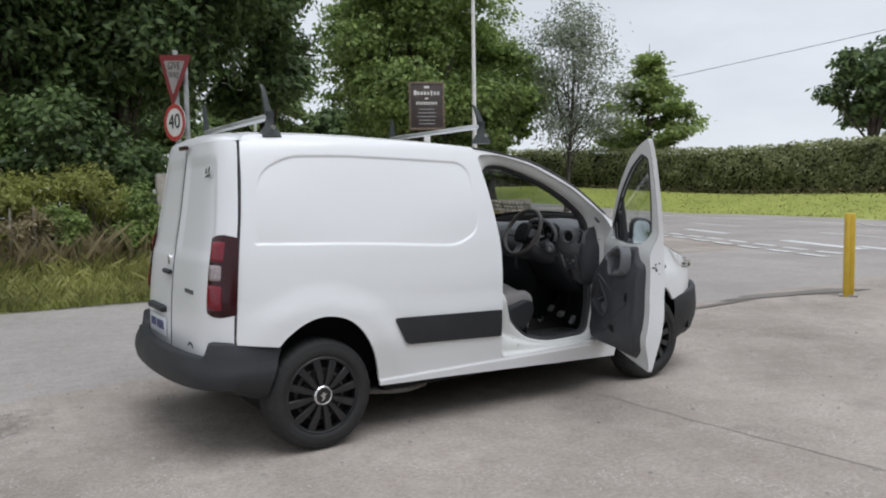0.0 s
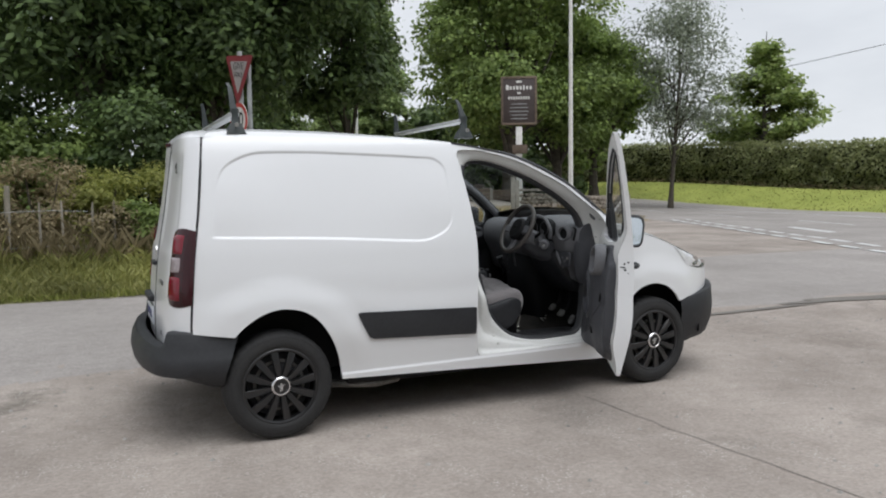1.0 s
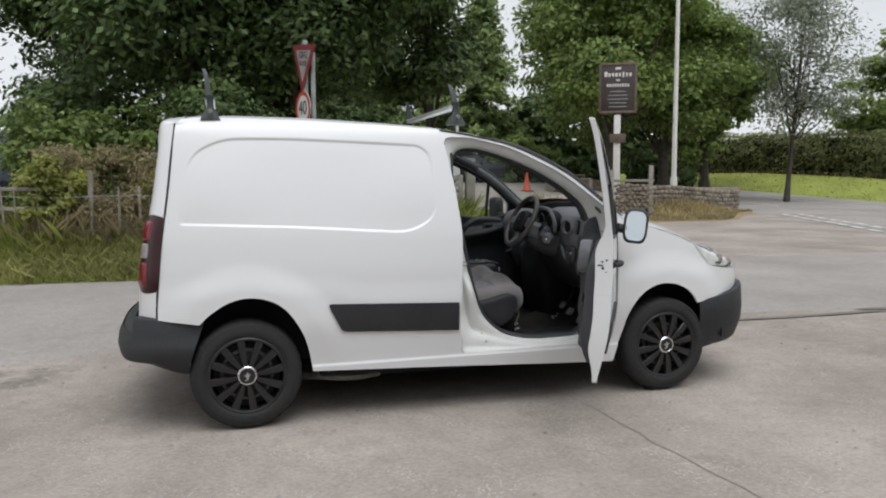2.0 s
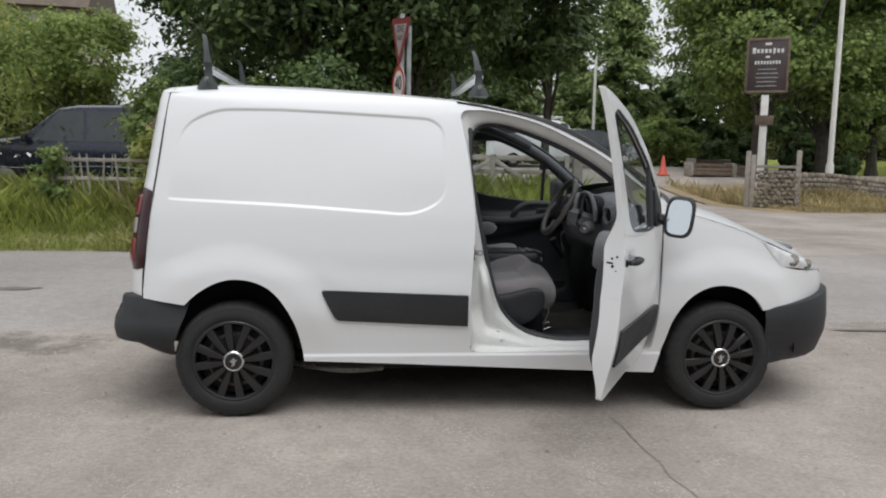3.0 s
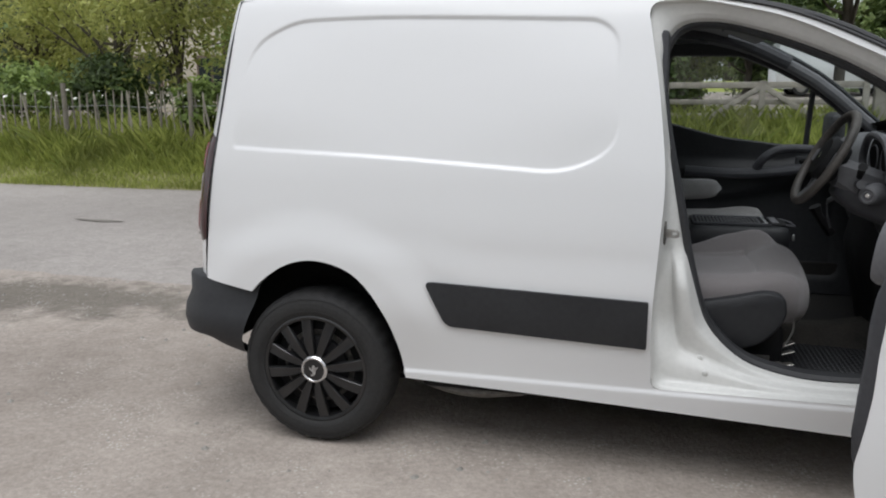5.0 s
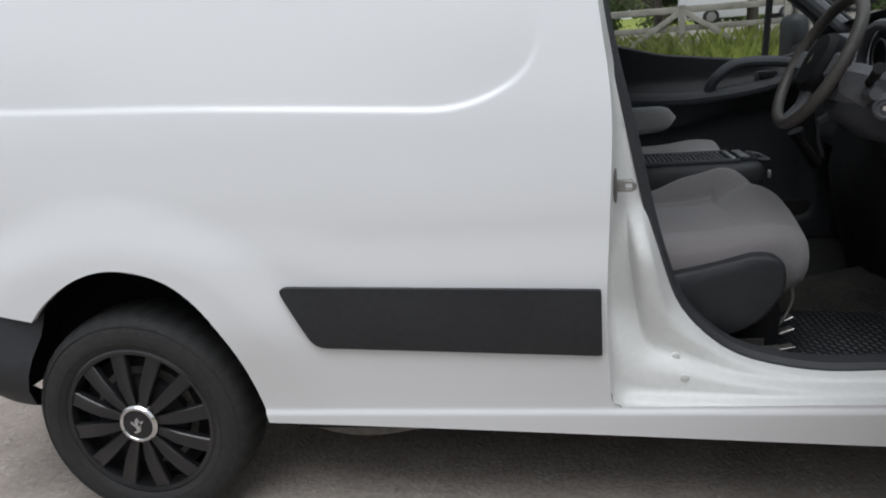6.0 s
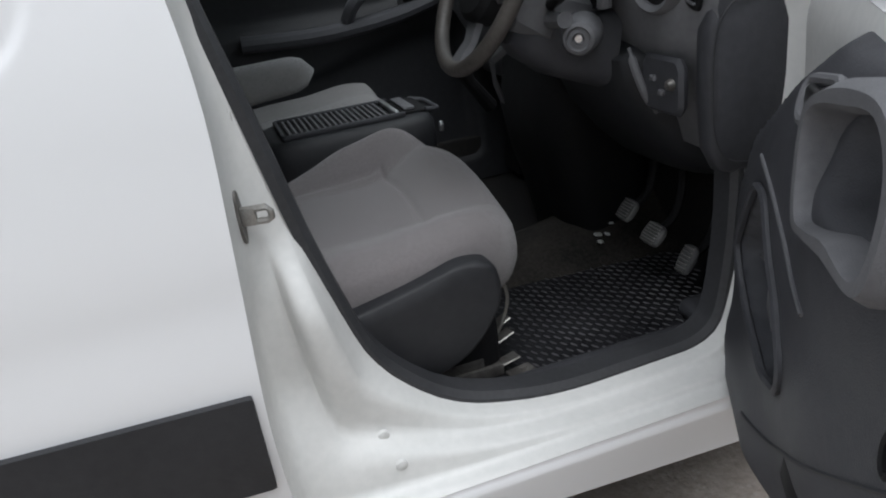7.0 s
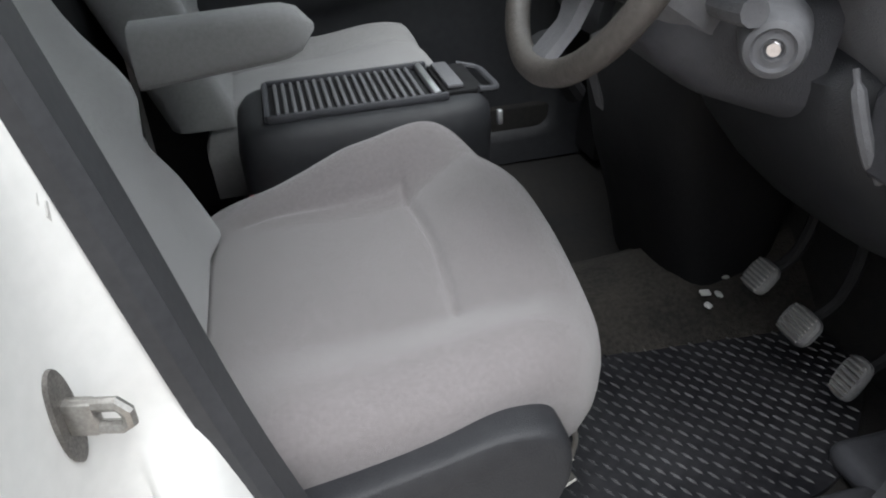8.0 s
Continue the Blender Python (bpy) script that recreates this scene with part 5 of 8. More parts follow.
# ---- ladder bars on the roof ----
def build_roof_bar(x, top):
    bar = thing("roof_bar", "aluminium roof bar with black end stops", "roof bar", pose(x, 0, 0), group="roof bars")
    zr = 1.80
    part("crossbar", Shape().box((0, 0, zr + 0.085), (0.055, 1.20, 0.030), 0.010, 3), ALU, bar, "bare aluminium bar")
    for s in (-1, 1):
        foot = Shape().loft([[(sx * a, s * 0.60 + sy * b, z) for sx, sy in ((-1, -1), (1, -1), (1, 1), (-1, 1))] for a, b, z in ((0.056, 0.040, zr - 0.03), (0.040, 0.030, zr + 0.01), (0.020, 0.018, zr + 0.04), (0.017, 0.015, zr + 0.09), (0.022, 0.017, zr + 0.115))])
        part("foot", foot, RACK, bar, "black clamp foot")
        fin = Shape().loft([[(sx * a - 0.01 * k, s * (0.60 - 0.015 * k) + sy * b, z) for sx, sy in ((-1, -1), (1, -1), (1, 1), (-1, 1))] for k, (a, b, z) in enumerate(((0.024, 0.013, zr + 0.09), (0.016, 0.010, zr + 0.15), (0.012, 0.008, top - 0.03), (0.009, 0.006, top)))])
        part("ladder_stop", fin, RACK, bar, "black upright ladder stop")
        part("clamp_bolt", Shape().lathe([(0, 0.012), (0.012, 0.012), (0.014, 0.0)], 12, pose(0.0, s * 0.655, zr + 0.02, 90 if s < 0 else -90, 0, 0)), STEEL, bar)
    return bar


build_roof_bar(-0.16, 2.07)
build_roof_bar(1.33, 2.03)

# ---- cab interior ----
def oval(cx, cz, rx, rz, y, n=24, p=0.6):
    return [(cx + rx * np.sign(math.cos(a)) * abs(math.cos(a))**p, y, cz + rz * np.sign(math.sin(a)) * abs(math.sin(a))**p) for a in np.linspace(0, 2 * math.pi, n + 1)[:-1]]


def cushion(cx, cy, z, lx, wy, raise_side, back=0.0, crown=0.02):
    """A seat cushion as a closed soft form: a grid over (x, y) with raised bolsters, and its underside."""
    nx, ny = 40, 40
    u, v = np.meshgrid(np.linspace(-1, 1, nx), np.linspace(-1, 1, ny), indexing="ij")
    # rounded outline, narrower and bowed at the front
    sx = np.sign(u) * (1 - (1 - np.abs(u))**1.5)
    sy = np.sign(v) * (1 - (1 - np.abs(v))**1.5)
    bow = 1 - 0.17 * np.clip(sx, 0, 1)**2.2
    x = cx + lx * (sx - 0.10 * np.clip(sx, 0, 1) * sy**2 * 1.3)
    y = cy + wy * sy * bow
    e = np.maximum(np.abs(sx)**5, np.abs(sy)**6)
    top = z + crown * (1 - sx**2) - 0.085 * np.clip(e, 0, 1)**2.0 - 0.05 * smooth(0.72, 1.0, sx)
    bol = smooth(0.50, 0.80, np.abs(sy)) * (1 - smooth(0.90, 1.0, np.abs(sy)))
    top = top + raise_side * bol * (1 - 0.35 * np.clip(sx, 0, 1)**2) * np.where(sy > 0, 1.45, 0.75)
    top = top + 0.030 * smooth(-0.1, 0.65, sx) * (1 - smooth(0.80, 1.0, sx))
    # stitched lines of the centre panel
    groove = np.exp(-((np.abs(sy) - 0.50) / 0.018)**2) * (sx < 0.30) + np.exp(-((sx - 0.30) / 0.018)**2) * (np.abs(sy) < 0.50)
    top = top - 0.007 * np.clip(groove, 0, 1)
    sh = Shape().grid(np.stack([x, y, top], -1))
    # sides down to the base
    k = [(i, 0) for i in range(nx)] + [(nx - 1, j) for j in range(1, ny)] + [(i, ny - 1) for i in range(nx - 2, -1, -1)] + [(0, j) for j in range(ny - 2, 0, -1)]
    edge = [(x[i, j], y[i, j], top[i, j]) for i, j in k]
    tuck = lambda a, k: cx + (a - cx) * (k if a > cx else 0.99)
    low = [(tuck(a, 0.80), cy + (b - cy) * 0.93, z - 0.185 + 0.03 * (a > cx)) for a, b, _ in edge]
    sh.loft([edge, [(tuck(a, 1.012), cy + (b - cy) * 1.012, c - 0.022) for a, b, c in edge], [(tuck(a, 0.97), cy + (b - cy) * 0.995, c - 0.055) for a, b, c in edge], low], True, False)
    return sh


SEAT_LINE = closed_curve([(1.30, 0.005), (1.45, 0.022), (1.60, 0.036), (1.73, 0.026), (1.812, -0.030), (1.855, -0.13), (1.870, -0.25), (1.871, -0.36), (1.860, -0.45), (1.832, -0.52), (1.77, -0.585), (1.62, -0.612), (1.45, -0.610), (1.30, -0.60)], 26)


def seat_top(x, y):
    """Height of the driver's cushion before its edge rolls over."""
    z = 0.690 + 0.012 * smooth(1.55, 1.74, x) - 0.020 * smooth(1.46, 1.32, x)
    far = smooth(-0.125, -0.02, y - 0.06 * smooth(1.66, 1.86, x))
    z = z + far * spline(np.clip(x, 1.30, 1.90), [1.30, 1.40, 1.50, 1.60, 1.70, 1.80, 1.90], [0.000, 0.018, 0.050, 0.084, 0.092, 0.085, 0.07])
    z = z + 0.056 * smooth(1.62, 1.80, x) * smooth(-0.44, -0.12, y) * (1 - 0.6 * far)
    near = smooth(-0.43, -0.54, y)
    return z + near * spline(np.clip(x, 1.30, 1.90), [1.30, 1.50, 1.70, 1.90], [0.0, 0.020, 0.030, 0.010])


def driver_cushion():
    c = np.array([1.58, -0.29])
    out = np.array([SEAT_LINE[int(k)] for k in np.linspace(0, len(SEAT_LINE) - 1, len(SEAT_LINE))])
    rings = []
    seams = [np.array([(1.40, -0.075), (1.55, -0.085), (1.665, -0.088)]), np.array([(1.665, -0.088), (1.678, -0.26), (1.668, -0.44)]), np.array([(1.345, -0.10), (1.340, -0.30), (1.345, -0.52)])]
    lines = [open_curve([tuple(p) for p in q], 120) for q in seams]
    for s in np.concatenate([np.linspace(0.02, 0.70, 44), np.linspace(0.715, 1.0, 22)]):
        p = c + (out - c) * s
        z = seat_top(p[:, 0], p[:, 1])
        roll = np.clip((s - 0.74) / 0.26, 0, 1)
        front = smooth(1.62, 1.86, p[:, 0])
        z = z - (0.060 + 0.018 * front) * (1 - math.sqrt(max(0.0, 1 - roll**2.2)))
        d = np.min([np.min(np.hypot(p[:, None, 0] - q[None, :, 0], p[:, None, 1] - q[None, :, 1]), 1) for q in lines], 0)
        z = z - 0.0070 * np.exp(-(d / 0.0065)**2) - 0.004 * np.exp(-(d / 0.024)**2)
        rings.append([(a, b, h) for (a, b), h in zip(p, z)])
    edge = np.array(rings[-1])
    for grow, down in ((1.004, 0.02), (0.998, 0.05), (0.96, 0.085), (0.88, 0.115)):
        q = edge.copy()
        q[:, :2] = c + (q[:, :2] - c) * grow
        q[:, 2] -= down
        rings.append([tuple(v) for v in q])
    sh = Shape().loft(rings, True, True)
    return sh, [[(a, b, float(seat_top(np.array([a]), np.array([b]))[0]) - 0.0072) for a, b in q] for q in lines]


def seat_back(cx, cy, z0, h, wy, lean, thick, mirror_bolster=0.03):
    rows = []
    for k in range(25):
        t = k / 24
        zc, xc = z0 + h * t, cx - math.tan(radians(lean)) * h * t
        wdt = wy * (1.0 - 0.10 * t - 0.30 * max(0, t - 0.86)**1.0)
        ring = []
        for a in np.linspace(0, 2 * math.pi, 33)[:-1]:
            ca, sa = math.cos(a), math.sin(a)
            yy = wdt * np.sign(sa) * abs(sa)**0.6
            fwd = np.sign(ca) * abs(ca)**0.5
            wave = 1.0 + 0.8 * math.exp(-((t - 0.42) / 0.10)**2) - 0.5 * math.exp(-((t - 0.27) / 0.07)**2)
            dx = thick * fwd * (1 - 0.5 * smooth(0.88, 1.0, t)) + (mirror_bolster * wave * smooth(0.5, 0.9, abs(yy) / wdt) if ca > 0 else 0)
            ring.append((xc + dx, cy + yy, zc))
        rows.append(ring)
    return Shape().loft(rows, True, True)


def build_seat(name, cx, cy, z, wy, label, driver):
    seat = thing(name, label, "car seat")
    if driver:
        sh, lines = driver_cushion()
        cush = part("cushion", sh, SEATCLOTH, seat, "grey woven cushion", sharp=75)
    else:
        part("cushion", cushion(cx, cy, z, 0.30, wy, 0.03), SEATCLOTH_LIT, seat, "grey woven cushion", sharp=60)
    part("backrest", seat_back(cx - 0.30, cy, z - 0.02, 0.62, wy * 0.98, 20, 0.075), SEATCLOTH_LIT, seat, "grey woven backrest", sharp=60)
    part("headrest", Shape().box((cx - 0.56, cy, z + 0.74), (0.10, 0.26, 0.20), 0.045, 4), SEATCLOTH_LIT, seat)
    base = Shape().box((cx - 0.03, cy, z - 0.26), (0.44, wy * 1.7, 0.16), 0.03, 3)
    part("seat_base", base, BLACK, seat)
    return seat


seat = build_seat("driver_seat", 1.575, -0.325, 0.705, 0.285, "grey cloth driver's seat with dark plastic side cover", True)
# side cover of the driver's seat
line = round_corners([(1.20, 0.44), (1.20, 0.60), (1.33, 0.605), (1.52, 0.640), (1.68, 0.678), (1.745, 0.660), (1.755, 0.58), (1.68, 0.475), (1.55, 0.44)], [0.03, 0.03, 0.1, 0.1, 0.05, 0.03, 0.05, 0.08, 0.08], 5)
mid_ = line.mean(0)
cover = Shape().loft([[(mid_[0] + (p[0] - mid_[0]) * k, y, mid_[1] + (p[1] - mid_[1]) * k) for p in line] for k, y in ((1.0, -0.595), (1.0, -0.630), (0.99, -0.640), (0.965, -0.6465), (0.93, -0.649), (0.5, -0.653), (0.05, -0.654))])
part("side_cover", cover, PLASTIC, seat, "dark plastic side cover", sharp=50)
for yy in (-0.555, -0.13):
    rail = Shape().box((1.51, yy, 0.375), (0.50, 0.040, 0.030), 0.006)
    rail.box((1.50, yy, 0.40), (0.44, 0.026, 0.03), 0.004)
    part("seat_rail", rail, DARKSTEEL, seat, "dusty steel seat rail")
# front ends of the rails: thin folded plates with a bolt
for k, (px, py, pz, tilt) in enumerate(((1.755, -0.545, 0.372, 4), (1.770, -0.500, 0.402, 14), (1.775, -0.490, 0.432, 20))):
    plate_ = Shape().box((0, 0, 0), (0.105 - 0.012 * k, 0.030, 0.005), 0.002, 1, pose(px, py, pz, 0, -tilt, 12))
    plate_.box((0.0, 0.014, -0.008), (0.100 - 0.012 * k, 0.004, 0.016), 0.001, 1, pose(px, py, pz, 0, -tilt, 12))
    part("rail_plate", plate_, STEEL, seat)
foot_ = Shape().box((0, 0, 0), (0.060, 0.036, 0.006), 0.002, 1, pose(1.80, -0.565, 0.352, 0, 0, 10))
foot_.lathe([(0, 0.008), (0.008, 0.008), (0.010, 0.0)], 6, pose(1.805, -0.565, 0.354))
part("rail_foot", foot_, DARKSTEEL, seat, "bolted rail foot")
part("adjust_wire", Shape().tube(open_curve([(1.72, -0.52, 0.56), (1.775, -0.53, 0.58), (1.80, -0.53, 0.52), (1.775, -0.53, 0.45), (1.74, -0.53, 0.41)], 6), 0.004, 6), STEEL, seat)
part("belt_buckle", Shape().box((1.425, 0.030, 0.650), (0.03, 0.02, 0.07), 0.006, 2, None), RED, seat, "red belt buckle")

pseat = build_seat("passenger_seat", 1.62, 0.565, 0.715, 0.205, "grey cloth passenger seat", False)

# folded middle seat that serves as a tray
tray = thing("folding_centre_seat", "dark plastic folded centre seat with ribbed tray", "centre console")
rows = []
for zt, gx, gy in ((0.40, 0.235, 0.135), (0.60, 0.245, 0.143), (0.735, 0.250, 0.148), (0.772, 0.246, 0.145), (0.790, 0.232, 0.132), (0.793, 0.215, 0.118)):
    rows.append([(1.638 + (gx - 0.010) * np.sign(math.cos(a)) * abs(math.cos(a))**0.42 + 0.03 * (zt - 0.6), 0.185 + gy * np.sign(math.sin(a)) * abs(math.sin(a))**0.42, zt) for a in np.linspace(0, 2 * math.pi, 41)[:-1]])
part("shell", Shape().loft(rows), PLASTIC, tray, "dark moulded shell", sharp=50)
part("tray_floor", Shape().box((1.615, 0.185, 0.7955), (0.29, 0.185, 0.006), 0.002), BLACK, tray)
me = Shape().box((0, 0, 0), (0.0075, 0.175, 0.008), 0.002, 1).mesh("rib")
for i in range(18):
    o = part("rib", me, DASH, tray)
    o.location = (1.485 + 0.0155 * i, 0.185, 0.8015)
part("tray_end", Shape().box((1.775, 0.185, 0.802), (0.014, 0.19, 0.016), 0.004), ALU, tray, "bright tray end strip")
rim = Shape()
for sy in (-1, 1):
    rim.box((1.63, 0.185 + sy * 0.102, 0.800), (0.33, 0.012, 0.016), 0.005)
rim.box((1.465, 0.185, 0.800), (0.012, 0.20, 0.016), 0.005)
part("tray_rim", rim, TRIM, tray)
part("cup_recess", Shape().box((1.83, 0.185, 0.795), (0.075, 0.17, 0.012), 0.004), BLACK, tray)
part("strap_handle", Shape().box((1.815, 0.185, 0.806), (0.032, 0.15, 0.010), 0.004), DASH, tray)
loopp = [(1.855, 0.10, 0.798), (1.895, 0.12, 0.790), (1.90, 0.19, 0.788), (1.895, 0.25, 0.790), (1.855, 0.27, 0.798)]
part("latch_loop", Shape().tube(open_curve(loopp, 5), 0.007, 8), TRIM, tray)
part("tray_lamp", Shape().box((1.885, 0.065, 0.752), (0.010, 0.014, 0.028), 0.003), ALU, tray)
# folding armrest on the driver's seat
rows = []
for t in np.linspace(0, 1, 13):
    e = math.sqrt(max(0.0, 1 - max(0, (t - 0.78) / 0.22)**2)) if t > 0.78 else 1.0
    rows.append([(1.29 + 0.275 * t, 0.015 + 0.045 * max(0.15, e) * np.sign(math.cos(a)) * abs(math.cos(a))**0.6, 0.955 + 0.015 * t + (0.050 - 0.010 * t) * max(0.12, e) * np.sign(math.sin(a)) * abs(math.sin(a))**0.6) for a in np.linspace(0, 2 * math.pi, 25)[:-1]])
part("armrest", Shape().loft(rows), SEATCLOTH_LIT, seat, "grey folding armrest", sharp=60)

# bulkhead, floor, headliner and the far door's trim are the shell of the cab
part("bulkhead", Shape().box((1.135, 0, 0.98), (0.03, 1.36, 1.32), 0.01), BLACK, van, "dark bulkhead behind the seats")
part("b_post_trim", Shape().box((1.225, -0.655, 1.02), (0.14, 0.07, 1.16), 0.025), TRIM, van)
floor_pan = Shape().box((1.75, 0.06, 0.318), (1.36, 1.52, 0.03), 0.01)
part("kick_panel", Shape().box((1.78, 0.775, 0.40), (1.36, 0.05, 0.20), 0.01), CARPET, van)
part("toe_board", Shape().box((2.47, 0, 0.62), (0.06, 1.40, 0.70), 0.02), CARPET, van)
part("cab_floor", floor_pan, CARPET, van, "dusty black cab floor")
part("inner_sill", Shape().box((1.75, -0.655, 0.352), (1.0, 0.125, 0.050), 0.022, 3), TRIM, van)
sb = Shape().lathe([(0, 0.004), (0.006, 0.004), (0.008, 0)], 12, pose(1.894, -0.690, 0.381))
part("sill_bolt", sb, STEEL, van)
hl = np.array([[(x, y, z - 0.03 * (y / 0.62)**4) for y in np.linspace(-0.62, 0.62, 13)] for x, z in ((1.12, 1.72), (1.35, 1.715), (1.50, 1.69), (1.60, 1.665))])
part("headliner", Shape().grid(hl), HEADLINER, van)
for s in (-1, 1):
    part("sun_visor", Shape().box((1.66, s * 0.33, 1.645), (0.16, 0.42, 0.02), 0.008, 2, Matrix.Translation((1.66, 0, 1.645)) @ pose(0, 0, 0, 0, 22, 0) @ Matrix.Translation((-1.66, 0, -1.645))), HEADLINER, van)
    rail = open_curve([(1.14, s * 0.59, 1.62), (1.34, s * 0.575, 1.672), (1.50, s * 0.58, 1.662), (1.68, s * 0.60, 1.62), (1.9, s * 0.63, 1.52)], 6)
    part("roof_rail_trim", Shape().tube(rail, 0.035, 10), TRIM, van)

# far door inside
LW = round_corners([(1.325, 1.22), (1.335, 1.575), (1.68, 1.57), (1.87, 1.49), (2.04, 1.40), (2.24, 1.235), (2.24, 1.13), (2.06, 1.085), (1.62, 1.14)], 0.04, 3)
FAR = round_corners([(1.15, 0.34), (1.15, 1.60), (1.42, 1.63), (1.68, 1.60), (1.9, 1.52), (2.08, 1.42), (2.36, 1.20), (2.40, 0.34)], 0.06, 3)


def far_inner(x, z):
    base = half_width(z) - 0.075
    d, _ = poly_distance(np.stack([x, z], 1), round_corners([(1.30, 0.42), (1.30, 1.0), (2.0, 0.96), (2.25, 1.05), (2.25, 0.42)], 0.05, 4))
    shelf = 0.05 * (1 - smooth(0.985, 1.03, z + 0.05 * smooth(1.9, 2.2, x) * -1))
    hollow = 0.035 * smooth(0, 0.04, -d) * (1 - smooth(0.80, 0.86, z - 0.09 * smooth(1.6, 2.1, x)))
    return base - shelf + hollow


me = panel(FAR, [LW], far_inner, 0.02, flange=0.0, side=1)
fd = part("far_door_trim", me, PLASTIC, van, "dark passenger door trim")
gl = panel(LW, [], lambda x, z: half_width(z) - 0.02, 0.04, flange=0.0, side=1)
gp = part("far_glass", gl, PANE, van, "clear passenger window")
gp.visible_shadow = False
ring = [(p[0], float(half_width(p[1])) - 0.06, p[1]) for p in LW]
part("far_window_seal", Shape().tube(ring + ring[:1], 0.013, 6, False), SEAL, van)
part("far_quarter_bar", Shape().tube([(2.045, float(half_width(z)) - 0.04, z) for z in (1.08, 1.25, 1.41)], 0.014, 8), SEAL, van)
pull = [(1.80, 0.70, 0.995), (1.83, 0.675, 1.05), (1.90, 0.672, 1.095), (2.02, 0.675, 1.10), (2.13, 0.69, 1.085)]
part("far_pull", Shape().tube(open_curve(pull, 6), 0.022, 10), TRIM, fd)
part("far_release", Shape().box((2.03, 0.715, 1.035), (0.09, 0.03, 0.05), 0.02, 3), DASH, fd)
part("far_release_slot", Shape().box((2.03, 0.698, 1.035), (0.06, 0.02, 0.025), 0.01, 3), BLACK, fd)
part("far_armrest", Shape().tube(open_curve([(1.45, 0.715, 0.975), (1.70, 0.705, 0.965), (1.95, 0.70, 0.985), (2.15, 0.70, 1.03)], 6), 0.028, 10), TRIM, fd)
far_mirror = Shape().box((2.22, 1.02, 1.165), (0.09, 0.18, 0.22), 0.04, 4)
far_mirror.tube([(2.22, 0.80, 1.10), (2.22, 0.95, 1.12)], 0.035, 8)
part("far_wing_mirror", far_mirror, PLASTIC, van, "black passenger wing mirror")

# dashboard: one section swept across, with the hood of the dials
dash = thing("dashboard", "grey plastic dashboard with round vents", "dashboard")
ys = np.linspace(-0.715, 0.715, 61)
sec = [(2.44, 1.165), (2.34, 1.185), (2.24, 1.185), (2.175, 1.165), (2.135, 1.12), (2.125, 1.06), (2.135, 1.00), (2.16, 0.95), (2.185, 0.905), (2.20, 0.84), (2.23, 0.77), (2.30, 0.73), (2.44, 0.72)]
g = np.zeros((len(ys), len(sec), 3))
for i, y in enumerate(ys):
    for j, (x, z) in enumerate(sec):
        hood = math.exp(-((y + 0.36) / 0.17)**4)
        centre = math.exp(-((y - 0.05) / 0.17)**4)
        end = smooth(0.60, 0.715, abs(y))
        xx = x - 0.045 * hood * (z > 1.10) - 0.035 * centre * (z < 1.12) + 0.05 * end
        zz = z + 0.045 * hood * (z > 1.10) + 0.015 * centre * (z > 1.1)
        g[i, j] = (xx, y, zz)
part("dash_shell", Shape().grid(g), DASH, dash, "grey moulded shell", sharp=60)
for s, y in ((1, -0.715), (-1, 0.715)):
    part("dash_end", Shape().add([(x + 0.05, y, z) for x, z in sec], [tuple(range(len(sec)))]), TRIM, dash)
# dial recess
part("dial_recess", Shape().loft([oval(0, 0, 0.165, 0.085, 0.0, 32, 0.8), oval(0, 0, 0.150, 0.075, 0.05, 32, 0.8)], True, True, pose(2.078, -0.36, 1.135, 0, 0, -90)), BLACK, dash, "dark dial pod")
for y in (-0.43, -0.29):
    part("dial", Shape().tube([(2.070, y + 0.05 * math.cos(a), 1.135 + 0.05 * math.sin(a)) for a in np.linspace(0, 2 * math.pi, 29)], 0.003, 6, False), DASH, dash)
# round vent and slatted vent
vent = part("round_vent", Shape().lathe([(0.036, -0.03), (0.038, 0.008), (0.047, 0.016), (0.054, 0.008), (0.057, -0.02)], 36, pose(2.125, -0.605, 1.105, 90, 0, -78)), DASH, dash, "round air vent")
part("vent_core", Shape().lathe([(0, 0.002), (0.037, 0.0)], 28, pose(2.125, -0.605, 1.105, 90, 0, -78)), BLACK, vent)
sv = Shape()
for i in range(7):
    sv.box((0.0, 0.0, -0.034 + 0.0115 * i), (0.012, 0.028, 0.005), 0.001, 1, pose(2.152, -0.682, 1.105, 18, 0, 0))
sl = part("side_vent", Shape().box((0.006, 0, 0), (0.014, 0.040, 0.095), 0.008, 2, pose(2.152, -0.682, 1.105, 18, 0, 0)), BLACK, dash, "slatted side vent")
part("slat", sv, DASH, sl)
rows = []
for zt, gx, gy in ((0.742, 0.05, 0.010), (0.755, 0.085, 0.022), (0.80, 0.106, 0.034), (0.92, 0.114, 0.037), (1.02, 0.112, 0.035), (1.075, 0.100, 0.026), (1.10, 0.07, 0.010)):
    rows.append([(2.275 + gx * np.sign(math.cos(a)) * abs(math.cos(a))**0.5, -0.690 + gy * np.sign(math.sin(a)) * abs(math.sin(a))**0.5, zt) for a in np.linspace(0, 2 * math.pi, 33)[:-1]])
part("fuse_cover", Shape().loft(rows), TRIM, dash, "dark bulged fuse cover", sharp=60)
panel_ = Shape().loft([[(2.150 + 0.010 * k, -0.605 + wy * u, zc + hz * v) for u, v in ((-1, -0.7), (-0.8, -1), (0.8, -1), (1, -0.7), (1, 0.7), (0.8, 1), (-0.8, 1), (-1, 0.7))] for k, wy, hz, zc in ((0, 0.060, 0.050, 0.918), (-1.2, 0.066, 0.056, 0.918), (-2.0, 0.058, 0.048, 0.918))])
part("switch_panel", panel_, TRIM, dash, "dark panel with small switches")
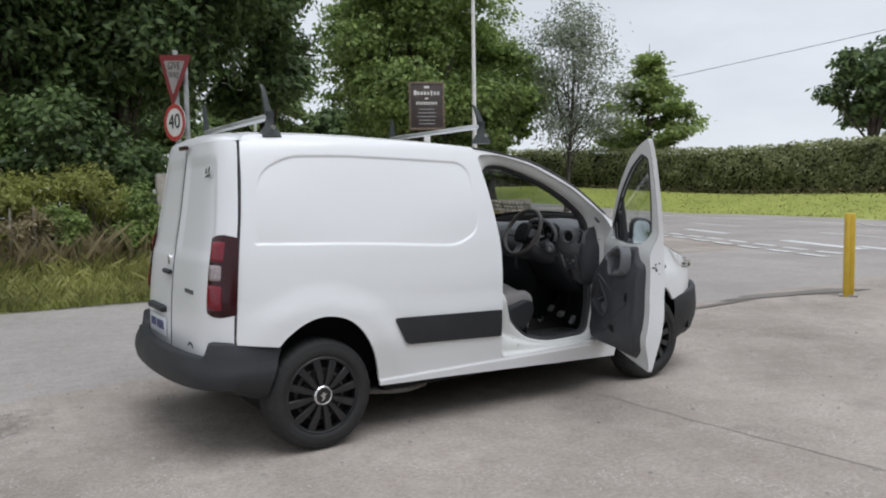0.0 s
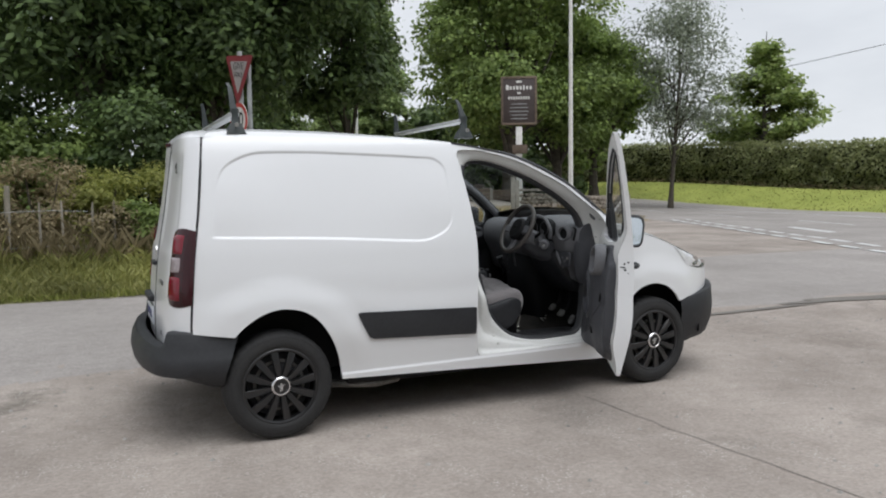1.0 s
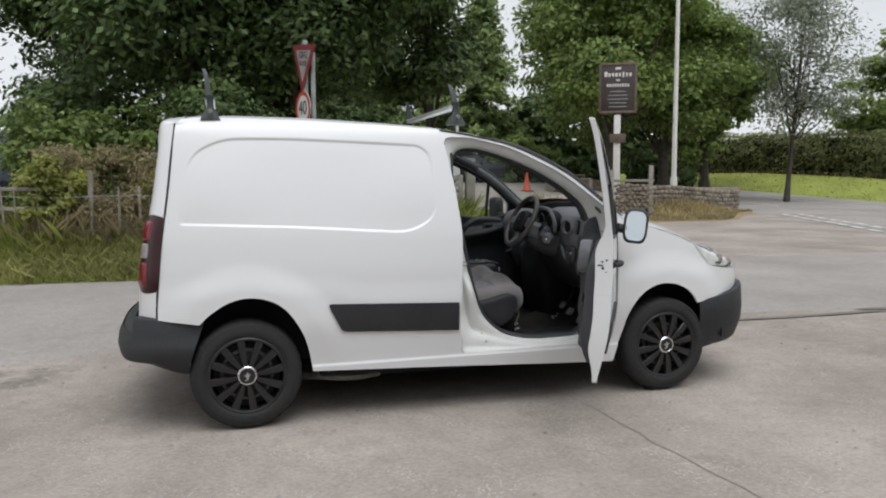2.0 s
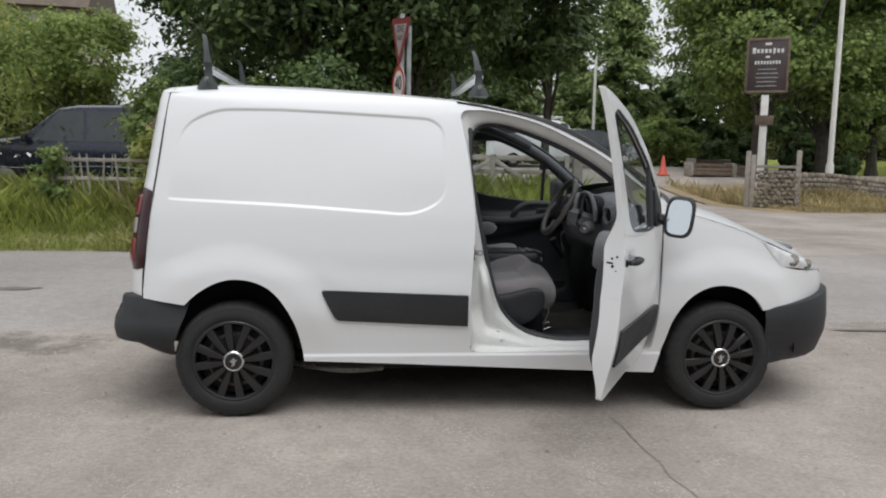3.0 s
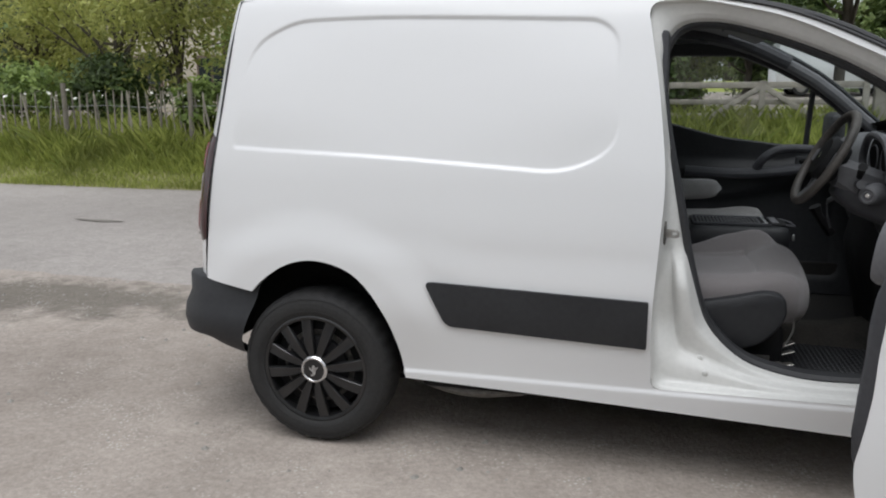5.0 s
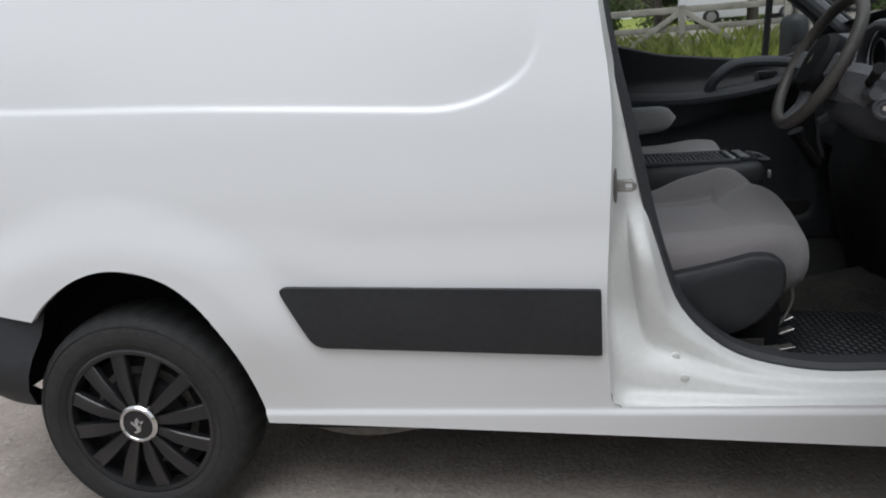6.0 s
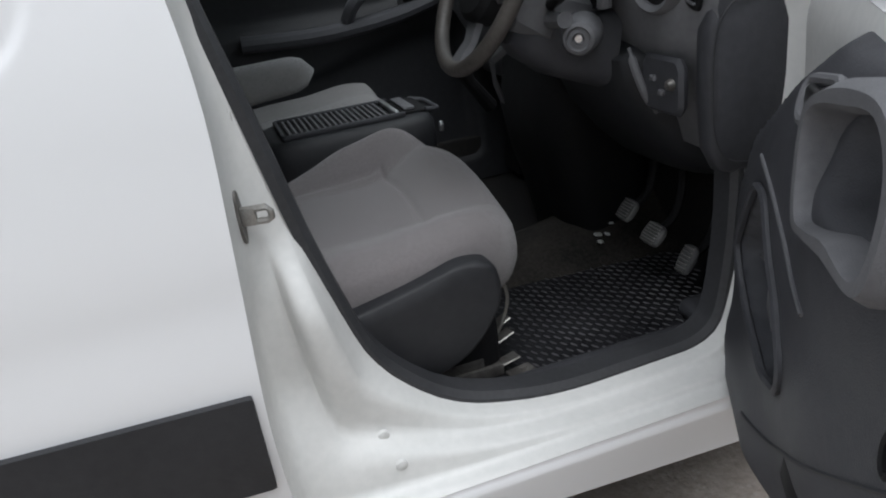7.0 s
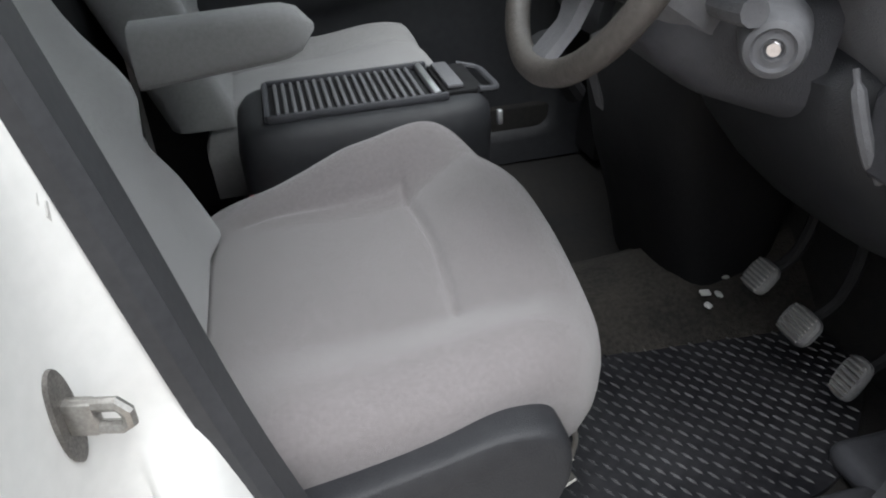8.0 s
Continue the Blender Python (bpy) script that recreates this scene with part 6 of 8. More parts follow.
for yy, zz in ((-0.585, 0.930), (-0.612, 0.905)):
    part("switch", Shape().box((2.128, yy, zz), (0.010, 0.016, 0.012), 0.003, 2), DASH, dash)
part("trim_lip", Shape().tube(open_curve([(2.11, -0.53, 0.985), (2.115, -0.545, 0.94), (2.13, -0.555, 0.89), (2.155, -0.555, 0.85)], 6), [0.004] * 3 + [0.009] * 12 + [0.005] * 4, 8), DASH, dash)
seam = [(2.275 + 0.113 * np.sign(math.cos(q)) * abs(math.cos(q))**0.55, -0.7275 + 0.006 * abs(math.cos(q))**4, 0.925 + 0.155 * np.sign(math.sin(q)) * abs(math.sin(q))**0.55) for q in np.linspace(0, 2 * math.pi, 49)]
part("cover_seam", Shape().tube(seam, 0.0022, 5, False), SEAL, dash)
part("mirror_switch", Shape().lathe([(0, 0.009), (0.006, 0.009), (0.010, 0.004), (0.012, -0.002)], 16, pose(2.125, -0.645, 0.925, 90, 0, -75)), DARKSTEEL, dash)
knee = []
for zt, x0, wide in ((0.985, 2.13, 0.17), (0.955, 2.09, 0.20), (0.90, 2.10, 0.215), (0.82, 2.14, 0.215), (0.74, 2.20, 0.205), (0.68, 2.26, 0.19), (0.655, 2.31, 0.16)):
    knee.append([(x0 + 0.14 - 0.14 * np.sign(math.cos(a)) * abs(math.cos(a))**0.55, -0.34 + wide * np.sign(math.sin(a)) * abs(math.sin(a))**0.55, zt) for a in np.linspace(0, 2 * math.pi, 41)[:-1]])
part("knee_bolster", Shape().loft(knee), PLASTIC, dash, "dark smooth knee panel", sharp=60)
stack = []
for z, w, dx in ((1.10, 0.19, 0.10), (0.98, 0.20, 0.13), (0.86, 0.21, 0.17), (0.74, 0.215, 0.19), (0.62, 0.21, 0.17), (0.48, 0.20, 0.13), (0.34, 0.19, 0.10)):
    stack.append([(2.30 - dx * np.sign(math.cos(a)) * abs(math.cos(a))**0.55, 0.075 + w * np.sign(math.sin(a)) * abs(math.sin(a))**0.55, z) for a in np.linspace(0, 2 * math.pi, 37)[:-1]])
part("centre_column", Shape().loft(stack), BLACK, dash, "dark moulded centre stack", sharp=60)
part("gear_lever", Shape().tube([(2.03, 0.05, 0.78), (1.97, 0.03, 0.86), (1.95, 0.025, 0.90)], [0.02, 0.016, 0.026], 10), BLACK, dash)
part("hood_trim", Shape().tube(open_curve([(2.065, -0.52, 1.07), (2.06, -0.53, 1.13), (2.055, -0.47, 1.205), (2.05, -0.36, 1.225), (2.055, -0.25, 1.205), (2.06, -0.19, 1.13), (2.065, -0.20, 1.07)], 6), 0.015, 8), DASH, dash)

# steering wheel and column
sw = thing("steering_wheel", "black three-spoke steering wheel", "steering wheel")
wm = pose(1.885, -0.36, 1.139, 0, -62, 0)
part("rim", Shape().tube([(0.182 * math.cos(a), 0.182 * math.sin(a), 0) for a in np.linspace(0, 2 * math.pi, 65)], 0.0165, 12, False, wm), LITRIM, sw, "black rim with brownish light in its colour")
part("hub_pad", Shape().loft([[(r * (1.0 * np.sign(math.cos(a)) * abs(math.cos(a))**0.7), r * 0.92 * np.sign(math.sin(a)) * abs(math.sin(a))**0.7, z) for a in np.linspace(0, 2 * math.pi, 29)[:-1]] for r, z in ((0.07, -0.06), (0.083, -0.03), (0.083, 0.0), (0.07, 0.016), (0.03, 0.020))], True, True, wm), BLACK, sw, "black hub pad")
for a, wd in ((90, 0.05), (-90, 0.05), (180, 0.045)):
    sp = Shape().loft([[(r, -b, h - 0.012), (r, b, h - 0.012), (r, b * 0.8, h), (r, -b * 0.8, h)] for r, b, h in ((0.06, wd * 0.8, -0.004), (0.12, wd * 0.55, -0.010), (0.178, wd * 0.62, 0.006))], True, True, wm @ pose(0, 0, 0, 0, 0, a))
    part("spoke", sp, DASH, sw)
part("badge", Shape().prism([(0.0, 0.016), (0.009, 0.004), (0.005, -0.014), (-0.006, -0.014), (-0.009, 0.004)], 0.018, 0.022, "z", wm @ pose(0, 0, 0, 0, 0, 90)), CHROME, sw)
col = thing("steering_column", "dark steering column cowl with ignition switch", "steering column")
part("cowl", Shape().loft([[(x, -0.36 + a * w, z + b * h) for a, b in ((-1, -0.6), (-0.7, -1), (0.7, -1), (1, -0.6), (1, 0.6), (0.7, 1), (-0.7, 1), (-1, 0.6))] for x, z, w, h in ((1.92, 1.09, 0.07, 0.05), (1.98, 1.06, 0.085, 0.07), (2.08, 1.02, 0.09, 0.075), (2.16, 0.99, 0.085, 0.075))]), DASH, col)
part("column_shroud", Shape().loft([[(x + 0.02 * b, -0.36 + a * w, z + b * h) for a, b in [(np.sign(math.cos(q)) * abs(math.cos(q))**0.6, np.sign(math.sin(q)) * abs(math.sin(q))**0.6) for q in np.linspace(0, 2 * math.pi, 29)[:-1]]] for x, z, w, h in ((1.935, 1.045, 0.05, 0.035), (1.96, 1.03, 0.075, 0.055), (2.02, 1.005, 0.10, 0.075), (2.12, 0.975, 0.12, 0.085))]), TRIM, col, "dark lower shroud", sharp=60)
ig = part("ignition_switch", Shape().lathe([(0, 0.020), (0.010, 0.020), (0.012, 0.025), (0.016, 0.023), (0.020, 0.023), (0.023, 0.028), (0.030, 0.024), (0.035, 0.010), (0.040, -0.06)], 32, pose(2.010, -0.520, 1.022, 90, 0, -35)), DASH, col, "round ignition switch")
part("key_slot", Shape().lathe([(0, 0.025), (0.007, 0.025), (0.0105, 0.0215)], 16, pose(2.010, -0.520, 1.022, 90, 0, -35)), CHROME, ig)
part("stalk", Shape().tube(open_curve([(1.99, -0.44, 1.08), (1.975, -0.51, 1.10), (1.965, -0.565, 1.125)], 5), [0.011] * 5 + [0.013] * 5 + [0.016], 10), BLACK, col, "black stalk")
part("stalk", Shape().tube(open_curve([(1.99, -0.43, 1.05), (1.98, -0.49, 1.055), (1.975, -0.53, 1.06)], 4), 0.016, 10), DASH, col)
part("adjust_lever", Shape().loft([[(x, y + a * 0.014, z + b * 0.008) for a, b in ((-1, -1), (1, -1), (1, 1), (-1, 1))] for x, y, z in ((1.96, -0.27, 0.985), (1.94, -0.22, 0.955), (1.95, -0.20, 0.90), (1.97, -0.185, 0.85))]), DASH, col)

# pedals
ped = thing("pedal_set", "three worn metal-faced pedals under the dashboard", "pedals")
for (x, y, z, w, h, tilt) in ((2.262, -0.250, 0.512, 0.062, 0.060, 30), (2.268, -0.358, 0.480, 0.076, 0.058, 30), (2.292, -0.462, 0.444, 0.050, 0.074, 40)):
    m = pose(x, y, z, 0, -tilt - 20, 0)
    pad = part("pedal_pad", Shape().loft([[(k * h / 2 * np.sign(math.cos(a)) * abs(math.cos(a))**0.6, k * w / 2 * np.sign(math.sin(a)) * abs(math.sin(a))**0.6, d) for a in np.linspace(0, 2 * math.pi, 25)[:-1]] for k, d in ((0.86, -0.010), (1.0, -0.005), (1.0, 0.003), (0.9, 0.0075), (0.5, 0.0085))], True, True, m), PEDAL, ped, "ribbed rubber pedal pad")
    rb = Shape()
    for i in range(7):
        rb.box((-h * 0.40 + h * 0.8 * i / 6, 0, 0.0095), (0.004, w * 0.70, 0.004), 0.001, 1, m)
    part("pad_rib", rb, STEEL, pad)
    part("pedal_arm", Shape().tube(open_curve([(x + 0.01, y, z - 0.002), (x + 0.06, y - 0.01, z + 0.05), (x + 0.08, y - 0.01, z + 0.16), (x + 0.05, y, z + 0.30)], 5), 0.011, 8), BLACK, ped)

# floor mat with raised studs
fm = thing("floor_mat", "black rubber checker-plate mat with dust", "floor mat")
outline = round_corners([(1.80, -0.13), (2.06, -0.10), (2.42, -0.13), (2.44, -0.35), (2.30, -0.50), (2.20, -0.575), (1.80, -0.600), (1.74, -0.59), (1.74, -0.18)], [0.02, 0.1, 0.03, 0.08, 0.1, 0.1, 0.02, 0.02, 0.02], 4)
part("mat_sheet", Shape().prism([tuple(p) for p in outline], 0.331, 0.342, "z"), MATRUBBER, fm)
st = Shape()
inside = []
for i in range(39):
    for j in range(18):
        x, y = 1.75 + 0.0185 * i, -0.625 + 0.0315 * j + (0.0158 if i % 2 else 0)
        inside.append((x, y, -62))
pts = np.array([(a, c_) for a, c_, _ in inside])
dd, _ = poly_distance(pts, outline)
for (x, y, a), q in zip(inside, dd):
    if q < -0.012:
        c_, s_ = math.cos(radians(a)), math.sin(radians(a))
        v = [(-0.0115, 0, 0), (0, -0.0030, 0), (0.0115, 0, 0), (0, 0.0030, 0), (-0.005, 0, 0.0030), (0.005, 0, 0.0030)]
        st.add([(x + c_ * p - s_ * r, y + s_ * p + c_ * r, 0.342 + h) for p, r, h in v], [(0, 1, 4), (1, 5, 4), (1, 2, 5), (2, 3, 5), (3, 4, 5), (3, 0, 4)])
studs = part("raised_stud", st, STUD, fm, "raised lozenge studs")
tagged(studs, kind="stuff")
part("carpet_hump", Shape().loft([[(x, -0.02 + a * w, 0.335 + b_ * h) for a, b_ in ((-1.6, 0), (-1, 0.6), (-0.5, 1), (0.5, 1), (1, 0.6), (1.6, 0))] for x, w, h in ((1.78, 0.10, 0.04), (2.05, 0.11, 0.06), (2.25, 0.12, 0.10), (2.46, 0.13, 0.16))], True, True), DUSTY, fm, "carpet hump grey-brown with dust")
part("heel_pad", Shape().box((2.34, -0.575, 0.362), (0.24, 0.12, 0.05), 0.024, 3), TRIM, fm)
for i, (sx, sy, sz, tw) in enumerate(((2.235, -0.135, 0.408, 10), (2.255, -0.150, 0.410, 70), (2.225, -0.165, 0.400, 40), (2.285, -0.120, 0.425, 120))):
    part("paper_scrap", Shape().box((0, 0, 0), (0.026 - 0.004 * i, 0.015, 0.007), 0.003, 1, pose(sx, sy, sz, 20, 15, tw)), JAMB, fm)

# ---- plants ----
BARK = mat("grey_brown_bark", (0.045, 0.038, 0.030), (0.11, 0.095, 0.075), 5, rough=0.95, bump=1.0, bump_scale=35)
LEAF_DARK = leafy("dark_tree_leaves", (0.048, 0.078, 0.028), (0.158, 0.228, 0.074), 0.34)
LEAF_MID = leafy("green_tree_leaves", (0.125, 0.185, 0.052), (0.315, 0.405, 0.120), 0.46)
LEAF_LIGHT = leafy("light_tree_leaves", (0.150, 0.220, 0.055), (0.340, 0.410, 0.130), 0.5)
LEAF_OLIVE = leafy("olive_tree_leaves", (0.240, 0.270, 0.070), (0.500, 0.510, 0.170), 0.6)
LEAF_SILVER = leafy("silvery_tree_leaves", (0.17, 0.20, 0.14), (0.34, 0.37, 0.28), 0.45)
HEDGELEAF = leafy("hedge_leaves", (0.170, 0.200, 0.085), (0.360, 0.375, 0.180), 0.5)
CONIFER = leafy("conifer_needles", (0.125, 0.185, 0.065), (0.310, 0.390, 0.140), 0.35)
BRUSH = leafy("dead_bracken", (0.225, 0.185, 0.100), (0.450, 0.380, 0.230), 0.45)
GRASS = leafy("grass_blades", (0.185, 0.228, 0.046), (0.430, 0.465, 0.130), 0.45)
STRAWGREEN = leafy("yellowing_grass", (0.220, 0.235, 0.075), (0.450, 0.440, 0.165), 0.45)
STRAW = leafy("straw_grass", (0.264, 0.216, 0.102), (0.504, 0.420, 0.228), 0.4)
FLOWER = mat("white_umbels", (0.6, 0.6, 0.55), (0.75, 0.75, 0.7), 10, rough=0.9)
CORE = mat("hedge_shade", (0.010, 0.012, 0.006), (0.028, 0.030, 0.016), 3, rough=1.0)


def leaf_quads(rng, centres, normals, length, width, droop=0.25):
    """One four-cornered leaf at each centre."""
    n = len(centres)
    d = rng.normal(size=(n, 3))
    d[:, 2] -= droop
    d -= normals * np.sum(d * normals, 1)[:, None]
    d /= np.linalg.norm(d, axis=1)[:, None] + 1e-9
    s = np.cross(normals, d)
    ln = (length * rng.uniform(0.6, 1.3, n))[:, None]
    wd = (width * rng.uniform(0.6, 1.3, n))[:, None]
    v = np.empty((n, 4, 3))
    v[:, 0] = centres - d * ln * 0.5
    v[:, 1] = centres + s * wd * 0.5 + normals * wd * 0.12
    v[:, 2] = centres + d * ln * 0.5
    v[:, 3] = centres - s * wd * 0.5 + normals * wd * 0.12
    return v.reshape(-1, 3)


def unit(a):
    return a / (np.linalg.norm(a, axis=-1, keepdims=True) + 1e-9)


def cloud(rng, centre, radii, lobes, clumps, leaves, length, width, lobe=0.42, shell=0.85, low=-0.7, spray=0.16):
    """Leaves of a crown: lobes on an uneven body, clumps on the lobes, leaves on the clumps. Gives corners and the lobes' centres."""
    centre, radii = np.array(centre, float), np.array(radii, float)
    d = unit(rng.normal(size=(lobes, 3)))
    d[:, 2] = np.clip(d[:, 2], low, 1)
    lc = centre + d * radii * rng.uniform(0.35, shell, (lobes, 1))
    lr = lobe * radii.mean() * rng.uniform(0.6, 1.3, lobes)
    k = rng.integers(0, lobes, clumps)
    cd = unit(rng.normal(size=(clumps, 3)) + 0.35 * d[k])
    cc = lc[k] + cd * lr[k][:, None] * rng.uniform(0.65, 1.08, (clumps, 1)) * np.array([1, 1, 0.8])
    j = np.repeat(np.arange(clumps), leaves)
    off = rng.normal(size=(len(j), 3)) * np.array([1, 1, 0.55]) * spray * radii.mean() ** 0.5
    p = cc[j] + off
    nrm = unit(0.75 * unit(p - lc[k][j]) + np.array([0, 0, 0.55]) + rng.normal(size=p.shape) * 0.45)
    return leaf_quads(rng, p, nrm, length, width), lc, lr


def build_tree(name, label, x, y, trunk, crown_z, radii, material, seed, lobes=18, clumps=420, leaves=24, length=0.22, width=0.12, lobe=0.42, thick=0.25, low=-0.7, spray=0.16, twigs=0, group="trees round the junction"):
    rng = np.random.default_rng(seed)
    z0 = float(height(x, y)) - 0.05
    tree = thing(name, label, "tree", pose(x, y, z0), group)
    v, lc, lr = cloud(rng, (0, 0, crown_z), radii, lobes, clumps, leaves, length, width, lobe, low=low, spray=spray)
    wood, limbs = Shape(), []
    lean = rng.normal(size=2) * 0.03
    stem = [(lean[0] * t * crown_z + 0.08 * math.sin(3 * t + seed), lean[1] * t * crown_z + 0.08 * math.cos(2.3 * t + seed), crown_z * 1.15 * t) for t in np.linspace(0, 1, 9)]
    wood.tube(stem, [thick * (1.35 if i == 0 else 1 - 0.085 * i) for i in range(9)], 10)
    for c in lc:
        t = np.clip(0.30 + 0.5 * rng.random(), trunk / (crown_z * 1.15), 0.95)
        b = np.array(stem[int(t * 8)])
        m = (b + c) / 2 + np.array([0, 0, -0.06 * np.linalg.norm(c - b)]) + rng.normal(size=3) * 0.12
        limbs.append(Shape().tube(open_curve([b, m, c], 4), list(np.linspace(thick * 0.34, thick * 0.06, 9)), 6))
    for k in range(twigs):
        c = lc[k % len(lc)]
        e = c + unit(rng.normal(size=3)) * lr[k % len(lc)] * 1.1
        limbs[k % len(lc)].tube(open_curve([c, (c + e) / 2 + rng.normal(size=3) * 0.08, e], 3), list(np.linspace(thick * 0.07, thick * 0.015, 7)), 5)
    for limb in limbs:
        part("limb", limb, BARK, tree)
    part("trunk", wood, BARK, tree)
    part("crown", fast_mesh("crown", v, 4, material), material, tree)
    return tree


def build_bush(name, label, x, y, z, radii, material, seed, clumps=160, leaves=26, length=0.13, width=0.075, lobes=9, category="bush", group="bushes"):
    rng = np.random.default_rng(seed)
    bush = thing(name, label, category, pose(x, y, float(height(x, y)) - 0.03), group)
    v, lc, lr = cloud(rng, (0, 0, z), radii, lobes, clumps, leaves, length, width, 0.5, 0.75, -0.9, 0.11)
    wood = Shape()
    for c in lc:
        wood.tube(open_curve([(0.1 * rng.normal(), 0.1 * rng.normal(), 0), (c[0] * 0.5, c[1] * 0.5, c[2] * 0.5), tuple(c)], 3), list(np.linspace(0.035, 0.01, 7)), 5)
    part("stem", wood, BARK, bush)
    part("foliage", fast_mesh("foliage", v, 4, material), material, bush)
    return bush


def blades(name, label, rng, x, y, tall, wide, material, lean=0.35, lift=0.03, category="grass"):
    """Tufts of grass blades, as one mass."""
    n = len(x)
    z = height(x, y) + lift
    a = rng.uniform(0, 2 * math.pi, n)
    l = tall * rng.uniform(0.5, 1.25, n)
    b = np.stack([x, y, z], 1)
    side = np.stack([np.cos(a), np.sin(a), np.zeros(n)], 1) * (wide * rng.uniform(0.6, 1.4, n))[:, None]
    bend = np.stack([-np.sin(a), np.cos(a), np.zeros(n)], 1) * (l * lean * rng.normal(size=n))[:, None] + np.stack([rng.normal(size=n), rng.normal(size=n), np.zeros(n)], 1) * (l * 0.2)[:, None]
    up = np.stack([np.zeros(n), np.zeros(n), l], 1)
    v = np.empty((n, 4, 3))
    v[:, 0], v[:, 1] = b - side, b + side
    v[:, 2] = b + up * 0.62 + bend * 0.45 + side * 0.6
    v[:, 3] = b + up + bend
    return tagged(part(name, fast_mesh(name, v.reshape(-1, 3), 4, material), material), label, category, kind="stuff")


# grass of the verge beside the side road
rng = np.random.default_rng(11)
n = 60000
gx, gy = rng.uniform(-17, 5.0, n), 6.15 + 1.9 * rng.random(n)**0.9
patchy = np.array([noise.noise(Vector((a * 1.1, b * 1.6, 0))) for a, b in zip(gx, gy)])
tall = 0.07 + 0.05 * np.clip(patchy + 0.5, 0, 1) + (0.20 + 0.24 * np.clip(patchy + 0.3, 0, 1)) * smooth(6.75, 7.5, gy) * (1 - smooth(-3.2, -2.0, gx))
blades("verge_grass", "mixed green verge grass, mown at the road edge", rng, gx, gy, tall, 0.005 + 0.004 * (tall > 0.2), GRASS)
n = 9000
gx, gy = rng.uniform(-20, -2.2, n), rng.uniform(7.4, 10.5, n)
blades("long_grass", "long green grass along the paling fence", rng, gx, gy, 0.38 + 0.2 * rng.random(n), 0.009, GRASS, 0.5)
n = 12000
gx, gy = rng.uniform(1.5, 4.3, n), rng.uniform(6.9, 9.6, n)
blades("gateway_grass", "long green grass in front of the gate", rng, gx, gy, 0.34 + 0.36 * rng.random(n), 0.007, GRASS, 0.4)
n = 16000
gx, gy = rng.uniform(-3.2, 3.0, n), 6.25 + 1.7 * rng.random(n)
blades("rough_grass", "rough yellow-green grass on the verge", rng, gx, gy, 0.10 + 0.12 * rng.random(n) + 0.12 * smooth(7.0, 7.8, gy), 0.010, STRAWGREEN, 0.6)
n = 7000
gx, gy = rng.uniform(-3.2, 1.2, n), 7.55 + 0.8 * rng.random(n)
blades("dead_brush", "grey-brown dead stalks under the fence", rng, gx, gy, 0.18 + 0.42 * rng.random(n), 0.007, BRUSH, 0.45)
n = 320
gx, gy = rng.uniform(1.5, 4.6, n), rng.uniform(6.8, 8.2, n)
fv = leaf_quads(rng, np.stack([gx, gy, height(gx, gy) + 0.35 + 0.2 * rng.random(n)], 1), unit(rng.normal(size=(n, 3)) * 0.4 + np.array([0, -0.5, 1.0])), 0.035, 0.035)
tagged(part("daisies", fast_mesh("daisies", fv, 4, FLOWER), FLOWER), "white flowers among the grass", "flowers", kind="stuff")
n = 70
gx, gy = rng.uniform(-14, -4, n), rng.uniform(7.4, 8.0, n)
fv = leaf_quads(rng, np.stack([gx, gy, height(gx, gy) + 0.95 + 0.15 * rng.random(n)], 1), unit(rng.normal(size=(n, 3)) * 0.3 + np.array([0, 0, 1.0])), 0.09, 0.08)
tagged(part("cow_parsley", fast_mesh("cow_parsley", fv, 4, FLOWER), FLOWER), "white cow parsley heads by the fence", "flowers", kind="stuff")
n = 12000
ga, gb = rng.uniform(-30, 60, n), rng.uniform(0.1, 5.6, n)
gx, gy = kerbplace(ga, gb)
blades("far_grass", "short bright grass of the far verge", rng, gx, gy, 0.06 + 0.04 * rng.random(n), 0.03, STRAWGREEN, 0.4, 0.05)
n = 9000
gx = rng.uniform(13.2, 21.5, n)
gy = 17.2 + 4.2 * smooth(16.5, 21.5, gx) + 3.2 * smooth(14.4, 13.0, gx) + rng.random(n)**1.5 * 6
blades("straw_grass", "dry straw grass before the pub wall", rng, gx, gy, 0.12 + 0.38 * rng.random(n) * smooth(0.8, 3.5, gy - 17.2 - 4.2 * smooth(16.5, 21.5, gx)), 0.018, STRAW, 0.4, 0.05)

# dark mass of trees behind the verge
build_tree("broadleaf_tree", "tall dark broadleaf tree overhanging the verge", 1.75, 12.9, 1.6, 6.8, (4.25, 4.0, 5.2), LEAF_DARK, 21, lobes=46, clumps=2000, leaves=44, length=0.19, width=0.095, lobe=0.36, thick=0.38, low=-0.95)
build_tree("broadleaf_tree", "tall dark broadleaf tree behind the fence", -0.6, 11.6, 1.2, 6.2, (2.5, 2.6, 5.0), LEAF_DARK, 22, lobes=28, clumps=1000, leaves=40, length=0.19, width=0.095, lobe=0.38, thick=0.3, low=-0.95)
build_tree("broadleaf_tree", "dark broadleaf tree at the end of the fence", -2.9, 14.8, 1.0, 5.6, (2.2, 2.2, 4.8), LEAF_DARK, 28, lobes=30, clumps=1000, leaves=40, length=0.19, width=0.095, lobe=0.38, thick=0.26, low=-0.95)
build_tree("broadleaf_tree", "dark broadleaf tree behind the gate", 2.8, 21.0, 2.5, 6.4, (3.0, 3.2, 4.6), LEAF_DARK, 23, lobes=26, clumps=760, leaves=24, length=0.28, width=0.14, lobe=0.38, thick=0.3, low=-0.6)
